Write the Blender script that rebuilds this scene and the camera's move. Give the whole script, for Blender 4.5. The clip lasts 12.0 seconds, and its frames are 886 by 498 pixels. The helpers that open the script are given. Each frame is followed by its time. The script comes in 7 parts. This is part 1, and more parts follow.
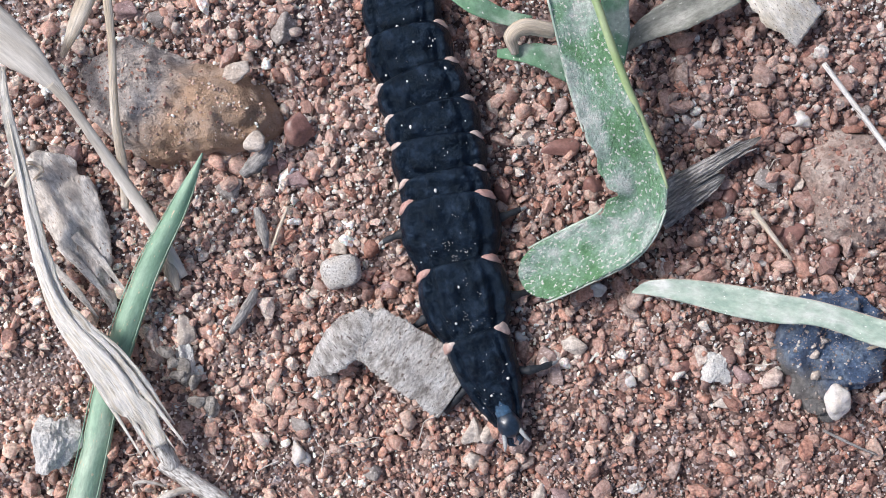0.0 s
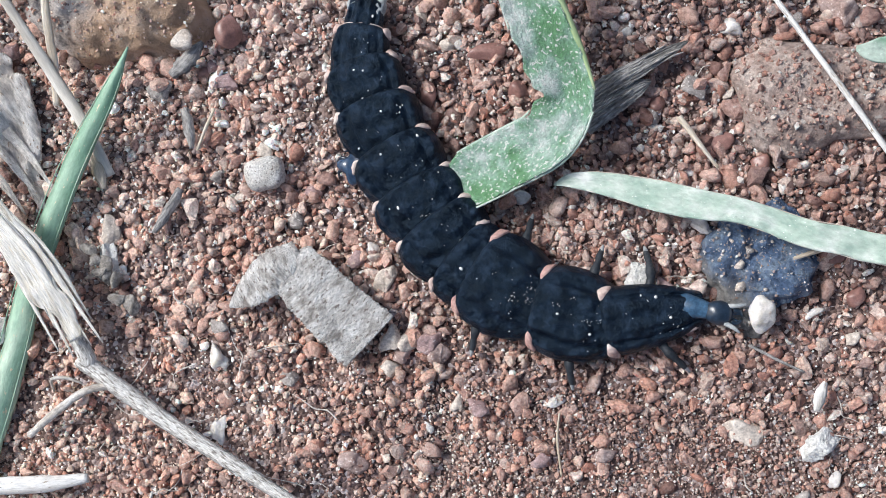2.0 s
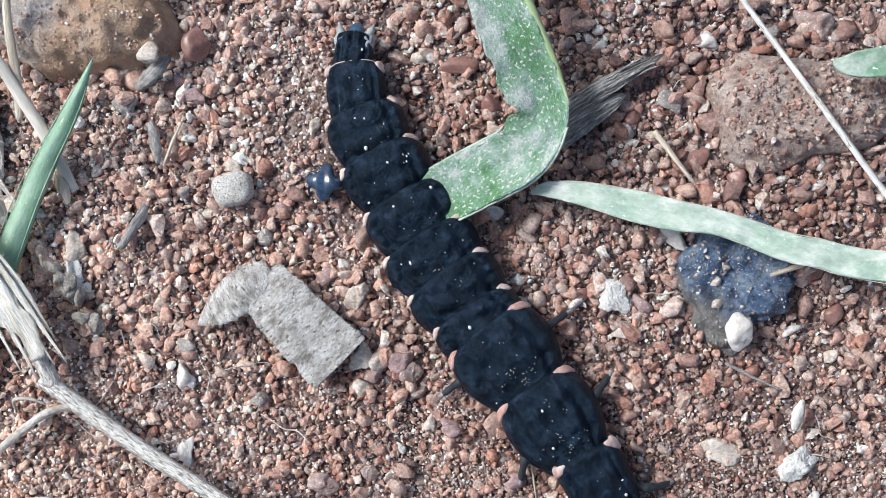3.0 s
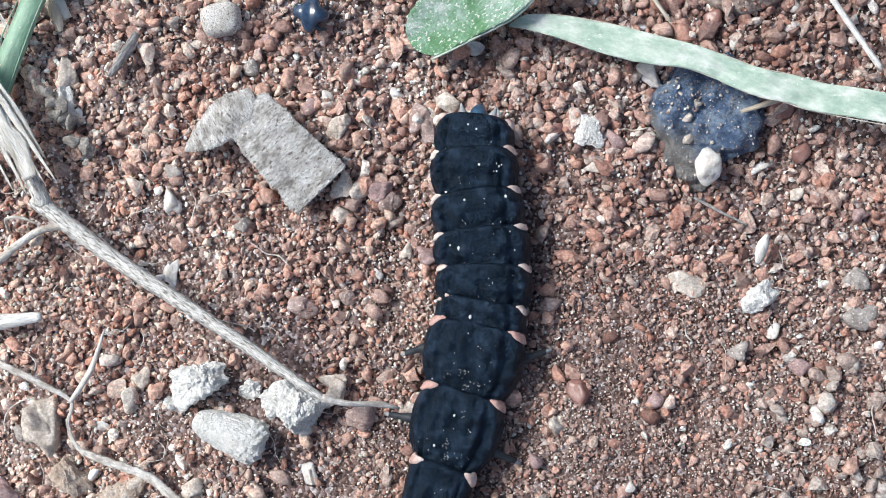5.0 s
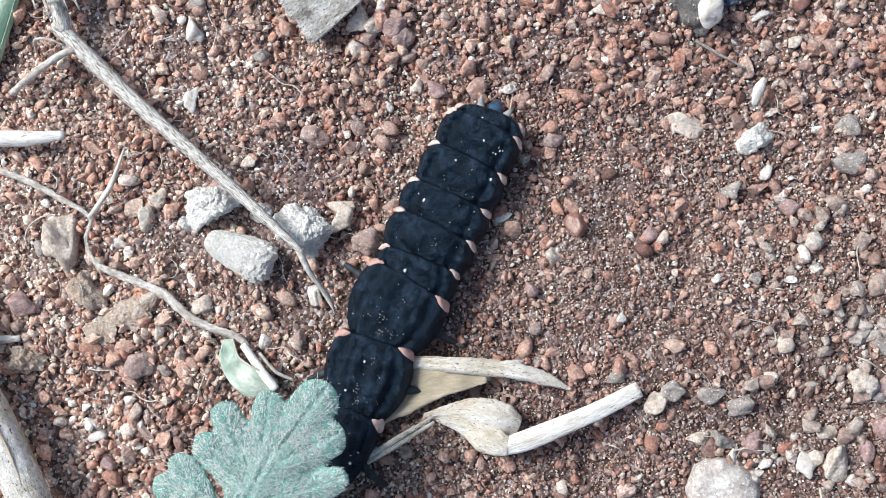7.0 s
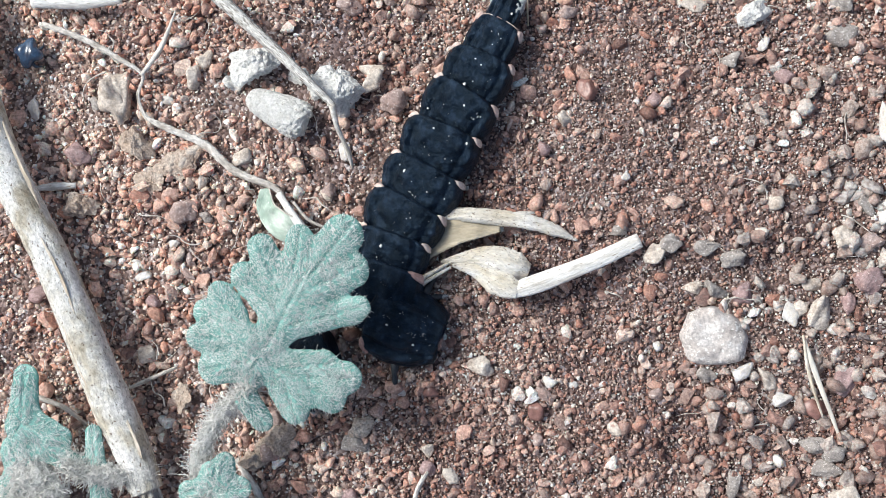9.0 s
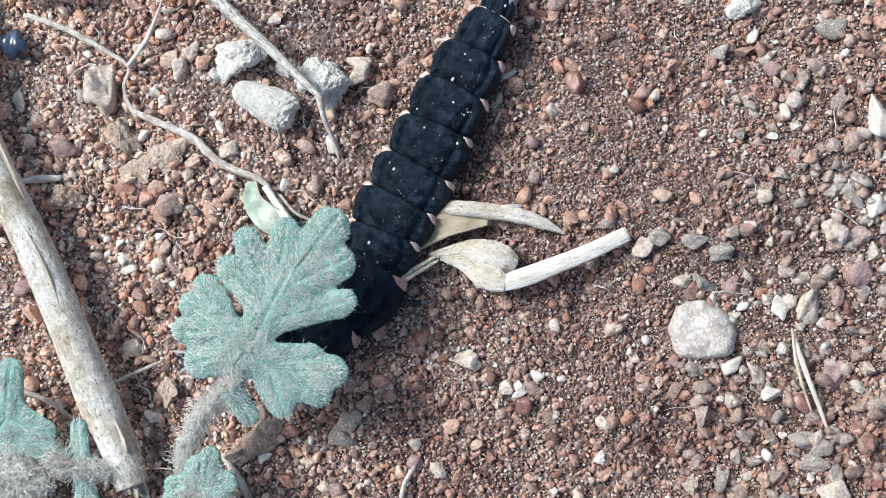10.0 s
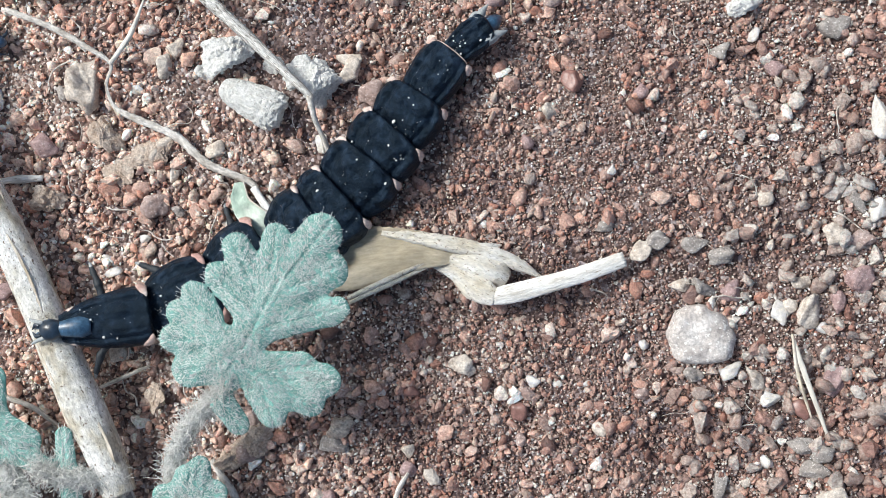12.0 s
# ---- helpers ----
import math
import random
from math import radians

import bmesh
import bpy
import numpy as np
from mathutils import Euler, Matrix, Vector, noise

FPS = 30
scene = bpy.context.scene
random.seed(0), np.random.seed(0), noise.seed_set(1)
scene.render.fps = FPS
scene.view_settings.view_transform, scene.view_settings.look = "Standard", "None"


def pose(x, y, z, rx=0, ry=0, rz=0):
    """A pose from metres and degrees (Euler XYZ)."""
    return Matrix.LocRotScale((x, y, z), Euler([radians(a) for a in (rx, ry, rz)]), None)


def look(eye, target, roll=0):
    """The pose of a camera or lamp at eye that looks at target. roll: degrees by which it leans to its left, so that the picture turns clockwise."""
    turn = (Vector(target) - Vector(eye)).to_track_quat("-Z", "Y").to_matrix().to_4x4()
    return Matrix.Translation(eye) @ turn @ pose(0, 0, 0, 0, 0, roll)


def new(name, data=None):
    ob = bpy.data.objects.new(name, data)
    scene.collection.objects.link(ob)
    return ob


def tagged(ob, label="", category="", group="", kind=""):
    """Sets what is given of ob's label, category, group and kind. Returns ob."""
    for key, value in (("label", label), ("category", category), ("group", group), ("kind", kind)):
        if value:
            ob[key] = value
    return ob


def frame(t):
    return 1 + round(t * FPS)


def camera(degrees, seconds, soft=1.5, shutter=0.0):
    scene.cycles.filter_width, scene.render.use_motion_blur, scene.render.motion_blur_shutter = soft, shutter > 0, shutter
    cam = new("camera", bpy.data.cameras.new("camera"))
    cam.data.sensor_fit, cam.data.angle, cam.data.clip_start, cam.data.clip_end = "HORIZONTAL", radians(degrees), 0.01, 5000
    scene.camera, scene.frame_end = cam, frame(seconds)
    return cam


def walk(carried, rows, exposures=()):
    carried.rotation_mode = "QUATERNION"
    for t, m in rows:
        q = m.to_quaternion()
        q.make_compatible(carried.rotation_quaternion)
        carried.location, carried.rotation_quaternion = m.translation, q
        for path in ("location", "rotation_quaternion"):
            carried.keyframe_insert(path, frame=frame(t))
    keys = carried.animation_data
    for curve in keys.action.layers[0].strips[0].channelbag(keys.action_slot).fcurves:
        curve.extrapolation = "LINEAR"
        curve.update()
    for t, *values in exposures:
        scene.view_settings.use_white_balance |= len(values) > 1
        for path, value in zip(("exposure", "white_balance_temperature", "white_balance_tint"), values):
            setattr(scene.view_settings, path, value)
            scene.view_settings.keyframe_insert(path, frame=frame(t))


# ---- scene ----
# One unit of the plan below is a millimetre.
MM = 0.001
cam = camera(37.82, 12.0, soft=0.85)
# seconds, eye in mm, turn in degrees
PATH = [
    (0, -0.34, 0.67, 51.85, -0.687, 3.518, -0.027),
    (0.2, 1.50, -1.30, 52.03, 0.600, 4.936, 0.342),
    (0.5, 4.11, -4.00, 51.38, 2.359, 6.695, 0.950),
    (0.8, 4.56, -4.59, 50.81, 2.746, 6.821, 1.180),
    (1, 4.77, -4.85, 51.00, 2.902, 6.837, 1.267),
    (1.3, 5.41, -5.38, 50.79, 3.071, 6.944, 1.464),
    (1.5, 5.77, -5.59, 50.58, 3.282, 6.977, 1.568),
    (1.8, 6.15, -5.97, 50.49, 3.034, 7.322, 1.623),
    (2, 6.22, -6.21, 50.48, 3.054, 7.334, 1.795),
    (2.2, 6.28, -6.37, 50.38, 2.962, 7.236, 1.817),
    (2.5, 6.49, -6.00, 49.75, 3.847, 7.130, 1.796),
    (2.7, 6.14, -5.87, 49.52, 3.744, 6.223, 1.646),
    (4.3, 7.57, -7.53, 50.24, 1.717, 6.691, 2.335),
    (4.5, 7.69, -8.30, 50.37, 1.508, 6.577, 2.637),
    (4.8, 7.84, -9.17, 50.66, 0.811, 6.737, 3.032),
    (5, 7.78, -9.61, 50.77, 0.408, 6.662, 3.227),
    (5.3, 8.23, -10.95, 50.65, -0.019, 6.748, 3.703),
    (5.5, 8.47, -11.54, 50.78, 0.263, 6.945, 3.968),
    (5.8, 8.53, -11.98, 50.98, 0.396, 6.769, 4.214),
    (6, 8.48, -12.56, 51.36, 0.105, 6.761, 4.454),
    (6.3, 8.47, -13.25, 51.44, 0.234, 6.939, 4.677),
    (6.5, 8.64, -13.92, 51.78, -0.029, 6.958, 4.978),
    (6.8, 8.75, -14.88, 52.52, 0.106, 7.391, 5.402),
    (7, 8.84, -15.63, 52.78, -0.065, 7.271, 5.790),
    (7.2, 9.02, -16.51, 52.65, -0.444, 7.058, 6.132),
    (7.5, 9.26, -17.49, 53.45, -0.673, 7.599, 6.559),
    (9.3, 11.01, -21.15, 57.55, -0.544, 8.936, 7.681),
    (9.5, 11.02, -21.18, 57.39, -0.749, 8.637, 7.752),
    (9.8, 11.11, -21.15, 57.34, -0.871, 8.689, 7.647),
    (10, 11.11, -21.02, 57.06, -0.716, 8.631, 7.580),
    (10.3, 11.10, -20.91, 56.82, -1.461, 8.318, 7.573),
    (10.5, 10.73, -20.79, 57.35, -1.631, 8.477, 7.530),
    (10.8, 10.47, -20.32, 57.98, -1.626, 8.860, 7.504),
    (11, 10.41, -20.19, 58.25, -1.597, 8.980, 7.488),
    (11.3, 10.27, -19.98, 57.76, -1.773, 8.792, 7.479),
    (11.5, 10.27, -19.96, 57.12, -2.014, 8.418, 7.529),
    (11.8, 10.20, -19.68, 56.38, -2.566, 8.019, 7.522),
    (12, 10.00, -19.27, 55.81, -2.536, 7.645, 7.460),
]
walk(cam, [(t, pose(x * MM, y * MM, z * MM, rx, ry, rz)) for t, x, y, z, rx, ry, rz in PATH], exposures=[(0.0, 0.13, 6350, 13), (1.0, 0.19, 6320, 11), (2.5, 0.26, 6200, 7), (5.5, 0.33, 6250, 6), (9.5, 0.32, 6350, 5), (12.0, 0.28, 6330, 4)])

# ---------- light: bright open shade under a hazy sky ----------
world = bpy.data.worlds.new("sky")
scene.world = world
world.use_nodes = True
wn = world.node_tree
sky = wn.nodes.new("ShaderNodeTexSky")
sky.sky_type, sky.sun_disc = "NISHITA", False
sky.sun_elevation, sky.sun_rotation = radians(48), radians(-67)
sky.air_density, sky.dust_density = 1.0, 4.0
wn.links.new(sky.outputs[0], wn.nodes["Background"].inputs[0])
wn.nodes["Background"].inputs[1].default_value = 0.1
sun_data = bpy.data.lights.new("sun", "SUN")
sun_data.energy, sun_data.angle, sun_data.color = 2.85, radians(18), (1.0, 0.97, 0.95)
sun = new("sun", sun_data)
sun.matrix_world = look((-0.616, 0.261, 0.743), (0, 0, 0))


# ---------- materials ----------
def nodes_of(name):
    m = bpy.data.materials.new(name)
    m.use_nodes = True
    return m, m.node_tree, m.node_tree.nodes["Principled BSDF"]


def ramp_node(nt, stops, interpolation="LINEAR"):
    r = nt.nodes.new("ShaderNodeValToRGB")
    r.color_ramp.interpolation = interpolation
    els = r.color_ramp.elements
    while len(els) < len(stops):
        els.new(0.5)
    for e, (at, c) in zip(els, stops):
        e.position, e.color = at, (*c, 1)
    return r


def mixed(nt, fac, a, b, blend="MIX"):
    m = nt.nodes.new("ShaderNodeMix")
    m.data_type, m.blend_type = "RGBA", blend
    for sock, value in ((m.inputs[0], fac), (m.inputs[6], a), (m.inputs[7], b)):
        if isinstance(value, (int, float)):
            sock.default_value = value
        elif isinstance(value, tuple):
            sock.default_value = (*value, 1)
        else:
            nt.links.new(value, sock)
    return m.outputs[2]


def coords(nt, scale, use="Object", spread=True):
    """Texture space in millimetres, shifted from object to object."""
    tc = nt.nodes.new("ShaderNodeTexCoord")
    mp = nt.nodes.new("ShaderNodeMapping")
    mp.inputs["Scale"].default_value = scale
    nt.links.new(tc.outputs[use], mp.inputs[0])
    if spread:
        oi = nt.nodes.new("ShaderNodeObjectInfo")
        sc = nt.nodes.new("ShaderNodeMath")
        sc.operation = "MULTIPLY"
        sc.inputs[1].default_value = 53.0
        nt.links.new(oi.outputs["Random"], sc.inputs[0])
        nt.links.new(sc.outputs[0], mp.inputs["Location"])
    return mp.outputs[0]


def noise_tex(nt, vec, scale, detail=4.0, rough=0.6):
    n = nt.nodes.new("ShaderNodeTexNoise")
    n.inputs["Scale"].default_value, n.inputs["Detail"].default_value, n.inputs["Roughness"].default_value = scale, detail, rough
    nt.links.new(vec, n.inputs["Vector"])
    return n.outputs[0]


def surface(name, stops, broad=1.2, fine=0.15, rough=0.8, bump=0.5, depth=0.05, specks=None, stretch=(1, 1, 1), use="Object", specular=0.3, through_light=0.0, contrast=0.35):
    """A weathered matt surface: colours by a broad noise, broken by a fine one, with fine relief. broad, fine and depth in mm."""
    m, nt, bsdf = nodes_of(name)
    k = 1000.0 if use == "Object" else 1.0
    vec = coords(nt, tuple(k * s for s in stretch), use)
    big, small = noise_tex(nt, vec, 1 / broad, 3.0), noise_tex(nt, vec, 1 / fine, 5.0, 0.7)
    r = ramp_node(nt, stops)
    nt.links.new(big, r.inputs[0])
    g = ramp_node(nt, [(0.3, (1 - contrast,) * 3), (0.7, (1 + contrast * 0.5,) * 3)])
    nt.links.new(small, g.inputs[0])
    colour = mixed(nt, 1.0, r.outputs[0], g.outputs[0], "MULTIPLY")
    if specks:
        size, amount, tint = specks
        s = ramp_node(nt, [(amount, (0, 0, 0)), (min(1.0, amount + 0.04), (1, 1, 1))])
        nt.links.new(noise_tex(nt, vec, 1 / size, 2.0), s.inputs[0])
        colour = mixed(nt, s.outputs[0], colour, tint)
    nt.links.new(colour, bsdf.inputs["Base Color"])
    bsdf.inputs["Roughness"].default_value = rough
    bsdf.inputs["Specular IOR Level"].default_value = specular
    b = nt.nodes.new("ShaderNodeBump")
    b.inputs["Strength"].default_value, b.inputs["Distance"].default_value = bump, depth * MM
    nt.links.new(small, b.inputs["Height"])
    nt.links.new(b.outputs[0], bsdf.inputs["Normal"])
    if through_light:
        bsdf.inputs["Transmission Weight"].default_value = 0.0
        bsdf.inputs["Subsurface Weight"].default_value = through_light
        bsdf.inputs["Subsurface Radius"].default_value = (0.6 * MM, 0.5 * MM, 0.3 * MM)
        bsdf.inputs["Subsurface Scale"].default_value = 1.0
    return m


def earth_and_light_tone(nt, stain):
    """The soil passes from red earth at one end of the plot to greyer tan earth at the other, darker towards +y; across
    x, pale dust and light falloff are painted together.
    """
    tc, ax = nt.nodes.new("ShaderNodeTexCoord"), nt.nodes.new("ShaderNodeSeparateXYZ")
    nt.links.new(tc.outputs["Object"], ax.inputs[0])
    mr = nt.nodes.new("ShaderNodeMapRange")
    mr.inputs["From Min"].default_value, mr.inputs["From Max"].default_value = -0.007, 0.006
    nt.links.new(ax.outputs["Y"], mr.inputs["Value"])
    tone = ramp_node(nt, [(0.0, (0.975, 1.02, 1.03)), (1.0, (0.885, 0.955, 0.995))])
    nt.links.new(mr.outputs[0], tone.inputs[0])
    dusty = nt.nodes.new("ShaderNodeMapRange")  # pale dust towards -x, with the light's side-to-side falloff painted in
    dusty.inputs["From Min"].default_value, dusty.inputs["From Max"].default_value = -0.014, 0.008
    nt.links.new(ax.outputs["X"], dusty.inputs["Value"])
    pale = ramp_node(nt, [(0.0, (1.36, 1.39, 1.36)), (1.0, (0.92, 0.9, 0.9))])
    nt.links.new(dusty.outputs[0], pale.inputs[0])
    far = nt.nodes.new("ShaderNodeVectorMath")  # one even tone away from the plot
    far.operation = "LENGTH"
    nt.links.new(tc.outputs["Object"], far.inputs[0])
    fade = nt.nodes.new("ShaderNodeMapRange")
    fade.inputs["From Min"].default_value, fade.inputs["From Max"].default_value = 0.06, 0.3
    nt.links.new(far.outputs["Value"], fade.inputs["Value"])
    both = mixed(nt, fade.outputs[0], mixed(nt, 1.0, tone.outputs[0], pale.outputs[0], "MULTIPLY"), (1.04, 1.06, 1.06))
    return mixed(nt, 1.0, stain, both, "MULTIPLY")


def grain_material(name, stops, rough=0.55, single=False):
    """Loose grains, each of its own colour, with a fine mottle; single: each grain is an object."""
    m, nt, bsdf = nodes_of(name)
    r = ramp_node(nt, stops)
    if single:
        nt.links.new(nt.nodes.new("ShaderNodeObjectInfo").outputs["Random"], r.inputs[0])
    else:
        nt.links.new(nt.nodes.new("ShaderNodeNewGeometry").outputs["Random Per Island"], r.inputs[0])
    vec = coords(nt, (1000,) * 3, spread=False)
    mott = ramp_node(nt, [(0.32, (0.62, 0.55, 0.53)), (0.48, (1.0, 1.0, 1.0)), (0.66, (1.42, 1.48, 1.48))])
    nt.links.new(noise_tex(nt, vec, 7.0, 4.0, 0.7), mott.inputs[0])
    stain = ramp_node(nt, [(0.35, (0.82, 0.73, 0.69)), (0.65, (1.13, 1.13, 1.11))])
    nt.links.new(noise_tex(nt, vec, 0.16, 3.0), stain.inputs[0])
    colour = mixed(nt, 1.0, mixed(nt, 1.0, r.outputs[0], mott.outputs[0], "MULTIPLY"), earth_and_light_tone(nt, stain.outputs[0]), "MULTIPLY")
    nt.links.new(colour, bsdf.inputs["Base Color"])
    bsdf.inputs["Roughness"].default_value = rough
    bsdf.inputs["Specular IOR Level"].default_value = 0.45
    bsdf.inputs["Subsurface Weight"].default_value = 0.3
    bsdf.inputs["Subsurface Radius"].default_value = (0.16 * MM, 0.09 * MM, 0.07 * MM)
    bsdf.inputs["Subsurface Scale"].default_value = 1.0
    b = nt.nodes.new("ShaderNodeBump")
    b.inputs["Strength"].default_value, b.inputs["Distance"].default_value = 1.0, 0.07 * MM
    nt.links.new(noise_tex(nt, vec, 8.0, 5.0, 0.65), b.inputs["Height"])
    nt.links.new(b.outputs[0], bsdf.inputs["Normal"])
    return m


def soil_material():
    """Fine sandy soil: the smallest grains as cells of their own tint, over broad stains."""
    m, nt, bsdf = nodes_of("red_soil")
    vec = coords(nt, (1000,) * 3, spread=False)
    cells = nt.nodes.new("ShaderNodeTexVoronoi")
    cells.inputs["Scale"].default_value = 6.5
    nt.links.new(vec, cells.inputs["Vector"])
    tint = nt.nodes.new("ShaderNodeSeparateColor")
    nt.links.new(cells.outputs["Color"], tint.inputs[0])
    r = ramp_node(nt, [(0.0, (0.07, 0.045, 0.04)), (0.35, (0.16, 0.105, 0.09)), (0.6, (0.24, 0.165, 0.145)), (0.85, (0.36, 0.28, 0.26)), (1.0, (0.6, 0.54, 0.53))])
    nt.links.new(tint.outputs[0], r.inputs[0])
    stain = ramp_node(nt, [(0.35, (0.663, 0.635, 0.689)), (0.65, (1.06, 1.03, 1.0))])
    nt.links.new(noise_tex(nt, vec, 0.16, 3.0), stain.inputs[0])
    nt.links.new(mixed(nt, 1.0, r.outputs[0], earth_and_light_tone(nt, stain.outputs[0]), "MULTIPLY"), bsdf.inputs["Base Color"])
    bsdf.inputs["Roughness"].default_value = 0.95
    b = nt.nodes.new("ShaderNodeBump")
    b.invert = True
    b.inputs["Strength"].default_value, b.inputs["Distance"].default_value = 1.0, 0.1 * MM
    nt.links.new(cells.outputs["Distance"], b.inputs["Height"])
    nt.links.new(b.outputs[0], bsdf.inputs["Normal"])
    return m


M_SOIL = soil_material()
GRAVEL = [(0.0, (0.15, 0.085, 0.075)), (0.09, (0.52, 0.28, 0.215)), (0.18, (0.62, 0.42, 0.355)), (0.27, (0.24, 0.15, 0.135)), (0.36, (0.66, 0.53, 0.46)), (0.45, (0.43, 0.235, 0.19)), (0.54, (0.44, 0.36, 0.33)), (0.63, (0.62, 0.4, 0.33)), (0.72, (0.5, 0.33, 0.28)), (0.81, (0.35, 0.21, 0.18)), (0.9, (0.6, 0.46, 0.41)), (0.97, (0.76, 0.69, 0.64)), (1.0, (0.9, 0.87, 0.84))]
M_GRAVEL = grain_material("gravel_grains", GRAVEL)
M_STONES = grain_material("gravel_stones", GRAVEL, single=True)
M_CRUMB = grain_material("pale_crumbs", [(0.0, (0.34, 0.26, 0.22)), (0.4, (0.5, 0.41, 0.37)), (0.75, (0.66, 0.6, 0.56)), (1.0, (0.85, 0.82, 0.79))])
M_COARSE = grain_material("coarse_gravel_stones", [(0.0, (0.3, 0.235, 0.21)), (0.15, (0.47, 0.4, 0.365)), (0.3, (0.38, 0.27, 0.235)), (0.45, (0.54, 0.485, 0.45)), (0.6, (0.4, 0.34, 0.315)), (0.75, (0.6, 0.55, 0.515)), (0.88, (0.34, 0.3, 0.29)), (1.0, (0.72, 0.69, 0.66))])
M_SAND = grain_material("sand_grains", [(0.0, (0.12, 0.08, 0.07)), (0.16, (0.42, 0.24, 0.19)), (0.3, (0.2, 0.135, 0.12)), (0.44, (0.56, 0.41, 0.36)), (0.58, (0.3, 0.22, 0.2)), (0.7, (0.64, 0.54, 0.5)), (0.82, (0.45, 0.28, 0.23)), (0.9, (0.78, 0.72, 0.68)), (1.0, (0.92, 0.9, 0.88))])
M_SPARK = grain_material("quartz_crystals", [(0.0, (0.66, 0.57, 0.52)), (0.25, (0.8, 0.72, 0.67)), (0.5, (0.72, 0.68, 0.65)), (0.75, (0.86, 0.82, 0.79)), (1.0, (0.92, 0.91, 0.9))], 0.3)
STONE = {
    "white": surface("white_quartz", [(0.3, (0.57, 0.53, 0.49)), (0.7, (0.8, 0.775, 0.74))], 0.5, 0.12, 0.6, 0.5, 0.04, contrast=0.25, through_light=0.25),
    "chalk": surface("pitted_chalk", [(0.3, (0.7, 0.66, 0.6)), (0.6, (0.9, 0.88, 0.84))], 0.6, 0.07, 0.9, 1.0, 0.1, (0.09, 0.61, (0.244, 0.201, 0.175)), contrast=0.5),
    "cream": surface("cream_stone", [(0.25, (0.48, 0.395, 0.325)), (0.5, (0.645, 0.57, 0.5)), (0.75, (0.76, 0.7, 0.635))], 0.6, 0.12, 0.75, 0.7, 0.05, specks=(0.12, 0.63, (0.74, 0.69, 0.63)), contrast=0.5),
    "tan": surface("tan_stone", [(0.25, (0.364, 0.245, 0.213)), (0.55, (0.458, 0.350, 0.319)), (0.8, (0.555, 0.477, 0.467))], 0.7, 0.12, 0.75, 0.6, 0.05, specks=(0.12, 0.63, (0.66, 0.59, 0.55)), contrast=0.5),
    "pink": surface("pink_stone", [(0.25, (0.327, 0.213, 0.205)), (0.6, (0.440, 0.314, 0.306)), (0.8, (0.495, 0.405, 0.407))], 0.5, 0.12, 0.65, 0.5, 0.04, specks=(0.1, 0.64, (0.62, 0.53, 0.5)), contrast=0.5),
    "red": surface("red_stone", [(0.25, (0.21, 0.105, 0.088)), (0.6, (0.31, 0.17, 0.145)), (0.85, (0.43, 0.29, 0.265))], 0.6, 0.12, 0.35, 0.3, 0.02, specular=0.5),
    "grey": surface("grey_stone", [(0.25, (0.267, 0.233, 0.215)), (0.6, (0.414, 0.379, 0.353)), (0.8, (0.540, 0.505, 0.479))], 0.5, 0.12, 0.8, 0.7, 0.05, specks=(0.1, 0.62, (0.66, 0.63, 0.6)), contrast=0.5),
    "crust": surface("crusty_limestone", [(0.3, (0.76, 0.75, 0.71)), (0.5, (0.9, 0.9, 0.87)), (0.7, (0.95, 0.94, 0.92))], 0.4, 0.12, 0.95, 1.0, 0.15, (0.13, 0.67, (0.42, 0.38, 0.34)), contrast=0.3),
}
STONE_LABEL = {"white": "small white quartz pebble lying on red gravel", "chalk": "pitted chalky white pebble on red gravel", "cream": "cream coloured sandstone pebble on red gravel", "tan": "tan sandstone pebble half sunk in gravel",
               "pink": "pinkish rounded pebble among the gravel", "red": "smooth reddish brown pebble on gravel", "grey": "dull grey pebble lying on red gravel", "crust": "rough crusty grey limestone lump on soil"}


def two_tone(m, stops, axis, scale=0.9, border=(0.3, 0.85)):
    """A second mineral takes over along an axis (per metre, in the thing's own space), with a ragged border."""
    nt = m.node_tree
    bsdf = nt.nodes["Principled BSDF"]
    first = bsdf.inputs["Base Color"].links[0].from_socket
    vec = coords(nt, (1000,) * 3)
    second = ramp_node(nt, stops)
    nt.links.new(noise_tex(nt, vec, scale, 6.0, 0.7), second.inputs[0])
    tc = nt.nodes.new("ShaderNodeTexCoord")
    ax = nt.nodes.new("ShaderNodeVectorMath")
    ax.operation, ax.inputs[1].default_value = "DOT_PRODUCT", axis
    nt.links.new(tc.outputs["Object"], ax.inputs[0])
    wob = nt.nodes.new("ShaderNodeMath")
    wob.operation = "ADD"
    nt.links.new(ax.outputs["Value"], wob.inputs[0])
    nt.links.new(noise_tex(nt, vec, 0.7, 5.0, 0.75), wob.inputs[1])
    side = ramp_node(nt, [(border[0], (0, 0, 0)), (border[1], (1, 1, 1))])
    nt.links.new(wob.outputs[0], side.inputs[0])
    nt.links.new(mixed(nt, side.outputs[0], first, second.outputs[0]), bsdf.inputs["Base Color"])
    return m


M_FLATROCK = surface("brown_rock", [(0.3, (0.3, 0.22, 0.19)), (0.5, (0.43, 0.34, 0.3)), (0.7, (0.57, 0.49, 0.44))], 1.0, 0.2, 0.85, 1.0, 0.14, (0.3, 0.64, (0.5, 0.45, 0.41)), contrast=0.5)
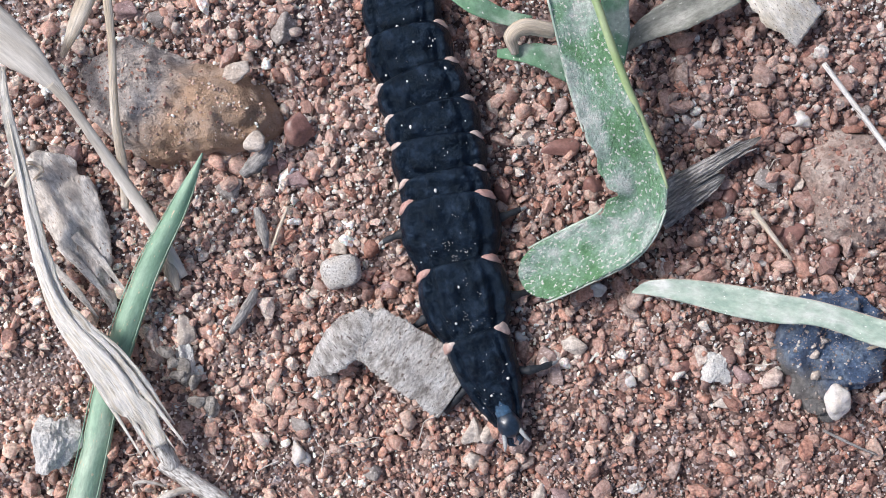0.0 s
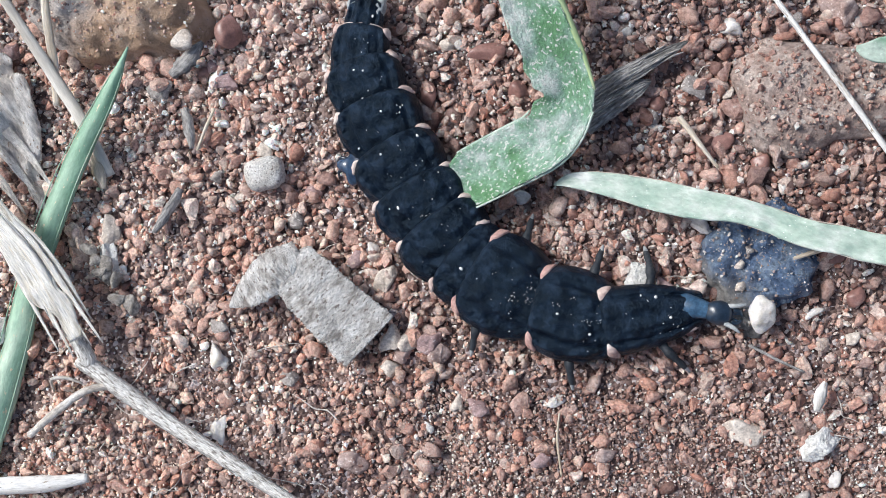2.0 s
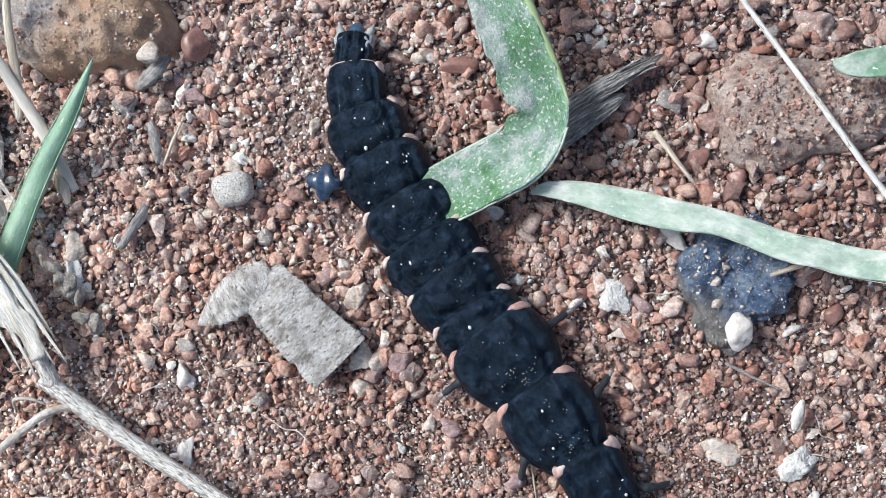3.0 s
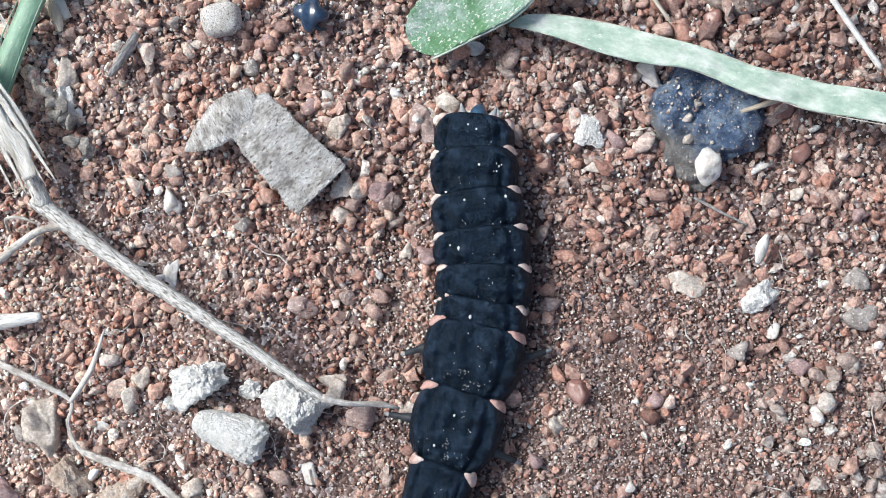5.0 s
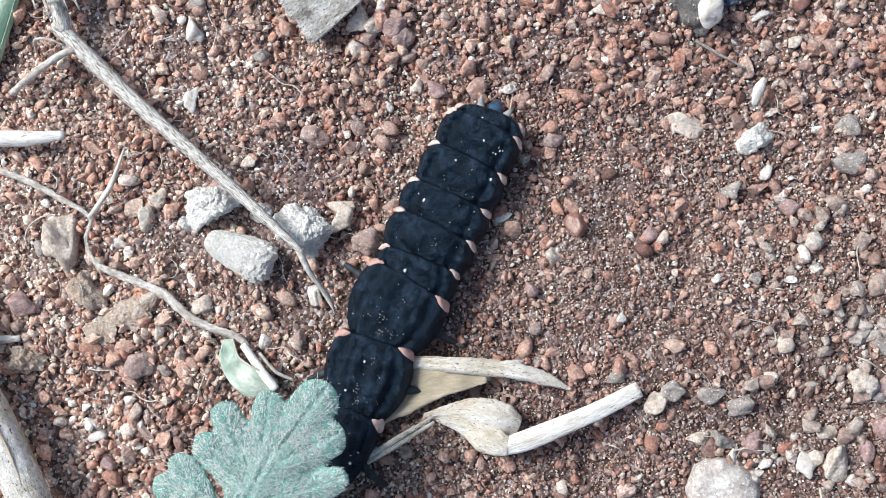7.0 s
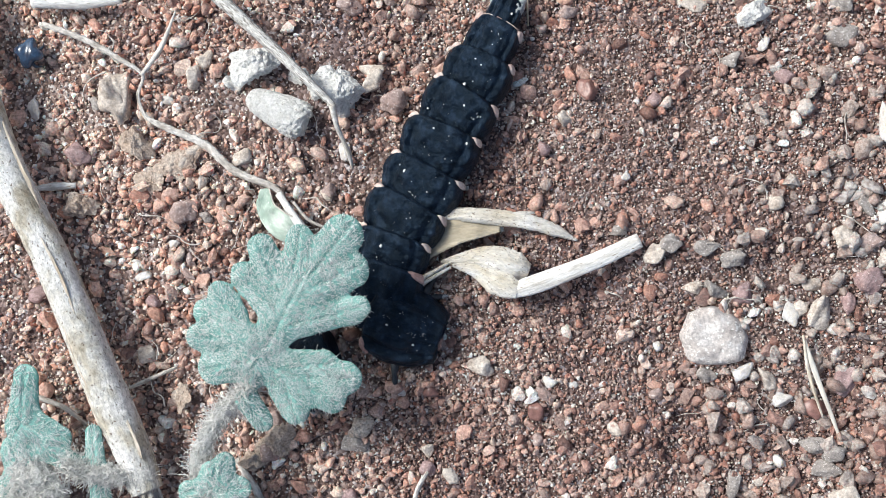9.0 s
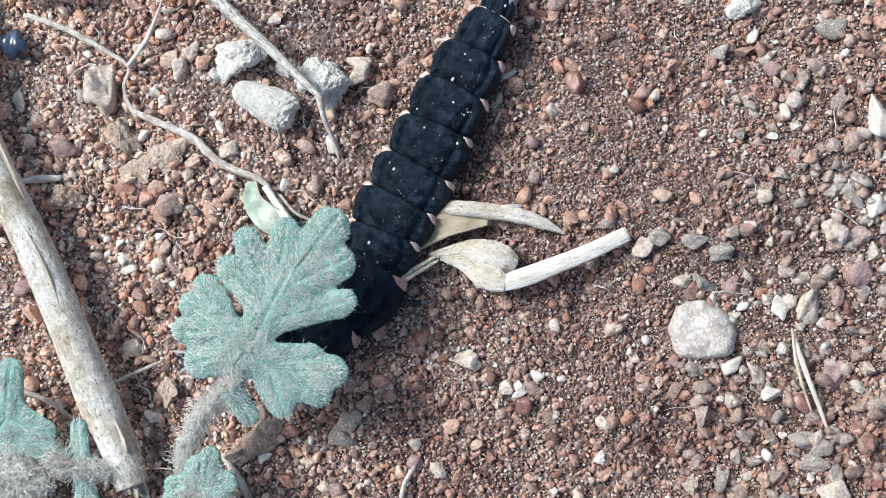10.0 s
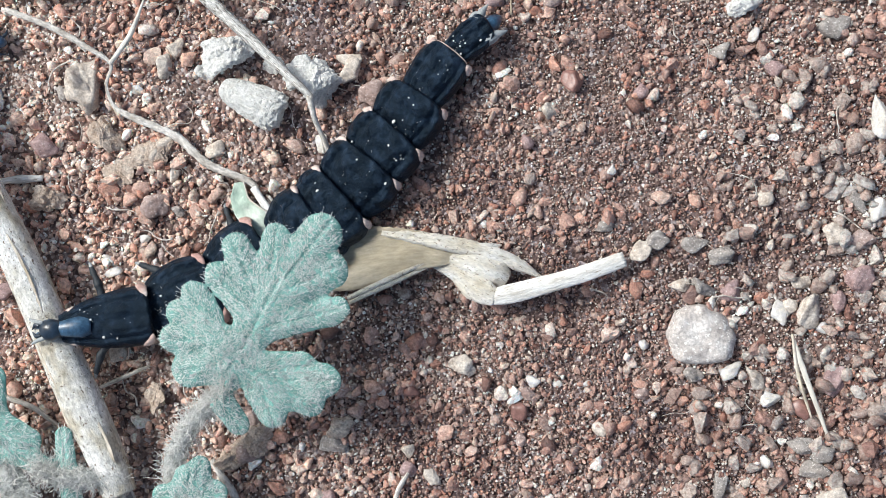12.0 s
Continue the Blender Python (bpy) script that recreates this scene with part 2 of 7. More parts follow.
M_BOULDER = two_tone(surface("orange_rock", [(0.3, (0.48, 0.42, 0.385)), (0.5, (0.64, 0.58, 0.54)), (0.7, (0.78, 0.73, 0.7))], 1.3, 0.16, 0.9, 1.0, 0.25, (0.14, 0.64, (0.64, 0.59, 0.55)), contrast=0.5),
                     [(0.3, (0.46, 0.31, 0.21)), (0.5, (0.62, 0.43, 0.3)), (0.7, (0.72, 0.57, 0.46))], (380.0, -240.0, 0.0))
M_SLATE = two_tone(surface("blue_black_slate", [(0.36, (0.06, 0.105, 0.2)), (0.5, (0.13, 0.205, 0.345)), (0.64, (0.29, 0.38, 0.5))], 0.7, 0.14, 0.5, 1.0, 0.28, (0.12, 0.63, (0.42, 0.39, 0.37)), specular=0.5, contrast=0.5),
                   [(0.3, (0.13, 0.135, 0.14)), (0.5, (0.24, 0.235, 0.23)), (0.7, (0.4, 0.38, 0.36))], (-200.0, -260.0, 0.0), 3.0, (0.68, 0.98))
M_ROUND = surface("pale_lilac_stone", [(0.3, (0.5, 0.45, 0.425)), (0.5, (0.66, 0.61, 0.58)), (0.7, (0.82, 0.79, 0.77))], 0.9, 0.14, 0.8, 0.8, 0.06, (0.22, 0.6, (0.86, 0.84, 0.81)), contrast=0.5)
M_CLOD = surface("orange_earth", [(0.3, (0.48, 0.365, 0.285)), (0.5, (0.65, 0.53, 0.44)), (0.7, (0.77, 0.68, 0.59))], 0.6, 0.12, 0.95, 1.0, 0.12, (0.12, 0.64, (0.66, 0.58, 0.52)), contrast=0.5)
M_BARK = surface("grey_bark", [(0.32, (0.4, 0.365, 0.335)), (0.44, (0.66, 0.63, 0.595)), (0.56, (0.86, 0.84, 0.81)), (0.68, (0.95, 0.94, 0.92))], 0.45, 0.14, 0.85, 1.0, 0.26, (0.16, 0.62, (0.26, 0.225, 0.2)), stretch=(0.75, 1.35, 1.0), use="UV", contrast=0.5)
STRAW = [(0.25, (0.46, 0.37, 0.26)), (0.5, (0.68, 0.6, 0.49)), (0.75, (0.85, 0.8, 0.71))]
M_STRAW = surface("dry_straw", STRAW, 0.6, 0.16, 0.7, 0.8, 0.05, stretch=(2.2, 0.22, 1), use="UV", contrast=0.45, through_light=0.1)
M_BLEACH = surface("bleached_fibre", [(0.26, (0.56, 0.48, 0.36)), (0.38, (0.84, 0.78, 0.66)), (0.52, (0.96, 0.93, 0.85))], 0.5, 0.14, 0.7, 1.0, 0.07, stretch=(2.4, 0.25, 1), use="UV", contrast=0.35, through_light=0.12)
M_GREYSTRAW = surface("grey_straw", [(0.36, (0.3, 0.275, 0.245)), (0.44, (0.66, 0.635, 0.59)), (0.54, (0.86, 0.845, 0.81))], 0.16, 0.1, 0.75, 1.0, 0.06, stretch=(2.4, 0.5, 1), use="UV", contrast=0.55)
M_STALK = surface("bleached_stalk", [(0.28, (0.5, 0.42, 0.33)), (0.4, (0.74, 0.69, 0.61)), (0.6, (0.9, 0.88, 0.83))], 1.6, 0.2, 0.8, 0.7, 0.06, (0.35, 0.67, (0.28, 0.2, 0.14)), stretch=(1.3, 0.3, 1), use="UV", contrast=0.4)
M_WOODY = surface("grey_woody_stalk", [(0.32, (0.4, 0.34, 0.25)), (0.43, (0.62, 0.57, 0.47)), (0.5, (0.8, 0.78, 0.72)), (0.62, (0.93, 0.92, 0.9))], 1.5, 0.14, 0.75, 1.0, 0.12, (0.13, 0.64, (0.2, 0.155, 0.12)), stretch=(1.0, 0.6, 1), use="UV", contrast=0.5)
M_STRIP = surface("white_plant_strip", [(0.3, (0.62, 0.58, 0.52)), (0.45, (0.82, 0.8, 0.76)), (0.6, (0.92, 0.91, 0.88))], 0.5, 0.12, 0.7, 0.9, 0.06, (0.14, 0.66, (0.36, 0.3, 0.23)), stretch=(1.8, 0.3, 1), use="UV", contrast=0.3)
M_DARKWOOD = surface("weathered_wood", [(0.32, (0.26, 0.25, 0.24)), (0.48, (0.44, 0.425, 0.41)), (0.64, (0.66, 0.635, 0.61))], 0.5, 0.13, 0.85, 1.0, 0.12, stretch=(2.0, 0.5, 1), use="UV", contrast=0.6)
M_PAPER = surface("papery_dry_leaf", [(0.25, (0.6, 0.52, 0.38)), (0.48, (0.76, 0.71, 0.61)), (0.7, (0.9, 0.88, 0.82))], 0.9, 0.16, 0.7, 1.0, 0.09, (0.09, 0.63, (0.25, 0.19, 0.13)), stretch=(1.6, 0.6, 1), use="UV", contrast=0.3, through_light=0.15)
M_TANLEAF = surface("tan_dry_leaf", [(0.25, (0.36, 0.305, 0.21)), (0.5, (0.48, 0.415, 0.305)), (0.75, (0.61, 0.55, 0.43))], 1.4, 0.2, 0.7, 0.6, 0.05, (0.2, 0.73, (0.22, 0.16, 0.1)), stretch=(1.6, 0.4, 1), use="UV", contrast=0.25, through_light=0.15)
M_PALESTRAW = surface("pale_grey_straw", [(0.28, (0.47, 0.42, 0.35)), (0.5, (0.63, 0.59, 0.52)), (0.72, (0.78, 0.75, 0.69))], 0.9, 0.16, 0.75, 0.6, 0.04, stretch=(1.6, 0.2, 1), use="UV", contrast=0.25)
M_GREYLEAF = surface("withered_grey_leaf", [(0.3, (0.19, 0.2, 0.17)), (0.52, (0.32, 0.33, 0.29)), (0.75, (0.48, 0.48, 0.44))], 0.9, 0.16, 0.7, 0.8, 0.06, (0.14, 0.7, (0.6, 0.6, 0.56)), stretch=(1.4, 0.5, 1), use="UV", contrast=0.4)
M_HUSK = surface("grey_papery_husk", [(0.28, (0.52, 0.46, 0.41)), (0.45, (0.74, 0.69, 0.63)), (0.62, (0.9, 0.87, 0.83))], 0.8, 0.16, 0.8, 1.0, 0.12, (0.14, 0.64, (0.42, 0.34, 0.28)), stretch=(1.6, 0.6, 1), use="UV", contrast=0.45)
M_GREEN = surface("dusty_green_leaf", [(0.34, (0.1, 0.25, 0.13)), (0.5, (0.2, 0.36, 0.24)), (0.62, (0.45, 0.55, 0.47))], 1.5, 0.13, 0.5, 0.7, 0.05, (0.16, 0.66, (0.7, 0.74, 0.68)), stretch=(1.0, 0.8, 1), use="UV", specular=0.4, contrast=0.3)
M_DUSTY = surface("dust_speckled_leaf", [(0.34, (0.17, 0.38, 0.18)), (0.45, (0.27, 0.49, 0.31)), (0.55, (0.43, 0.61, 0.5)), (0.66, (0.72, 0.8, 0.74))], 1.0, 0.1, 0.5, 1.0, 0.16, (0.11, 0.585, (0.78, 0.8, 0.75)), stretch=(1.0, 0.75, 1), use="UV", specular=0.4, contrast=0.45)
M_MARGIN = surface("yellow_green_margin", [(0.3, (0.25, 0.39, 0.15)), (0.7, (0.47, 0.57, 0.34))], 1.0, 0.15, 0.5, 0.4, 0.03, stretch=(1.5, 0.4, 1), use="UV", contrast=0.2)
M_BLADE = surface("pale_grass_blade", [(0.34, (0.33, 0.46, 0.38)), (0.48, (0.46, 0.58, 0.49)), (0.58, (0.58, 0.67, 0.59)), (0.7, (0.78, 0.82, 0.77))], 0.8, 0.14, 0.5, 0.9, 0.07, (0.08, 0.69, (0.8, 0.83, 0.78)), stretch=(1.2, 0.6, 1), use="UV", specular=0.45, contrast=0.2)
M_GRASS = surface("green_grass_blade", [(0.3, (0.2, 0.37, 0.25)), (0.5, (0.31, 0.49, 0.36)), (0.68, (0.5, 0.63, 0.5))], 1.8, 0.16, 0.45, 0.6, 0.05, (0.14, 0.66, (0.6, 0.55, 0.38)), stretch=(1.3, 0.4, 1), use="UV", specular=0.5, contrast=0.25)
M_HAIRLEAF = surface("woolly_leaf", [(0.3, (0.14, 0.335, 0.295)), (0.55, (0.24, 0.465, 0.42)), (0.8, (0.4, 0.59, 0.55))], 0.7, 0.14, 0.75, 0.6, 0.05, contrast=0.35)
M_HAIR = surface("white_plant_hair", [(0.3, (0.88, 0.91, 0.89)), (0.7, (0.95, 0.96, 0.95))], 1.0, 0.2, 0.6, 0.2, 0.02, contrast=0.15)
M_DRYHAIR = surface("dry_plant_wool", [(0.3, (0.84, 0.83, 0.79)), (0.7, (0.94, 0.93, 0.91))], 1.0, 0.2, 0.7, 0.2, 0.02, contrast=0.2)
M_WOOLMAT = surface("matted_brown_wool", [(0.3, (0.72, 0.72, 0.66)), (0.5, (0.86, 0.87, 0.83)), (0.7, (0.93, 0.93, 0.91))], 0.4, 0.12, 0.95, 1.0, 0.25, contrast=0.5)
M_LICHEN = surface("grey_fluff", [(0.3, (0.25, 0.225, 0.2)), (0.7, (0.56, 0.53, 0.49))], 0.5, 0.1, 0.95, 1.0, 0.1, contrast=0.5)
M_ROOT = surface("pale_rootlet", [(0.3, (0.38, 0.33, 0.28)), (0.48, (0.64, 0.6, 0.55)), (0.68, (0.84, 0.81, 0.77))], 0.5, 0.12, 0.85, 0.9, 0.05, use="UV", stretch=(1.5, 0.5, 1), contrast=0.5)
M_BEETLE = surface("blue_black_shell", [(0.3, (0.02, 0.035, 0.07)), (0.7, (0.05, 0.1, 0.18))], 0.5, 0.1, 0.22, 0.2, 0.02, specular=0.9)
# the larva
# the lightest blue stops are sheen highlights painted into the black; the specks are dust
M_PLATE = surface("velvet_black_plate", [(0.36, (0.0014, 0.003, 0.0075)), (0.52, (0.0045, 0.0095, 0.021)), (0.7, (0.02, 0.035, 0.062))], 0.5, 0.16, 0.4, 0.8, 0.14, (0.12, 0.74, (0.085, 0.1, 0.115)), specular=0.34, contrast=0.4)
M_PLATE.node_tree.nodes["Principled BSDF"].inputs["Specular Tint"].default_value = (0.5, 0.75, 1.0, 1)
M_CORNER = surface("pale_pink_corner", [(0.3, (0.46, 0.3, 0.265)), (0.5, (0.66, 0.53, 0.48)), (0.75, (0.8, 0.72, 0.66))], 0.5, 0.1, 0.6, 0.4, 0.03, contrast=0.25)
M_PINKSKIN = surface("salmon_skin", [(0.3, (0.48, 0.27, 0.235)), (0.7, (0.64, 0.44, 0.39))], 0.4, 0.1, 0.55, 0.4, 0.03, contrast=0.25)
M_NECK = surface("steel_blue_membrane", [(0.3, (0.018, 0.055, 0.11)), (0.7, (0.07, 0.15, 0.25))], 0.4, 0.1, 0.32, 0.3, 0.02, specular=0.6)
M_HEAD = surface("glossy_blue_black_head", [(0.3, (0.006, 0.013, 0.025)), (0.7, (0.02, 0.04, 0.07))], 0.4, 0.1, 0.3, 0.3, 0.02, specular=0.7)
M_LEG = surface("dark_grey_leg", [(0.3, (0.018, 0.023, 0.03)), (0.7, (0.045, 0.053, 0.063))], 0.4, 0.1, 0.55, 0.5, 0.03)
M_PALETIP = surface("pale_grey_tip", [(0.3, (0.24, 0.27, 0.29)), (0.7, (0.48, 0.5, 0.5))], 0.4, 0.1, 0.6, 0.3, 0.02, contrast=0.2)
M_DUST = surface("white_dust", [(0.3, (0.7, 0.7, 0.68)), (0.7, (0.85, 0.85, 0.83))], 0.4, 0.1, 0.8, 0.2, 0.02, contrast=0.1)


# ---------- tools ----------
def mesh_ob(name, verts, faces, material, parent=None, label="", uv=None, smooth=True):
    """Links one mesh, given in mm, under a thing or as a thing."""
    me = bpy.data.meshes.new(name)
    me.from_pydata((np.asarray(verts, float) * MM).tolist(), [], [list(map(int, f)) for f in faces])
    mats = material if isinstance(material, (list, tuple)) else [material]
    for m in mats:
        me.materials.append(m)
    if uv is not None:
        layer = me.uv_layers.new(name="UVMap")
        idx = np.empty(len(me.loops), dtype=np.int32)
        me.loops.foreach_get("vertex_index", idx)
        layer.data.foreach_set("uv", np.asarray(uv, np.float32)[idx].ravel())
    me.polygons.foreach_set("use_smooth", [smooth] * len(me.polygons))
    me.update()
    ob = new(name, me)
    if parent:
        ob.parent = parent
    if label:
        tagged(ob, label)
    return ob


def thing(name, label, category, group="", at=(0, 0, 0)):
    ob = new(name)
    ob.location = [c * MM for c in at]
    ob.empty_display_size = MM
    return tagged(ob, label, category, group)


def spline(points, n):
    """n places along a smooth line through the points (any number of columns)."""
    p = np.asarray(points, float)
    ext = np.vstack([2 * p[0] - p[1], p, 2 * p[-1] - p[-2]])
    seg = np.linspace(0, len(p) - 1 - 1e-9, n)
    out = []
    for s in seg:
        i, u = int(s), s - int(s)
        a, b, c, d = ext[i:i + 4]
        out.append(0.5 * (2 * b + (c - a) * u + (2 * a - 5 * b + 4 * c - d) * u * u + (3 * b - a - 3 * c + d) * u ** 3))
    return np.array(out)


def along(path):
    tang = np.gradient(path, axis=0)
    tang /= np.linalg.norm(tang, axis=1, keepdims=True) + 1e-12
    dist = np.r_[0, np.cumsum(np.linalg.norm(np.diff(path, axis=0), axis=1))]
    return tang, dist


def tube_data(points, radii, n=24, sides=10, flat=1.0, rough=0.0, seed=0):
    rng = np.random.default_rng(seed)
    path, rad = spline(points, n), np.interp(np.linspace(0, 1, n), np.linspace(0, 1, len(radii)), radii)
    tang, dist = along(path)
    side = np.cross(tang, (0, 0, 1.0))
    side /= np.linalg.norm(side, axis=1, keepdims=True) + 1e-9
    up = np.cross(side, tang)
    a = np.linspace(0, 2 * np.pi, sides, endpoint=False)
    ridge = 1 + rough * rng.normal(size=sides)
    wob = 1 + 0.5 * rough * rng.normal(size=(n, sides))
    r = rad[:, None] * ridge * wob
    v = path[:, None] + side[:, None] * (r * np.cos(a))[..., None] + up[:, None] * (r * np.sin(a) * flat)[..., None]
    uv = np.stack([np.tile(a / (2 * np.pi), (n, 1)) * 2 * np.pi * rad.mean(), np.tile(dist[:, None], (1, sides))], -1)
    verts, uvs = np.vstack([v.reshape(-1, 3), path[:1], path[-1:]]), np.vstack([uv.reshape(-1, 2), [[0, 0]], [[0, dist[-1]]]])
    faces = [(i * sides + j, i * sides + (j + 1) % sides, (i + 1) * sides + (j + 1) % sides, (i + 1) * sides + j) for i in range(n - 1) for j in range(sides)]
    e = n * sides
    faces += [(e, (j + 1) % sides, j) for j in range(sides)] + [(e + 1, (n - 1) * sides + j, (n - 1) * sides + (j + 1) % sides) for j in range(sides)]
    return verts, faces, uvs


def tube(name, points, radii, material, parent=None, label="", **kw):
    v, f, uv = tube_data(points, radii, **kw)
    return mesh_ob(name, v, f, material, parent, label, uv)


def blade(name, points, widths, material, parent=None, label="", n=40, across=12, thick=0.07, fold=0.0, cup=0.0, ragged=0.0, tilt=0.0, ribs=0.0, rib_count=7, seed=0, bites=(), blunt=0.0, crumple=0.0):
    """A leaf or strip along a line: half-widths, bites (place along, side, depth, span), a fold along its middle, a cupped section, ragged edges, ribs along it, a sideways tilt in degrees."""
    rng = np.random.default_rng(seed)
    path = spline(points, n)
    w = np.interp(np.linspace(0, 1, n), np.linspace(0, 1, len(widths)), widths)
    if blunt:  # a rounded end
        w = w * np.sqrt(np.clip(1 - np.clip((np.linspace(0, 1, n) - 1 + blunt) / blunt, 0, 1) ** 2, 0.001, 1))
    tl = np.radians(np.interp(np.linspace(0, 1, n), np.linspace(0, 1, np.size(tilt)), np.atleast_1d(tilt)))
    tang, dist = along(path)
    side = np.cross(tang, (0, 0, 1.0))
    side /= np.linalg.norm(side, axis=1, keepdims=True) + 1e-9
    up = np.cross(side, tang)
    side, up = side * np.cos(tl)[:, None] + up * np.sin(tl)[:, None], up * np.cos(tl)[:, None] - side * np.sin(tl)[:, None]
    u = np.linspace(-1, 1, across)
    edge = 1 + ragged * np.cumsum(rng.normal(size=(n, 2)), 0) * 0.25 + ragged * rng.normal(size=(n, 2)) * 0.5
    for at_v, at_side, depth, span in bites:
        edge[:, at_side] *= 1 - depth * np.exp(-np.abs((np.linspace(0, 1, n) - at_v) / span) ** 3)
    off = w[:, None] * np.where(u < 0, u * edge[:, :1], u * edge[:, 1:])
    lift = fold * np.abs(off) + cup * w[:, None] * u ** 2 + ribs * np.cos(u * np.pi * rib_count) + ragged * 0.15 * np.sin(dist[:, None] * 2.1 + 3 * u)
    if crumple:
        lift = lift + crumple * (value_noise(off / 0.9 + 7, dist[:, None] / 1.3, seed) * 1.6 + value_noise(off / 0.35, dist[:, None] / 0.5 + 3, seed + 1) * 0.7)
    top = path[:, None] + side[:, None] * off[..., None] + up[:, None] * lift[..., None]
    th = thick * np.sqrt(np.clip(1 - u ** 2 * 0.85, 0.02, 1))
    bottom = top - up[:, None] * (th[None, :, None] * np.minimum(1, w / (w.max() * 0.3))[:, None, None])
    uv = np.stack([off + 5, np.tile(dist[:, None], (1, across))], -1).reshape(-1, 2)
    q, m = n * across, across
    faces = []
    for i in range(n - 1):
        for j in range(m - 1):
            a = i * m + j
            faces += [(a, a + 1, a + m + 1, a + m), (q + a, q + a + m, q + a + m + 1, q + a + 1)]
        for j in (0, m - 1):
            a = i * m + j
            faces.append((a, a + m, q + a + m, q + a) if j == 0 else (a, q + a, q + a + m, a + m))
    for i in (0, n - 1):
        for j in range(m - 1):
            a = i * m + j
            faces.append((a, q + a, q + a + 1, a + 1) if i == 0 else (a, a + 1, q + a + 1, q + a))
    return mesh_ob(name, np.vstack([top.reshape(-1, 3), bottom.reshape(-1, 3)]), faces, material, parent, label, np.vstack([uv, uv]))


def edge_line(points, widths, side_sign, n=60):
    """The edge of a blade, as a line."""
    path = spline(points, n)
    w = np.interp(np.linspace(0, 1, n), np.linspace(0, 1, len(widths)), widths)
    side = np.cross(along(path)[0], (0, 0, 1.0))
    side /= np.linalg.norm(side, axis=1, keepdims=True) + 1e-9
    return path + side * (side_sign * w)[:, None]


def ball(level):
    bm = bmesh.new()
    bmesh.ops.create_icosphere(bm, subdivisions=level, radius=1.0)
    v, f = np.array([p.co[:] for p in bm.verts]), np.array([[p.index for p in q.verts] for q in bm.faces])
    bm.free()
    return v, f


BALL = {n: ball(n) for n in (1, 2, 3, 4, 5)}
BALL[0] = (np.array([(1, 0, 0), (0, 1, 0), (-1, 0, 0), (0, -1, 0), (0, 0, 1), (0, 0, -1.0)]), np.array([(0, 1, 4), (1, 2, 4), (2, 3, 4), (3, 0, 4), (1, 0, 5), (2, 1, 5), (3, 2, 5), (0, 3, 5)]))


def lumpy(v, seed, size):
    """Smooth noise at places v, about -1 to 1."""
    off = Vector((seed * 7.13 % 91, seed * 3.77 % 83, seed * 5.31 % 71))
    return np.array([noise.noise(Vector(p) / size + off) for p in v])


def stone_verts(seed, sx, sy, sz, level=3, planes=14, bulk=0.12, grit=0.03, near=0.52):
    """A worn stone: a ball cut by random planes, with soft edges and a rough skin."""
    rng = np.random.default_rng(seed)
    v, f = BALL[level]
    n = rng.normal(size=(planes, 3))
    n /= np.linalg.norm(n, axis=1, keepdims=True)
    d = rng.uniform(near, near + 0.36, planes)
    dots = np.clip(v @ n.T, 1e-3, None)
    r = (np.sum((dots / d) ** 13, 1) + 0.55 ** 13) ** (-1 / 13)
    r = r * (1 + bulk * lumpy(v, seed, 0.8)) + grit * lumpy(v, seed + 5, 0.16)
    out = v * r[:, None]
    out /= np.abs(out).max(0)
    return out * (sx, sy, sz), f


def spin(v, degrees):
    c, s = math.cos(radians(degrees)), math.sin(radians(degrees))
    return v @ np.array([[c, s, 0], [-s, c, 0], [0, 0, 1]])


# ---------- ground ----------
def lattice(ix, iy, seed):
    h = np.sin(ix * 127.1 + iy * 311.7 + seed * 74.7) * 43758.5453
    return h - np.floor(h)


def value_noise(x, y, seed=0):
    ix, iy = np.floor(x), np.floor(y)
    u, v = x - ix, y - iy
    u, v = u * u * (3 - 2 * u), v * v * (3 - 2 * v)
    a, b = lattice(ix, iy, seed), lattice(ix + 1, iy, seed)
    c, d = lattice(ix, iy + 1, seed), lattice(ix + 1, iy + 1, seed)
    return (a * (1 - u) + b * u) * (1 - v) + (c * (1 - u) + d * u) * v - 0.5


def ground_z(x, y):
    x, y = np.asarray(x, float), np.asarray(y, float)
    near = np.exp(-((x / 60) ** 2 + ((y + 12) / 60) ** 2) ** 2)
    z = 0.9 * value_noise(x / 9, y / 9, 1) + 0.5 * value_noise(x / 3.1, y / 3.1, 2) + 0.22 * value_noise(x / 1.1, y / 1.1, 3)
    far = 30 * value_noise(x / 900, y / 900, 4) * (1 - near)
    pits = 0.9 * np.clip(value_noise(x / 1.5, y / 1.5, 5) - 0.1, 0, 1) + 0.4 * np.clip(value_noise(x / 0.7, y / 0.7, 6) - 0.15, 0, 1)
    return z * 0.6 - 0.1 - pits + far


def build_ground():
    inner = np.arange(-32, 32.01, 0.3)
    outer = 32 * 1.35 ** np.arange(1, 26)
    xs = np.r_[-outer[::-1], inner, outer]
    ys = np.r_[-outer[::-1], inner, outer] - 13
    gx, gy = np.meshgrid(xs, ys, indexing="ij")
    gz = ground_z(gx, gy) + np.where((abs(gx) < 32) & (abs(gy + 13) < 32), 0.08 * value_noise(gx / 0.4, gy / 0.4, 8), 0)
    n, m = gx.shape
    i = (np.arange(n - 1)[:, None] * m + np.arange(m - 1)).ravel()
    faces = np.stack([i, i + m, i + m + 1, i + 1], 1)
    ob = mesh_ob("ground", np.stack([gx, gy, gz], -1).reshape(-1, 3), faces, M_SOIL)
    return tagged(ob, "bare reddish brown sandy soil", "ground", kind="structure")


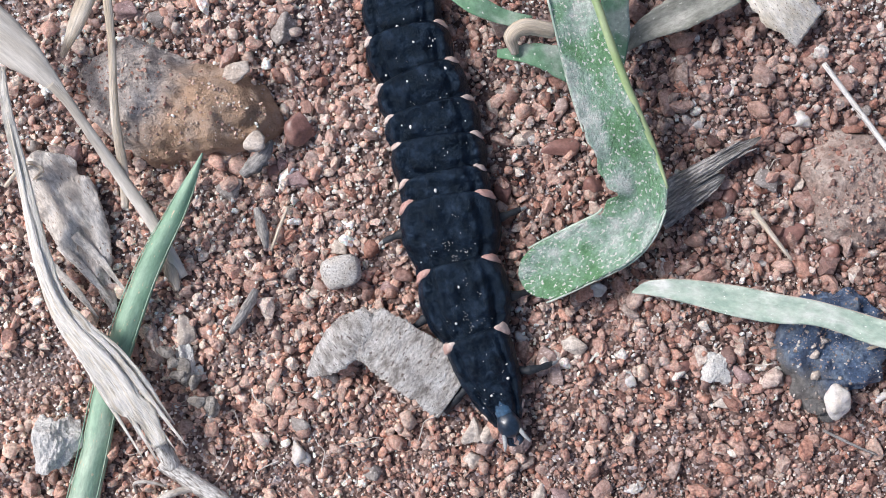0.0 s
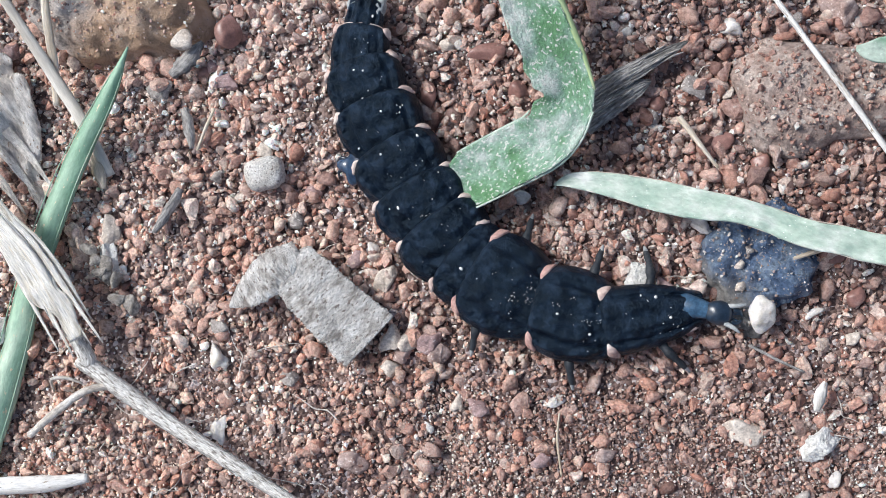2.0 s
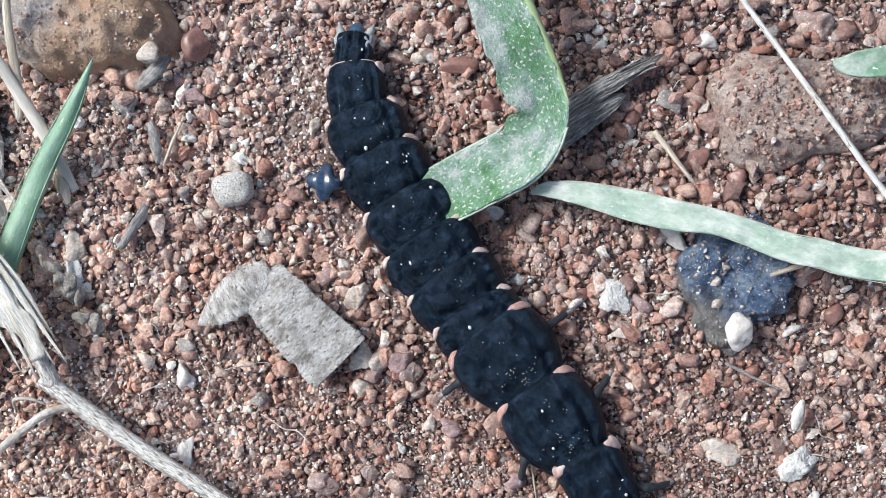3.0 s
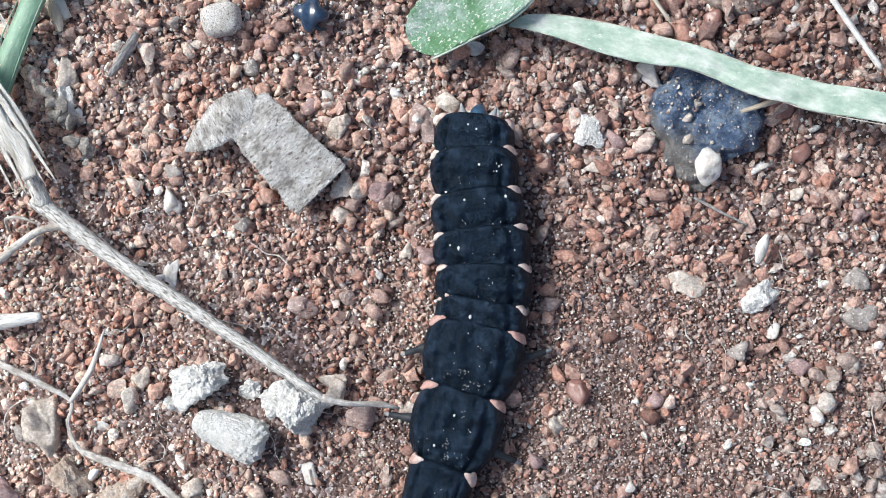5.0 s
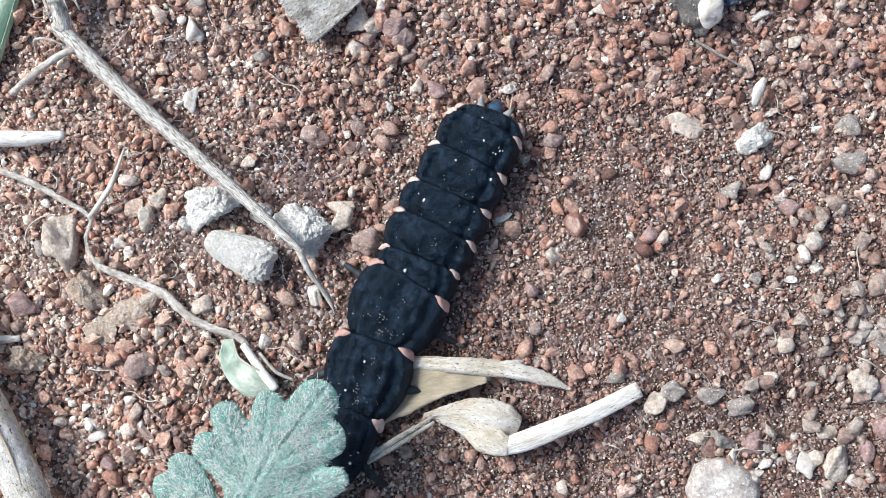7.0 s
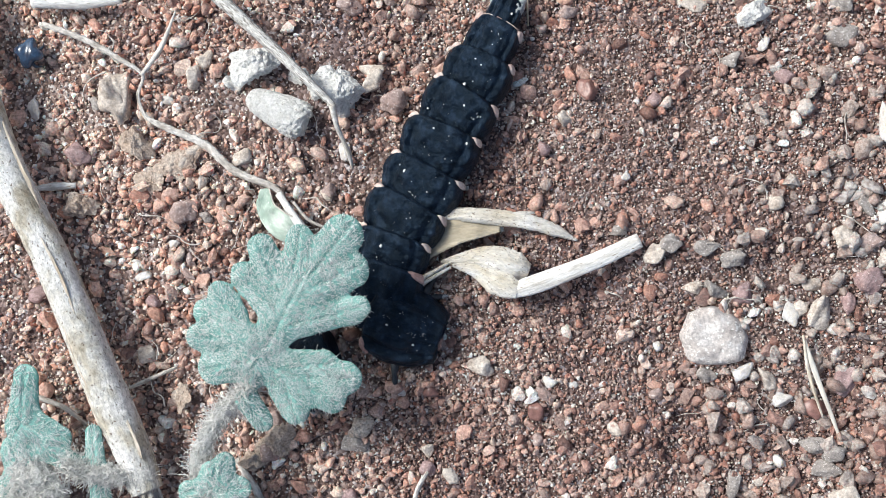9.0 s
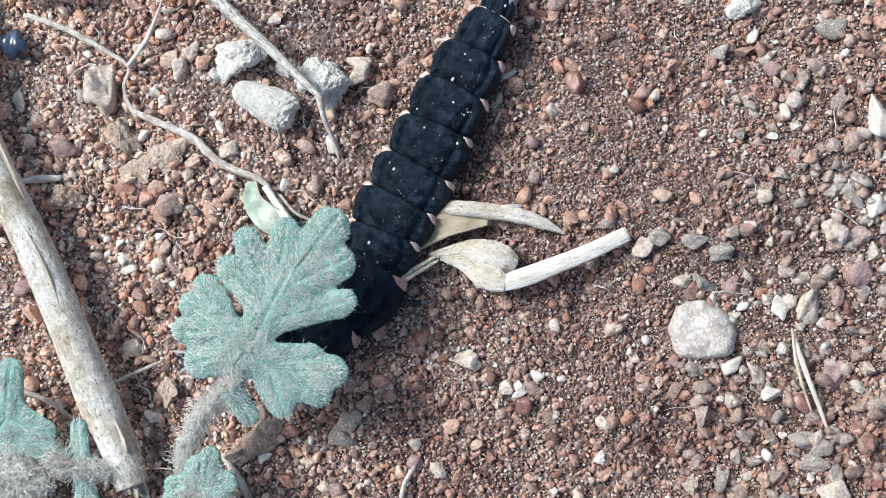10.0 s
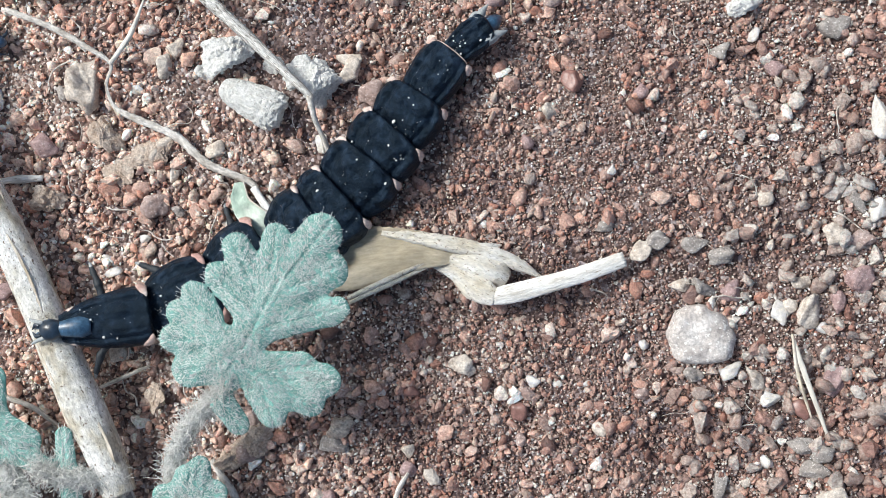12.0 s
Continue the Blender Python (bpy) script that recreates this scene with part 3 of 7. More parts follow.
def scatter(name, count, level, lo, hi, seed, material, label, sink, box=(-22, 24, -40, 13), power=2.2, bare=0.0, on=None):
    """Loose grains over the near ground in one mesh: squashed, angular, each turned its own way."""
    rng = np.random.default_rng(seed)
    base, tri = BALL[level]
    k = len(base)
    kinds = []
    for s in range(24):
        kinds.append(stone_verts(900 + s + seed, 1, 1, 1, level, 9, 0.16, 0.0, 0.46)[0] * rng.uniform(0.9, 1.0, (k, 1)) if level else base * rng.uniform(0.6, 1.0, (k, 1)))
    kinds = np.array(kinds)
    x, y = rng.uniform(box[0], box[1], count), rng.uniform(box[2], box[3], count)
    if bare:  # patches of bare trodden soil
        keep = value_noise(x / 4.5, y / 4.5, 21) + 0.5 * value_noise(x / 1.7, y / 1.7, 22) + rng.uniform(-0.2, 0.2, count) > bare
        x, y = x[keep], y[keep]
        count = len(x)
    floor = ground_z(x, y)
    if on:  # grains on top of a rock
        found = [on.ray_cast(Vector((px * MM, py * MM, 0.01)) - on.location, (0, 0, -1)) for px, py in zip(x, y)]
        keep = np.array([h and abs(n.z) > 0.6 for h, _, n, _ in found])
        floor = np.array([(p.z + on.location.z) / MM for _, p, _, _ in found])[keep]
        x, y, count = x[keep], y[keep], int(keep.sum())
    # finer sand in the open patch, coarser grit at the edges
    patch = np.exp(-(((x - 9) / 8) ** 2 + ((y + 19) / 9) ** 2))
    size = (lo + (hi - lo) * rng.random(count) ** power) * (1 - 0.32 * patch) * (1 + 0.2 * np.clip((y + 13) / 9, 0, 1))
    q = rng.normal(size=(count, 4))
    q /= np.linalg.norm(q, axis=1, keepdims=True)
    a, b, c, d = q.T
    rot = np.stack([1 - 2 * (c * c + d * d), 2 * (b * c - a * d), 2 * (b * d + a * c), 2 * (b * c + a * d), 1 - 2 * (b * b + d * d), 2 * (c * d - a * b), 2 * (b * d - a * c), 2 * (c * d + a * b), 1 - 2 * (b * b + c * c)], -1).reshape(-1, 3, 3)
    stretch = np.stack([rng.uniform(0.75, 1.3, count), rng.uniform(0.7, 1.1, count), rng.uniform(0.6, 0.9, count)], -1) * size[:, None] / 2
    v = kinds[rng.integers(0, len(kinds), count)] * stretch[:, None]
    v = np.einsum("nij,nkj->nki", rot, v)
    v += np.stack([x, y, floor + size * (sink + rng.uniform(-0.1, 0.34, count))], -1)[:, None]
    faces = (tri[None] + (np.arange(count) * k)[:, None, None]).reshape(-1, 3)
    me = bpy.data.meshes.new(name)
    me.vertices.add(count * k)
    me.vertices.foreach_set("co", (v * MM).astype(np.float32).ravel())
    me.loops.add(len(faces) * 3)
    me.loops.foreach_set("vertex_index", faces.astype(np.int32).ravel())
    me.polygons.add(len(faces))
    me.polygons.foreach_set("loop_start", np.arange(0, len(faces) * 3, 3, dtype=np.int32))
    smooth = np.repeat(rng.random(count) < (0.5 if level > 1 else 0.1), len(tri))
    me.polygons.foreach_set("use_smooth", smooth)
    me.materials.append(material)
    me.update(calc_edges=True)
    tagged(new(name, me), label, "gravel", kind="stuff")


ground = build_ground()
scatter("gravel", 4300, 2, 0.4, 1.0, 3, M_GRAVEL, "loose red, pink and grey gravel grains", 0.0, power=2.4, bare=-0.22)
scatter("coarse_gravel", 360, 2, 0.5, 1.15, 8, M_COARSE, "coarse pale grey and beige gravel stones", 0.06, (14.5, 24, -37, -13), 1.6)
scatter("rounded_grit", 9500, 2, 0.26, 0.58, 7, M_GRAVEL, "small worn red, pink and cream grit", 0.16, power=1.5, bare=-0.3)
scatter("grit", 33000, 1, 0.17, 0.36, 6, M_GRAVEL, "small angular red and grey grit", 0.14, power=1.5, bare=-0.36)
scatter("sand", 46000, 0, 0.1, 0.22, 4, M_SAND, "fine reddish brown sand grains between the gravel", 0.1, power=1.3)
scatter("sand", 30000, 0, 0.11, 0.24, 14, M_SAND, "fine angular sand strewn over the open soil", 0.4, (-1, 22, -33, -9), power=1.2)
scatter("quartz_sand", 12000, 0, 0.1, 0.26, 5, M_SPARK, "bright white quartz grains sprinkled over the soil", 0.6, power=2.4)


# ---------- stones ----------
def pebble(x, y, w, h, turn, kind, seed, lift=0.0, tall=0.72, name="pebble", group="pebbles"):
    """A stone of w by h mm in plan, resting in the gravel."""
    rest = tall * min(w, h) / 2
    v, f = stone_verts(seed, w / 2, h / 2, rest, 4 if max(w, h) > 1.0 or kind == "crust" else 3, planes=5 if kind == "red" or lift > 0.7 else 9, near=0.85 if kind == "red" or lift > 0.7 else 0.72 if kind == "chalk" else 0.58, bulk=0.34 if kind == "crust" else 0.1 if kind == "red" else 0.28, grit=0.13 if kind == "crust" else 0.012 if kind == "red" else 0.085)
    if kind == "chalk":  # a squarish worn block
        v, f = BALL[4]
        v = np.sign(v) * np.abs(v) ** 0.62 * (1 + 0.14 * v[:, 1:2])
        v = v / np.abs(v).max(0) * (w / 2, h / 2, rest) * (1 + 0.06 * lumpy(v, seed, 0.7) + 0.025 * lumpy(v, seed + 1, 0.12))[:, None]
    if kind == "crust":
        v = v * (1 + 0.05 * lumpy(v, seed + 9, 0.12))[:, None]
    ob = mesh_ob(name, spin(v, turn), f, STONE[kind], smooth=kind != "crust")
    ob.location = (x * MM, y * MM, (float(ground_z(x, y)) + rest * 0.7 + lift) * MM)
    return tagged(ob, STONE_LABEL[kind], "pebble", group)


def slab(name, centre, corners, height, material, label, category, seed, edge=5.0, bumps=0.25, grit=0.06, sunk=0.5, slope=(0, 0), facets=(), jag=0.05):
    """A broad flat-topped rock with rounded rims; corners: plan offsets from its centre."""
    c = np.array(corners, float)
    ang = np.arctan2(c[:, 1], c[:, 0])
    order = np.argsort(ang)
    ang, c = ang[order], c[order]
    th = np.linspace(-np.pi, np.pi, 96, endpoint=False)
    reach = []
    for t in th:
        k = np.searchsorted(ang, t) % len(ang)
        p, q = c[k - 1], c[k]
        d = np.array([math.cos(t), math.sin(t)])
        e = q - p
        den = d[0] * e[1] - d[1] * e[0]
        reach.append((p[0] * e[1] - p[1] * e[0]) / den if abs(den) > 1e-9 else np.linalg.norm(p))
    reach = np.array(reach)
    for _ in range(2):
        reach = (np.roll(reach, 1) + 2 * reach + np.roll(reach, -1)) / 4
    rings = np.r_[np.linspace(0.02, 0.8, 22), np.linspace(0.83, 1.0, 10), 1.02]
    verts = []
    for i, s in enumerate(rings):
        z = height * (1 - min(s, 1.0) ** edge) if s < 1.01 else -sunk - 0.6
        verts.append(np.stack([reach * s * np.cos(th), reach * s * np.sin(th), np.full(96, z - (0 if s < 1.0 else sunk))], -1))
    v = np.vstack(verts + [[[0, 0, height]]])
    inside = np.repeat(np.r_[rings < 1.0], 96)
    n1, n2 = lumpy(v, seed, 2.4), lumpy(v, seed + 3, 0.5)
    v[:-1, 2] += np.where(inside, bumps * n1[:-1] + grit * n2[:-1] * 2, 0) + v[:-1, 0] * slope[0] + v[:-1, 1] * slope[1]
    for turn, off, fall in facets:  # broken faces that fall away past a line
        past = v[:-1, 0] * math.cos(radians(turn)) + v[:-1, 1] * math.sin(radians(turn)) - off + 0.25 * n1[:-1]
        v[:-1, 2] -= np.where(inside, fall * np.clip(past, 0, None), 0)
    v[:-1, :2] *= (1 + jag * n2[:-1, None])
    v[-1, 2] += bumps * n1[-1]
    faces = [(i * 96 + j, i * 96 + (j + 1) % 96, (i + 1) * 96 + (j + 1) % 96, (i + 1) * 96 + j) for i in range(len(rings) - 1) for j in range(96)]
    faces += [(len(v) - 1, (j + 1) % 96, j) for j in range(96)]
    ob = mesh_ob(name, v, faces, material)
    ob.location = [k * MM for k in centre]
    return tagged(ob, label, category)


slab("orange_rock", (-14.43, 6.04, 0), [(-4.31, 1.23), (-2.52, 2.88), (-1.36, 2.8), (0.6, 1.76), (3.13, 1.24), (4.31, -0.19), (4.5, -1.03), (3.69, -1.93), (1.05, -2.51), (-0.8, -2.91), (-2.3, -1.9), (-3.92, -0.6)], 1.9, M_BOULDER, "large rock, mauve grey and orange, half buried in soil", "rock", 11, edge=5.0, bumps=0.4, grit=0.15, facets=[(75, 0.6, 0.42), (-75, 1.4, 0.15), (185, 1.8, 0.28), (10, 3.4, 0.15)])
slab("brown_rock", (13.9, 2.65, 0), [(-3.37, 0.96), (-2.18, 2.15), (0.11, 1.84), (3.17, 1.64), (4.2, -0.05), (3, -1.54), (0.77, -1.88), (-0.86, -2.61), (-2.63, -2.15)], 1.0, M_FLATROCK, "flat brown rock sprinkled with sand", "rock", 12, edge=4.0)
slab("slate_chip", (11.69, -4.06, 0), [(-2.37, 0.57), (-1.26, 2.25), (0.96, 2.57), (2.2, 1.33), (2.25, -0.92), (0.91, -1.43), (-0.05, -2.89), (-0.93, -2.51), (-1.8, -0.82)], 0.75, M_SLATE, "blue-black slate chip with crumbs of sand on it", "stone chip", 13, edge=9.0, bumps=0.24, grit=0.17, jag=0.13, facets=[(-100, 1.0, 0.22), (150, 1.5, 0.3)])
slab("round_stone", (14.36, -24.89, 0), [(-1.55, -0.06), (-1.24, 0.92), (-0.22, 1.4), (0.84, 1.15), (1.5, 0.3), (1.4, -0.88), (0.3, -1.2), (-1.0, -1.25)], 0.6, M_ROUND, "flat pale grey stone in the gravel", "stone", 14, edge=9.0, bumps=0.1, grit=0.05, facets=[(40, 0.6, 0.3), (200, 0.9, 0.4)])

slate = bpy.data.objects["slate_chip"]
for k, (gx, gy, w) in enumerate(((-1.0, 0.9, 0.32), (-0.3, 0.55, 0.34), (0.5, 0.9, 0.2), (1.5, 1.0, 0.22), (0.3, -0.9, 0.2), (-1.5, -0.4, 0.2))):
    v, f = stone_verts(640 + k, w / 2, w * 0.42, 0.12, 3, grit=0.08, bulk=0.2)
    mesh_ob("pale_grain", v + (gx, gy, 0.74), f, STONE["grey" if k % 2 else "cream"], slate, "pale grain stuck in the slate")
bpy.context.view_layer.update()
for rock_name, crumbs, reach, largest in (("slate_chip", 750, 3.2, 0.18), ("brown_rock", 3600, 5.0, 0.3), ("orange_rock", 2600, 4.6, 0.17)):
    rock = bpy.data.objects[rock_name]
    cx, cy = rock.location.x / MM, rock.location.y / MM
    scatter("sand_crumbs", crumbs, 1, 0.05, largest, 31, M_CRUMB if rock_name == "slate_chip" else M_GRAVEL, "loose sand crumbs lying on the rock", 0.1, (cx - reach, cx + reach, cy - reach, cy + reach), 2.6, on=rock)

PEBS = []
PEBS += [
    (11.96, -21.03, 1.05, 0.96, 16, "grey", 0),
    (9.76, -20.87, 0.92, 0.69, 6, "grey", 0),
    (14.67, -21.4, 1.15, 1.01, 6, "grey", 0),
    (14.04, -22.83, 1.01, 1.19, 36, "grey", 0),
    (15.25, -22.8, 1.01, 1.05, 6, "pink", 0),
    (13.16, -22.93, 1.01, 0.73, 6, "cream", 0),
    (16.05, -18.76, 0.92, 0.78, 6, "cream", 0),
    (18.98, -19.77, 1.19, 1.1, 6, "cream", 0),
    (18.23, -21.99, 1.1, 0.64, 6, "cream", 0),
    (17.4, -23.44, 0.83, 1.05, -14, "white", 0),
    (18.57, -23.18, 1.38, 1.61, -24, "cream", 0),
    (17.64, -11.29, 2.06, 1.28, 16, "grey", -0.35),
]
PEBS += [
    (17.45, -27.25, 1.3, 0.9, 18, "white", 0),
    (14.35, -26.65, 1.05, 0.9, 8, "grey", 0),
    (12.16, -27.68, 0.9, 0.6, -12, "tan", 0),
    (9.81, -27.71, 0.8, 0.4, 18, "white", 0),
    (10.8, -29.52, 1, 0.65, -7, "cream", 0),
    (16.03, -30.95, 0.75, 1.5, -12, "grey", 0),
    (20.59, -30.96, 1.5, 1.25, 18, "cream", 0),
    (19.84, -29.84, 1.5, 1, 8, "grey", 0),
    (17.8, -29.8, 0.75, 0.65, 8, "white", 0),
    (18.22, -31.92, 1, 0.9, 8, "white", 0),
    (17.1, -30.78, 0.65, 0.55, 38, "cream", 0),
    (20.12, -25.99, 1.15, 1.5, -12, "pink", 0),
]
PEBS += [
    (-10.14, -22.31, 1.39, 1.62, 5, "tan", 0),
    (-9.54, -20.77, 0.58, 1.35, 5, "cream", 0),
    (-10.47, -24.04, 0.67, 0.49, 5, "white", 0),
    (-9.64, -24.7, 0.54, 1.39, 50, "tan", 0),
    (-11.96, -25.26, 0.94, 0.58, -25, "white", 0),
    (-8.34, -16.45, 0.94, 0.76, 5, "white", 0),
    (-11.66, -17.45, 0.81, 0.58, 5, "white", 0),
    (-10.11, -19.85, 1.48, 1.48, 5, "cream", -0.35),
    (9.49, -2.37, 1.36, 0.96, -47, "white", 0),
    (-7.6, -0.95, 1.6, 1.5, 14, "chalk", 0.1),
    (-7.8, 0.14, 0.86, 0.65, 2, "cream", 0),
    (-8.75, -1.72, 1.3, 0.48, 22, "cream", 0),
]
PEBS += [
    (-9.78, -1.02, 0.86, 0.65, 32, "grey", 0),
    (-6.49, -2.64, 0.97, 0.76, -18, "grey", 0),
    (-10.95, 4.3, 0.95, 0.9, 2, "cream", 1.3),
    (-9.32, 4.93, 1.17, 1.47, 12, "red", 0.3),
    (-10.36, 3.16, 0.6, 0.65, 2, "red", 0),
    (-9.48, 2.87, 1.12, 0.78, -8, "pink", 0),
    (-10.09, 3.51, 0.65, 0.65, 2, "pink", 0),
    (-1.6, 5.58, 0.6, 1.43, 2, "cream", 0),
    (-1.09, 2.34, 0.78, 1.21, 12, "red", 0),
    (-4.62, 1.7, 0.73, 0.82, 2, "cream", 0),
    (-9.33, -8.38, 0.91, 1.21, -13, "white", 0),
    (-9.21, -11.19, 0.82, 1.25, 12, "white", 0),
]
PEBS += [
    (-7.59, -4.78, 0.78, 0.56, 22, "grey", 0),
    (-6.46, -9.04, 0.91, 0.73, 22, "grey", 0),
    (-2.47, -4.97, 1.08, 1.43, -23, "cream", 0),
    (-1.68, -7.23, 0.91, 1.17, -8, "cream", 0),
    (-0.83, -7.53, 1.34, 1.08, 22, "pink", 0),
    (-2.34, -8.47, 0.82, 0.82, 2, "cream", 0),
    (-9.34, -7.16, 0.91, 0.82, 2, "grey", 0),
    (-3.88, -12.13, 1.56, 1.3, 12, "tan", 0),
    (-0.77, -10.66, 0.43, 0.69, 37, "white", 0),
    (1.12, 4.03, 1.69, 0.78, 7, "red", 0),
    (-0, 4.47, 0.65, 0.56, 2, "white", 0),
    (6.65, 5, 0.82, 0.52, 7, "white", 0),
]
PEBS += [
    (7.95, 6.32, 0.56, 0.56, 2, "white", 0),
    (10.59, 5.06, 0.91, 0.91, 2, "white", 0),
    (14.85, 5.83, 1.73, 1.6, 22, "tan", 0),
    (12.99, 5.29, 0.86, 0.78, 2, "grey", 0),
    (9.95, 1.87, 0.99, 0.56, 17, "cream", 0),
    (10.31, 0.69, 1.08, 0.78, 22, "red", 0),
    (9.3, 2.77, 1.21, 1.08, 2, "grey", 0),
    (10.63, 2.61, 0.65, 0.56, 2, "cream", 0),
    (7.78, 2.17, 0.82, 0.69, 12, "red", 0),
    (2.55, -1.46, 0.99, 0.86, 2, "white", 0),
    (8.94, -0.51, 0.78, 0.65, 2, "white", 0),
    (7.48, 1.5, 0.95, 0.86, 2, "grey", 0),
]
PEBS += [
    (7.25, -4.69, 1.3, 1.34, 2, "crust", 0),
    (8.02, -4.18, 0.56, 0.39, 2, "white", 0),
    (8.31, -4.88, 0.99, 0.99, 2, "pink", 0),
    (13.84, -5.77, 0.99, 0.48, 17, "white", 0),
    (15.4, -6.66, 0.56, 0.65, 2, "cream", 0),
    (11.99, -5.89, 1.2, 1.5, 7, "white", 0.75),
    (10.99, -4.02, 0.48, 0.48, 2, "cream", 0.75),
    (11.06, -4.85, 0.52, 0.43, 2, "cream", 0.75),
    (10.33, -3.85, 0.35, 0.35, 2, "cream", 0.75),
    (4.11, -9.6, 1.12, 0.65, 17, "white", 0),
    (1.21, -9.93, 0.91, 0.86, 2, "pink", 0),
    (6.18, -11.42, 0.99, 0.78, 2, "tan", 0),
]
PEBS += [
    (14.13, -10.85, 1.69, 1.6, 2, "crust", 0),
    (7.7, 6.26, 0.56, 0.56, 2, "pink", 0),
    (1.18, 5.59, 0.73, 0.95, 22, "tan", 0),
    (15.38, -5.2, 0.86, 0.95, 2, "red", 0),
    (15.66, -2.99, 0.86, 0.65, 2, "pink", 0),
    (14.55, -3.54, 1.08, 0.86, 2, "red", 0),
    (3.74, -11.85, 0.86, 0.73, 2, "pink", 0),
    (11.82, 0.01, 0.78, 0.78, 2, "red", 0),
    (6.35, -0.62, 0.78, 0.52, 2, "cream", 0),
    (-5.74, -1.62, 0.86, 0.73, 2, "pink", 0),
    (-3.83, -4.23, 0.95, 0.82, 2, "pink", 0),
    (-5.56, 5.57, 0.73, 0.65, 2, "tan", 0),
]
PEBS += [
    (0.44, -9.75, 0.78, 0.78, 2, "cream", 0),
    (1.56, -3.74, 1.37, 1.01, 4, "cream", 0),
    (0.85, -4.94, 0.88, 1.15, 14, "tan", 0),
    (5.85, -4.63, 1.1, 0.57, 14, "red", 0),
    (7.91, -5.97, 1.59, 0.66, -1, "cream", 0),
    (-0.42, -7.76, 0.97, 1.01, 4, "tan", 0),
    (-3.01, -18.9, 0.66, 1.01, 14, "white", 0),
    (9.68, -18.39, 0.53, 0.53, 4, "white", 0),
    (7.5, -14.88, 0.93, 1.15, 24, "red", 0),
    (5.86, -17.61, 0.79, 0.79, 4, "pink", 0),
    (6.65, -16.27, 0.93, 0.88, 4, "cream", 0),
    (14.67, -12.1, 0.57, 0.88, -6, "white", 0),
]
PEBS += [
    (11.71, -10.52, 2.29, 1.41, 4, "cream", -0.35),
    (10.48, -14.87, 0.79, 0.84, 4, "pink", 0),
    (17.8, -7.33, 0.75, 0.75, 4, "pink", 0),
    (-3.2, -3.86, 0.57, 0.75, -6, "white", 0),
    (-0.38, -3.5, 0.66, 0.53, 4, "white", 0),
    (-3.41, -20.69, 0.84, 0.79, 4, "tan", 0),
    (-1.07, -16.44, 1.37, 1.32, 4, "tan", 0),
    (-2.19, -15.18, 1.15, 1.1, 34, "cream", 0),
    (-10.1, -15.55, 0.88, 1.32, 4, "cream", 0),
    (-13.92, -17.84, 1.84, 2.79, 13, "cream", 0),
    (-2.11, -15.65, 1.25, 1.3, 28, "cream", 0),
    (-18.21, -18.61, 0.65, 1.35, 13, "white", 0),
]
PEBS += [
    (-10.37, -16.18, 0.85, 1.55, -7, "cream", 0),
    (-11.78, -25.72, 0.95, 0.55, 33, "white", 0),
    (-9.68, -25.36, 1.15, 0.5, -32, "tan", 0),
    (-3.47, -20.98, 0.8, 0.7, 8, "cream", 0),
    (-9.07, -22.6, 0.75, 0.75, 8, "grey", 0),
    (-7.68, -19.7, 1, 0.85, 8, "cream", 0),
    (-15.23, -17.99, 0.75, 0.85, 8, "grey", 0),
    (4.55, -27.65, 1.5, 1.05, -7, "cream", 0),
    (15.74, -26.2, 1, 0.9, 8, "white", 0),
    (16.89, -26.35, 0.9, 1.05, 8, "cream", 0),
    (2.29, -29.04, 0.9, 0.6, 8, "red", 0),
    (7.4, -28.45, 1, 0.6, -27, "tan", 0),
]
PEBS += [
    (3.76, -32.7, 0.8, 0.85, 8, "cream", 0),
    (12, -25.63, 0.55, 0.6, 8, "white", 0),
    (20.19, -14.82, 1.5, 1.99, 8, "white", 0),
    (19.74, -18.3, 0.75, 1.4, 18, "grey", 0),
    (11.33, -21.61, 1.05, 0.95, 8, "cream", 0),
    (17.88, -23.01, 0.85, 1, 8, "cream", 0),
    (19.28, -23.86, 0.85, 0.65, 8, "white", 0),
    (-0.77, -32.02, 1.55, 1.15, 8, "grey", 0),
    (19.77, -22.62, 0.85, 1, 8, "pink", 0),
    (20.32, -21.57, 1.4, 1.25, 8, "pink", 0),
    (20.22, -20, 1.25, 1, 8, "tan", 0),
    (-4.28, -32.65, 1.5, 1.25, 8, "tan", 0),
]
PEBS += [
    (-4.73, -31.28, 1, 1.15, 8, "tan", 0),
    (7.43, -30.55, 0.75, 0.75, 8, "tan", 0),
    (7.13, -29.2, 0.75, 1, 8, "red", 0),
    (2.59, -31.7, 0.75, 0.75, 8, "cream", 0),
    (2.69, -32.46, 0.85, 0.85, 8, "pink", 0),
    (13.69, -21, 1.5, 0.75, 18, "grey", 0),
    (19.02, -27.38, 1.5, 1, 8, "red", 0),
    (-0.74, -34.31, 0.75, 0.75, 8, "pink", 0),
    (8.58, -27.84, 0.5, 0.35, 8, "white", 0),
    (7.58, -27.87, 0.55, 0.75, 38, "white", 0),
    (18.97, -28.75, 1.5, 1, 8, "grey", 0),
    (20.07, -28.95, 1.25, 1, 8, "grey", 0),
]
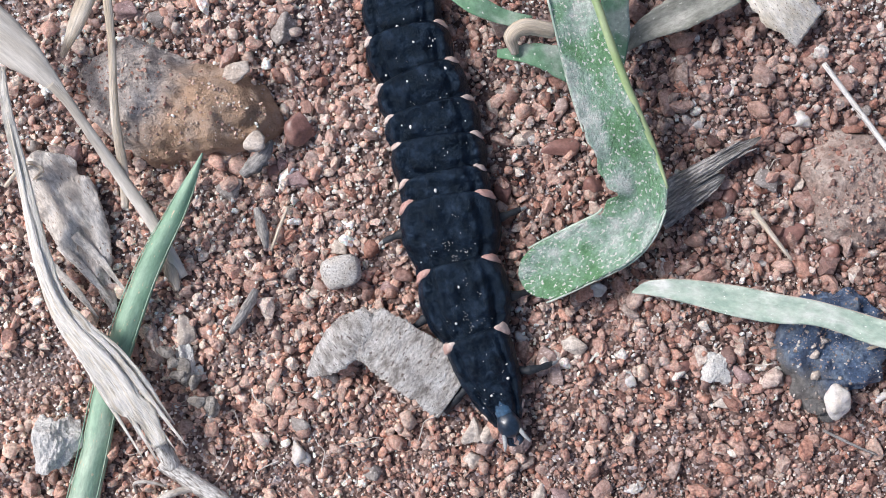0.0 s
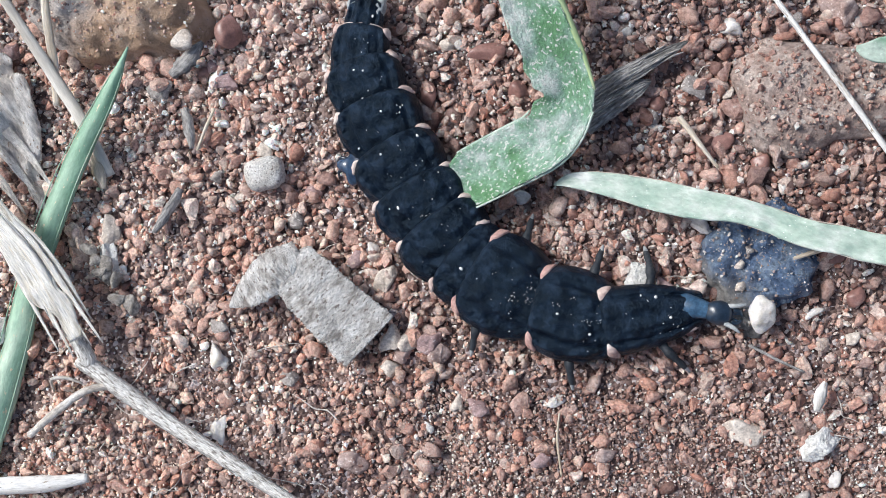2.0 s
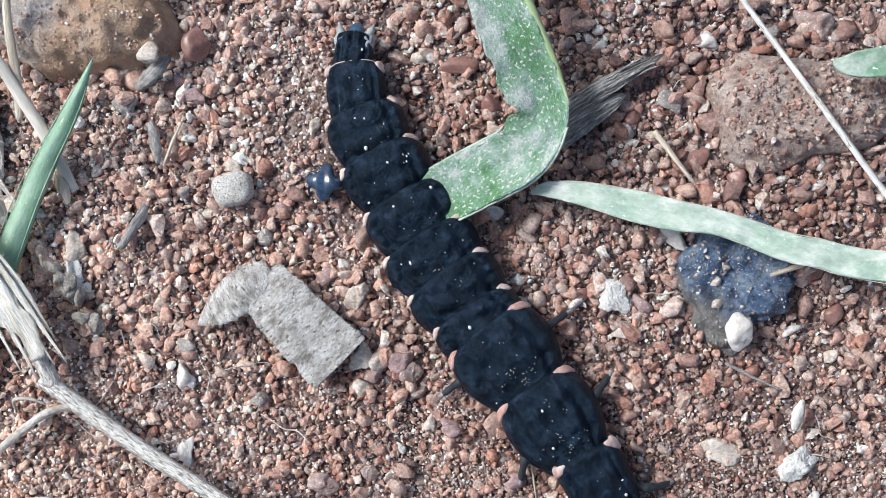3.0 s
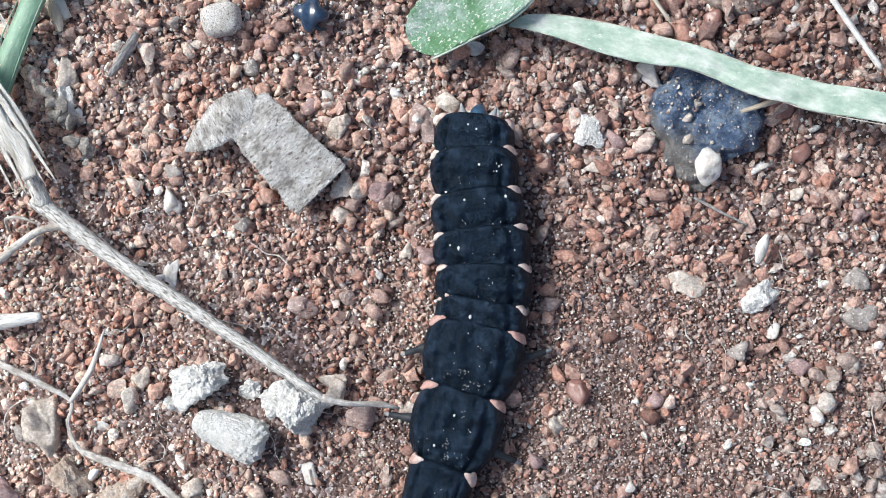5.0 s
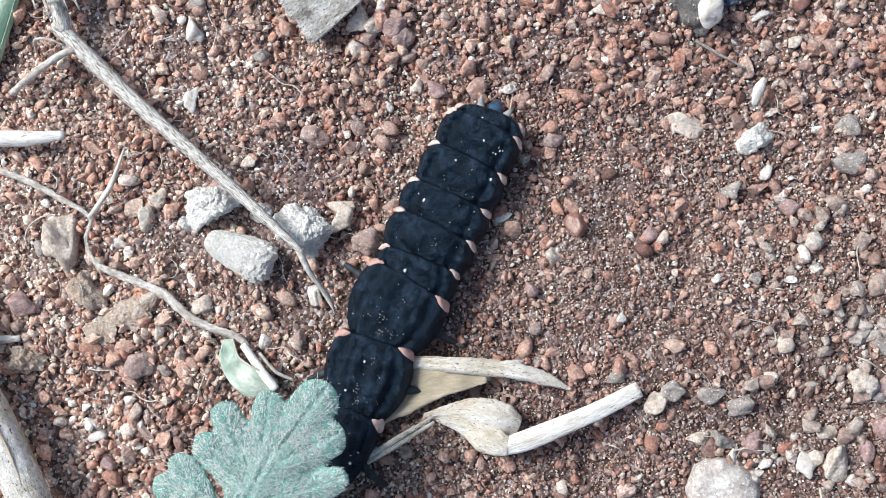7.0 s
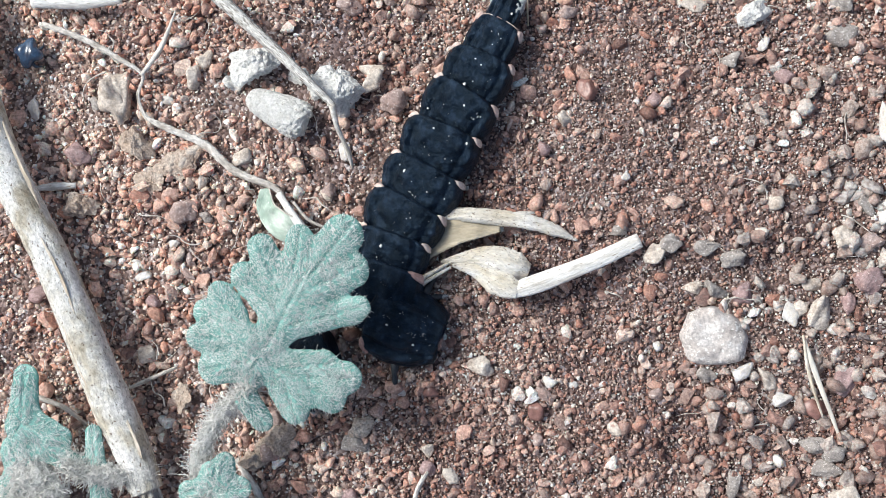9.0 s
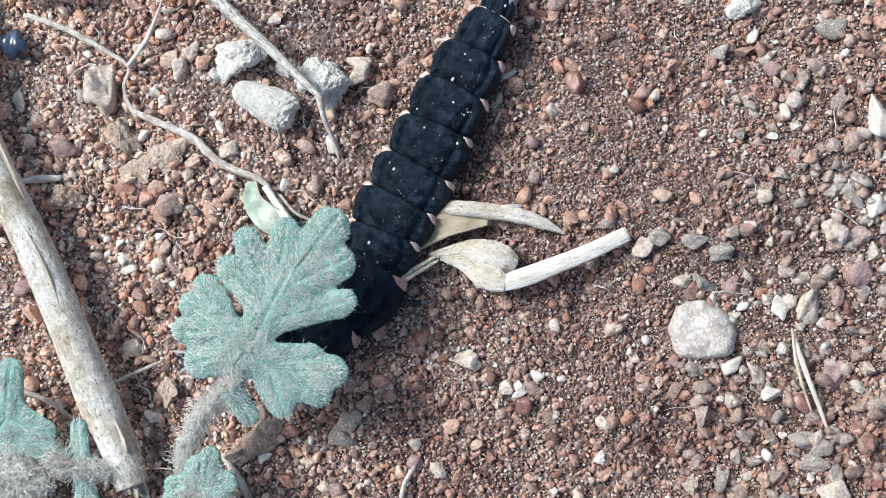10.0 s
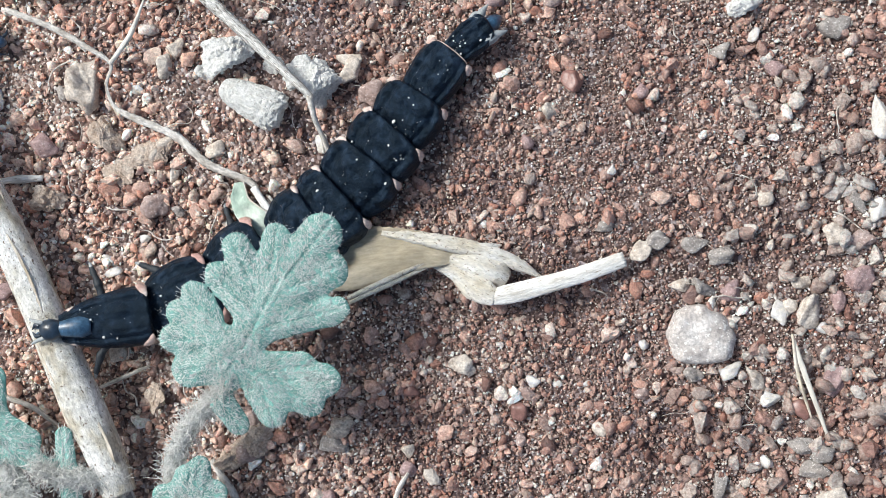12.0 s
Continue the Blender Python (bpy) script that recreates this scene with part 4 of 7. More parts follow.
PEBS += [
    (-14.92, 9.2, 1.04, 0.9, 0, "grey", 0),
    (-16.31, 9.67, 1.17, 0.9, 0, "pink", 0),
    (-11.65, 6.98, 1.35, 0.9, 20, "cream", 1.2),
    (-13.91, -3.36, 0.9, 1.58, 0, "cream", 0),
    (-19.3, -7.99, 2.48, 2.7, 0, "crust", 0),
    (-14.03, -4.73, 1.13, 1.8, 20, "crust", 0),
    (-12.05, 2.46, 1.35, 0.99, 0, "grey", 0),
    (0.68, -4.42, 0.99, 1.35, 0, "tan", 0),
    (4.02, -5.19, 0.59, 0.68, 0, "white", 0),
    (-2.25, -7.15, 1.13, 1.35, 0, "cream", 0),
    (-1.91, -8.05, 0.9, 0.9, 0, "tan", 0),
    (2.46, 2.54, 0.9, 0.9, 0, "red", 0),
]
PEBS += [
    (-0.79, 6.36, 1.35, 0.45, 0, "grey", 0),
    (-0.34, 4.34, 0.81, 0.68, 0, "cream", 0),
    (-9.97, 8.92, 1.13, 1.35, 0, "grey", 0),
    (-18.55, 3.97, 1.04, 0.9, 0, "pink", 0),
    (-20.19, 4.21, 0.9, 0.9, 0, "grey", 0),
    (-15.67, -20.55, 1.5, 1.25, 8, "pink", 0),
    (-10.99, -26.93, 1, 0.85, 8, "pink", 0),
    (-16.54, -27.18, 1.15, 1, 8, "pink", 0),
    (-10.97, -29.31, 1.1, 0.9, 8, "cream", 0),
    (-8.23, -5.14, 0.88, 0.66, 4, "grey", 0),
    (15.81, -13.37, 0.97, 0.75, 4, "pink", 0),
    (13.45, -12.9, 0.88, 0.88, 4, "grey", 0),
]
PEBS += [
    (17.87, -9.79, 1.32, 0.97, 4, "grey", 0),
    (20.79, -18.49, 1.0, 1.3, 8, "white", 0),
    (10.59, -2.42, 0.66, 0.66, 4, "grey", 0),
]
# every stone lies in the gravel; a few lie on the slate chip
for n, (x, y, w, h, turn, kind, lift) in enumerate(PEBS):
    pebble(x, y, w, h, turn, kind, 40 + n, lift)
def lump(x, y, w, h, turn, seed, tall=0.7, label="crumbly pale grey limestone lump on soil"):
    """A crumbly lump: a worn stone whose skin is a crust of round grains and pits."""
    rest = tall * min(w, h) / 2
    v, f = stone_verts(seed, w / 2, h / 2, rest, 5 if max(w, h) > 2.4 else 4, planes=10, bulk=0.3, grit=0.05)
    grains = np.array([noise.voronoi(Vector(q) * 3.4)[0][0] for q in v])
    fine = np.array([noise.voronoi(Vector(q) * 8.5)[0][0] for q in v])
    out = v / (np.linalg.norm(v, axis=1, keepdims=True) + 1e-9)
    v = v + out * (0.24 * (0.5 - grains) + 0.12 * (0.5 - fine))[:, None]
    ob = mesh_ob("limestone_lump", spin(v, turn), f, STONE["crust"], smooth=False)
    ob.location = (x * MM, y * MM, (float(ground_z(x, y)) + rest * 0.75) * MM)
    return tagged(ob, label, "pebble", "limestone lumps")


def limestone_block():
    """A longish pale block, split lengthwise, with a rough broken end."""
    v, f = BALL[5]
    v = np.sign(v) * np.abs(v) ** 0.55
    v /= np.abs(v).max(0)
    taper = 1 + 0.28 * v[:, :1]
    v = v * (1.5, 0.8, 0.55) * np.hstack([np.ones_like(taper), taper, taper])
    v[:, 2] += 0.22 * np.cos(v[:, 1] * 2.4) - 0.1 * np.abs(v[:, 1])
    rough = np.clip(v[:, 0] * 0.5 + 0.35, 0.12, 1)
    grains = np.array([noise.voronoi(Vector(q) * 4.5)[0][0] for q in v])
    v = v + (v / np.linalg.norm(v, axis=1, keepdims=True)) * (0.2 * (0.5 - grains) * rough + 0.05 * lumpy(v, 41, 0.3))[:, None]
    ob = mesh_ob("limestone_lump", spin(v, -18), f, STONE["crust"], smooth=False)
    ob.location = (-6.25 * MM, -17.4 * MM, (float(ground_z(-6.25, -17.4)) + 0.45) * MM)
    tagged(ob, "long pale split limestone block on soil", "pebble", "limestone lumps")


for n, (x, y, w, h) in enumerate([
    (-4.29, -32.18, 2.00, 1.70),
    (-5.20, -33.03, 1.80, 1.30),
    (-0.75, -31.13, 1.60, 1.20),
    (-9.08, -30.97, 1.50, 1.20),
    (-12.9, -19.6, 2.0, 1.6),
    (-15.2, -22.9, 1.7, 1.5),
    (-10.83, -20.43, 2.3, 1.9),
    (-12.00, -21.28, 1.7, 1.3),
]):
    clod = lump(x, y, w, h, 30 * n, 420 + n, 0.75 if n < 6 else 0.28, "crumbly orange brown clod of earth")
    clod.name, clod.data.materials[0] = "earth_clod", M_CLOD
    tagged(clod, category="earth clod", group="earth clods")
lump(-7.54, -15.26, 2.7, 2.2, 18, 401)
lump(-3.49, -16.17, 2.7, 2.5, 8, 402)
lump(-4.6, -15.75, 1.5, 1.5, 40, 403)
lump(-8.54, -16.42, 1.1, 0.8, 8, 404)
lump(-5.6, -15.6, 1.1, 1.0, 70, 405)
limestone_block()
pebble(-14.39, -17.84, 1.94, 2.43, 4, "cream", 400, 0.0, 0.8)


# ---------- dry plant remains ----------
def bark_flake():
    base = (-5.56, -6.1, 0)
    b = np.array(base)
    t = thing("bark_flake", "curved grey flake of bark lying on gravel", "bark", at=base)
    blade("flake", np.array([(-6.45, -4.3, 1.0), (-5.6, -5.15, 1.18), (-4.4, -6.35, 1.14), (-3.06, -7.63, 0.85)]) - b, [1.0, 1.2, 1.3, 1.38, 1.46, 1.5], M_BARK, t, n=80, across=44, thick=0.24, cup=-0.1, ragged=0.035, ribs=0.01, rib_count=7, crumple=0.15, seed=5, bites=[(0.02, 0, 0.35, 0.06), (0.5, 0, 0.06, 0.05), (0.8, 1, 0.05, 0.03), (0.3, 1, 0.05, 0.04)])
    curl = blade("curled_edge", [(-0.25, 2.1, 1.16), (-1.2, 1.42, 1.24), (-1.9, 0.8, 1.06), (-2.6, 0.3, 0.8), (-3.23, -0.1, 0.45)], [0.45, 0.72, 0.8, 0.7, 0.45, 0.08], M_BARK, t, "thin curled bark edge", n=50, across=14, thick=0.12, cup=-0.25, tilt=[0, -6, -12, -16], ragged=0.07, crumple=0.12, seed=6)
    return t, curl


bark, bark_curl = bark_flake()


def straw(name, label, points, radii, material, category="straw", **kw):
    base = np.array(points[0], float)
    t = thing(name, label, category, at=tuple(base))
    tube("stem", np.array(points) - base, radii, material, t, **kw)
    return t


# long weathered straw with a frayed end
long_straw = straw("long_straw", "long weathered grey straw with a frayed husk end", [(-15.77, -5.92, 1.3), (-14.37, -8.53, 1), (-14.53, -8.64, 0.9), (-10.96, -10.82, 1.1), (-6.45, -13.21, 1.6), (-2.81, -15.24, 2), (-2.12, -15.62, 2)], [0.28, 0.3, 0.32, 0.31, 0.27, 0.22, 0.14, 0.08], M_GREYSTRAW, n=70, sides=16, flat=0.7, rough=0.07, seed=3)
tip_at = np.array((-2.28, -15.55, 2)) - np.array((-15.77, -5.92, 1.3))
tip_fibre = tube("tip_fibre", np.array([(-2.28, -15.55, 2), (-1.29, -15.73, 1.7), (-0.27, -15.73, 1.2), (0.57, -15.87, 0.8)]) - np.array((-2.28, -15.55, 2)), [0.17, 0.13, 0.1, 0.13, 0.04], M_ROOT, long_straw, n=20, sides=6, seed=4)
tip_fibre.location = [c * MM for c in tip_at]
rngf = np.random.default_rng(8)
blade("husk_sheath", np.array([(-20.51, 7.12, 2.7), (-20.31, 5.37, 2.65), (-18.64, -1.35, 2.5), (-17.7, -2.93, 2.45), (-16.44, -4.51, 2.35), (-15.43, -6.08, 2.1), (-14.54, -7.69, 1.7)]) - np.array((-15.77, -5.92, 1.3)), [0.12, 0.2, 0.32, 0.6, 0.8, 0.72, 0.3], M_BLEACH, long_straw, "torn bleached husk", n=70, across=18, thick=0.08, cup=-0.18, ragged=0.06, ribs=0.045, rib_count=9, crumple=0.2, seed=9, bites=[(0.8, 0, 0.4, 0.05), (0.9, 1, 0.5, 0.05), (0.5, 0, 0.15, 0.03)])
for k in range(10):
    s = (k - 4.5) / 4.5 + rngf.normal() * 0.12
    a0, a1, a2, a3 = np.array((-20.31, 5.37, 2.3)), np.array((-18.74, -1.35, 2.2)), np.array((-16.44, -4.51, 1.95)), np.array((-14.1, -8.4, 1.2))
    side = np.array([0.75, 0.4, 0.0])
    pts = [a0 + side * s * 0.1, a1 + side * s * 0.3, a2 + side * s * (0.6 + 0.2 * rngf.random()), a3 + side * s * (0.75 + 0.6 * rngf.random()) + (a3 - a2) * rngf.uniform(-0.6, -0.05)]
    for p in pts:
        p[2] += 0.2 + 0.1 * (1 - s * s) + 0.22 * rngf.random()
    blade("husk_strip", np.array(pts) - np.array((-15.77, -5.92, 1.3)), [w * rngf.uniform(0.5, 1.2) for w in (0.04, 0.13, 0.16, 0.16, 0.03)], M_BLEACH, long_straw, n=26, across=5, thick=0.06, ragged=0.12, fold=-0.3, seed=k)

sheath_straw = straw("dry_straw", "dry grey straw with a broad flat sheath", [(-18.4, 6.43, 3.2), (-17.84, 5.76, 2.9), (-17.32, 4.88, 2.5), (-16.16, 2.88, 1.6), (-15.09, 1.09, 1), (-14.02, -1.07, 0.3)], [0.2, 0.19, 0.19, 0.24, 0.25, 0.2], M_PALESTRAW, n=50, sides=14, flat=0.5, rough=0.04, seed=6)
blade("sheath", np.array([(-21.45, 9.26, 4.3), (-20.1, 8.11, 3.9), (-19.01, 7.16, 3.6), (-18.18, 6.28, 3.2), (-17.67, 5.63, 2.9)]) - np.array((-18.4, 6.43, 3.2)), [0.95, 0.9, 0.72, 0.42, 0.2, 0.12], M_PALESTRAW, sheath_straw, "broad flat leaf sheath", n=40, across=16, thick=0.1, cup=-0.35, ragged=0.02, ribs=0.02, rib_count=9, seed=6)
straw("dry_straw", "thin upright tan straw bent over the rock", [(-15.9, 9.84, 4.2), (-15.88, 7.82, 3.6), (-16.1, 5.35, 2.6), (-16.12, 3.21, 1.5), (-16.25, 1.71, 0.8)], [0.2, 0.16, 0.17, 0.2, 0.22, 0.16], M_STRAW, n=40, sides=10, flat=0.5, rough=0.06, seed=7)
straw("dry_straw", "thin tan straw beside the rock", [(-16.91, 10.08, 3), (-17.67, 8.89, 2.4), (-18.68, 7.74, 1.2)], [0.4, 0.35, 0.12], M_STRAW, n=24, sides=10, flat=0.45, rough=0.06, seed=9)


def husk():
    t = thing("dry_husk", "broad torn papery grey husk on the soil", "dry leaf", at=(-19.14, 0.53, 0))
    blade("sheet", [(-0.94, 3.17, 1.2), (0.25, 1.81, 1.3), (1.29, -0.22, 1), (2.32, -2.98, 0.3)], [0.5, 1.15, 1.35, 1.25, 1.0, 0.55, 0.1], M_HUSK, t, n=70, across=26, thick=0.1, cup=-0.3, ragged=0.02, ribs=0.01, rib_count=7, crumple=0.5, seed=2, bites=[(0.3, 0, 0.25, 0.04), (0.72, 1, 0.3, 0.05), (0.85, 0, 0.35, 0.04)])
    for k, (dx, dy) in enumerate(((0.3, 0.1), (-0.3, -0.3), (-0.9, -0.9))):
        blade("shred", np.array([(0.59, 0, 1), (1.71, -1.13, 0.9), (2.65, -2.39, 0.6)]) + (dx, dy, 0.1), [0.2, 0.17, 0.03], M_HUSK, t, n=14, across=5, thick=0.06, ragged=0.15, seed=20 + k)
    tube("curl", [(-1.87, 2.04, 1.2), (-0.78, 2.9, 1.9), (-0.02, 2.67, 2.1), (-0.52, 2.29, 1.7)], [0.1, 0.08, 0.05], M_STRAW, t, n=16, sides=6)


husk()
straw("root_bit", "curled pale rootlet under the straw", [(-16.84, -11.65, 0.6), (-15.69, -10.69, 0.9), (-14.53, -9.82, 1), (-13.66, -9.57, 0.9), (-13.16, -9.71, 0.7)], [0.15, 0.18, 0.16, 0.15, 0.08], M_ROOT, "rootlet", n=30, sides=8, rough=0.12, seed=11)
straw("root_bit", "thin curled rootlet beside the straw", [(-15.92, -9.83, 0.5), (-15.88, -9.37, 0.9), (-15.26, -9.27, 1), (-14.59, -9.47, 0.9)], [0.06, 0.07, 0.07, 0.05], M_ROOT, "rootlet", n=20, sides=6, rough=0.1, seed=12)
straw("twig_bit", "small dark grey twig bit on gravel", [(-11.01, 1.71, 0.4), (-10.75, 0.92, 0.5), (-10.63, 0.08, 0.4)], [0.12, 0.2, 0.18, 0.08], M_DARKWOOD, "twig", n=14, sides=8, rough=0.15, seed=13)
straw("twig_bit", "thin tan sliver on gravel", [(-9.75, 1.72, 0.4), (-10.05, 0.94, 0.45), (-10.43, -0, 0.35)], [0.05, 0.09, 0.06], M_STRAW, "twig", n=14, sides=6, rough=0.1, seed=14)
straw("twig_bit", "small grey twig bit half buried in grit", [(-11.04, -1.55, 0.4), (-11.5, -2.43, 0.5), (-12.08, -3.33, 0.4)], [0.16, 0.25, 0.22, 0.12], M_DARKWOOD, "twig", n=14, sides=8, rough=0.2, seed=15)
straw("twig_bit", "grey splinter beside the rock", [(-10.32, 4.4, 0.6), (-10.9, 3.65, 0.7), (-11.59, 3.05, 0.5)], [0.08, 0.28, 0.3, 0.15], M_DARKWOOD, "twig", n=14, sides=8, rough=0.2, flat=0.6, seed=16)
straw("twig_bit", "pale straw crumb beside the grass blade", [(-14.83, 0.01, 0.4), (-14.39, -0.9, 0.5), (-14.23, -1.61, 0.4)], [0.15, 0.3, 0.12], M_STRAW, "twig", n=14, sides=8, rough=0.2, flat=0.5, seed=17)
for k, (pts, lab, widths) in enumerate([([(8.9, 4.4, 0.8), (7.12, 3.42, 1.0), (5.2, 2.2, 0.8)], "long rough grey splinter of weathered wood", [0.04, 0.22, 0.3, 0.36, 0.4, 0.42]), ([(7.6, 2.95, 0.7), (6.7, 2.45, 0.9), (5.0, 1.2, 0.7)], "broad fibrous dark splinter of weathered wood", [0.05, 0.3, 0.42, 0.46, 0.44])]):
    splinter = thing("wood_splinter", lab, "wood", at=pts[0])
    blade("stem", np.array(pts) - np.array(pts[0]), widths, M_DARKWOOD, splinter, n=70, across=24, thick=0.4, cup=-0.25, ragged=0.05, ribs=0.05, rib_count=6, crumple=0.22, seed=30 + k)
    rngs = np.random.default_rng(33 + k)
    for _ in range(7):
        u = rngs.uniform(0.15, 0.9)
        mid = np.array(pts[0]) * (1 - u) + np.array(pts[2]) * u + (rngs.normal() * 0.16, rngs.normal() * 0.2, 0.16) - np.array(pts[0])
        run = (np.array(pts[0]) - np.array(pts[2])) * rngs.uniform(0.1, 0.22)
        tube("fibre", [mid - run, mid + (0, 0, 0.05), mid + run + rngs.normal(size=3) * 0.06], [0.02, 0.045, 0.015], M_DARKWOOD, splinter, n=12, sides=5, rough=0.2, seed=k)
straw("thin_straw", "thin pale straw lying across the flat rock", [(11.06, 7.12, 1.9), (13.03, 4.57, 1.6), (14.89, 2.09, 1.5), (16.52, -0.07, 1.2), (18.06, -1.93, 0.8)], [0.1, 0.11, 0.12, 0.12, 0.12], M_STRIP, n=50, sides=8, rough=0.05, seed=18)
straw("thin_straw", "short thin straw on gravel", [(8.67, 1.57, 0.55), (9.51, 0.46, 0.6), (10.19, -0.37, 0.45)], [0.14, 0.1, 0.07], M_STRAW, n=20, sides=7, rough=0.1, seed=19)
straw("thin_straw", "thin straw resting on the slate chip", [(12.96, -3.79, 1.1), (13.98, -3.41, 1.05), (15.13, -2.89, 0.8)], [0.06, 0.11, 0.1], M_STRAW, n=16, sides=7, rough=0.1, seed=21)
straw("thin_straw", "split brownish straw half sunk in the gravel", [(18.1, -24.45, 0.55), (18.75, -25.8, 0.55), (19.5, -27.2, 0.5), (20.3, -28.7, 0.3)], [0.08, 0.13, 0.12, 0.1, 0.05], M_PALESTRAW, n=26, sides=10, flat=0.6, rough=0.08, seed=22)
straw("thin_straw", "thin brownish straw beside the split one", [(18.0, -24.2, 0.6), (18.5, -25.9, 0.5), (19.3, -27.6, 0.45)], [0.06, 0.09, 0.08, 0.05], M_STRAW, n=26, sides=8, rough=0.1, seed=122)
straw("thin_straw", "fine straw fibre on gravel", [(4.39, -9.91, 0.25), (4.34, -10.98, 0.25), (4.54, -12.35, 0.2)], [0.04, 0.05, 0.04], M_STRAW, n=16, sides=6, seed=23)
straw("thin_straw", "thin dark fibre beside the slate chip", [(11.45, -7.06, 0.35), (12.66, -7.65, 0.4), (13.54, -8.02, 0.3)], [0.06, 0.06, 0.04], M_DARKWOOD, n=14, sides=6, seed=24)
straw("wood_chip", "white split wood chip standing on gravel", [(14.28, -8.35, 0.5), (14.09, -8.86, 0.6), (13.98, -9.45, 0.5)], [0.08, 0.2, 0.22, 0.1], M_STRIP, "wood chip", n=12, sides=8, flat=0.5, rough=0.15, seed=25)
straw("wood_chip", "flat pale wood chip poking into the gravel", [(-18.46, -13.75, 1), (-15.99, -13.54, 0.9), (-14.21, -13.22, 0.8)], [0.38, 0.38, 0.2], M_STRIP, "wood chip", n=20, sides=10, flat=0.5, rough=0.06, seed=26)
straw("wood_chip", "small flat straw chip by the stalk", [(-17.64, -22.42, 0.4), (-16.52, -22.17, 0.45), (-15.5, -21.99, 0.4)], [0.1, 0.18, 0.12], M_STRIP, "wood chip", n=12, sides=8, flat=0.4, rough=0.1, seed=27)

# branching rootlet
root = straw("forked_rootlet", "thin crooked rootlet with a fork on the soil", [(-17.95, -14.77, 0.8), (-15.82, -15.25, 0.9), (-13.99, -15.95, 0.9), (-12.78, -16.55, 0.8), (-12.89, -17.5, 0.7), (-12.45, -18.36, 0.7), (-11.58, -18.77, 0.7), (-9.51, -19.37, 0.6), (-7.9, -20.39, 0.6), (-5.99, -20.92, 0.5), (-5.5, -21.29, 0.4)], [0.12, 0.14, 0.13, 0.08, 0.07, 0.09, 0.15, 0.18, 0.18, 0.16, 0.11], M_ROOT, "rootlet", n=150, sides=10, flat=0.6, rough=0.22, seed=28)
tube("fork", np.array([(-12.78, -16.55, 0.8), (-11.92, -15.17, 1), (-11.35, -13.53, 1.3)]) - np.array((-17.95, -14.77, 0.8)), [0.1, 0.13, 0.04], M_STALK, root, n=20, sides=7, rough=0.08, seed=29)
straw("pale_straw", "split pale straw stuck under the woolly leaf", [(-5.69, -21.14, 0.7), (-4.81, -22.06, 0.9), (-4.03, -22.8, 1)], [0.16, 0.2, 0.2], M_STRIP, n=16, sides=8, flat=0.5, rough=0.08, seed=31)
straw("pale_straw", "thin straw fibre under the woolly leaf", [(-5, -21.43, 0.5), (-4.22, -22.11, 0.6), (-3.42, -22.39, 0.5)], [0.07, 0.08, 0.06], M_ROOT, n=16, sides=6, rough=0.1, seed=32)
straw("rootlet", "thin brown rootlet near the stalk", [(-11.65, -30.98, 0.5), (-10.45, -30.26, 0.6), (-9.47, -29.65, 0.5)], [0.08, 0.1, 0.06], M_ROOT, "rootlet", n=16, sides=6, rough=0.1, seed=33)
straw("rootlet", "curved thin stem beside the stalk", [(-15.89, -31.96, 1), (-14.5, -32.29, 0.9), (-13.4, -32.95, 0.7)], [0.12, 0.13, 0.1], M_ROOT, "rootlet", n=16, sides=6, rough=0.1, seed=34)
straw("rootlet", "grey twig below the woolly leaf", [(-6.14, -33.43, 0.5), (-5.01, -34.68, 0.6), (-4.07, -36.15, 0.4)], [0.12, 0.18, 0.14], M_ROOT, "rootlet", n=16, sides=8, rough=0.12, seed=35)
straw("rootlet", "small crooked grey twig on gravel", [(2.72, -32.56, 0.4), (2.34, -33.51, 0.5), (2.26, -34.96, 0.4)], [0.08, 0.12, 0.1], M_ROOT, "rootlet", n=16, sides=8, rough=0.15, seed=36)
straw("rootlet", "pale strip of straw below the stalk", [(-15.14, -37.83, 0.5), (-11.26, -37.08, 0.6), (-7.78, -36.58, 0.5)], [0.3, 0.3, 0.25], M_STALK, "straw", n=16, sides=8, flat=0.5, rough=0.06, seed=37)

# thick bleached stalk
woody_stalk = straw("woody_stalk", "thick bleached woody stalk with a cut end", [(-22.21, -13.75, 1.7), (-18.75, -20.77, 1.9), (-15.35, -25.64, 2), (-12.57, -30.15, 2.1), (-10.33, -33.67, 2.2), (-9.53, -35.15, 2.2)], [0.85, 0.85, 0.83, 0.86, 0.9, 0.8, 0.74], M_WOODY, "stalk", n=80, sides=24, rough=0.03, seed=38)
stalk_root = np.array((-22.21, -13.75, 1.7))
for k, (at_y, turn_a) in enumerate(((0.2, 0.5), (0.42, 1.2), (0.6, 2.0), (0.8, 0.9), (0.72, 2.3))):
    line = spline([(-22.21, -13.75, 1.7), (-18.75, -20.77, 1.9), (-15.35, -25.64, 2), (-12.57, -30.15, 2.1), (-10.33, -33.67, 2.2), (-9.53, -35.15, 2.2)], 60) - stalk_root
    i0 = int(at_y * 50)
    strip = line[i0:i0 + 9:2] + np.array([math.cos(turn_a) * 0.86, math.cos(turn_a) * 0.35, math.sin(turn_a) * 0.86])
    blade("bark_strip", strip, [0.03, 0.12, 0.14, 0.02], M_STRAW, woody_stalk, "loose brownish bark strip", n=16, across=5, thick=0.05, ragged=0.1, seed=80 + k)
rngb = np.random.default_rng(83)
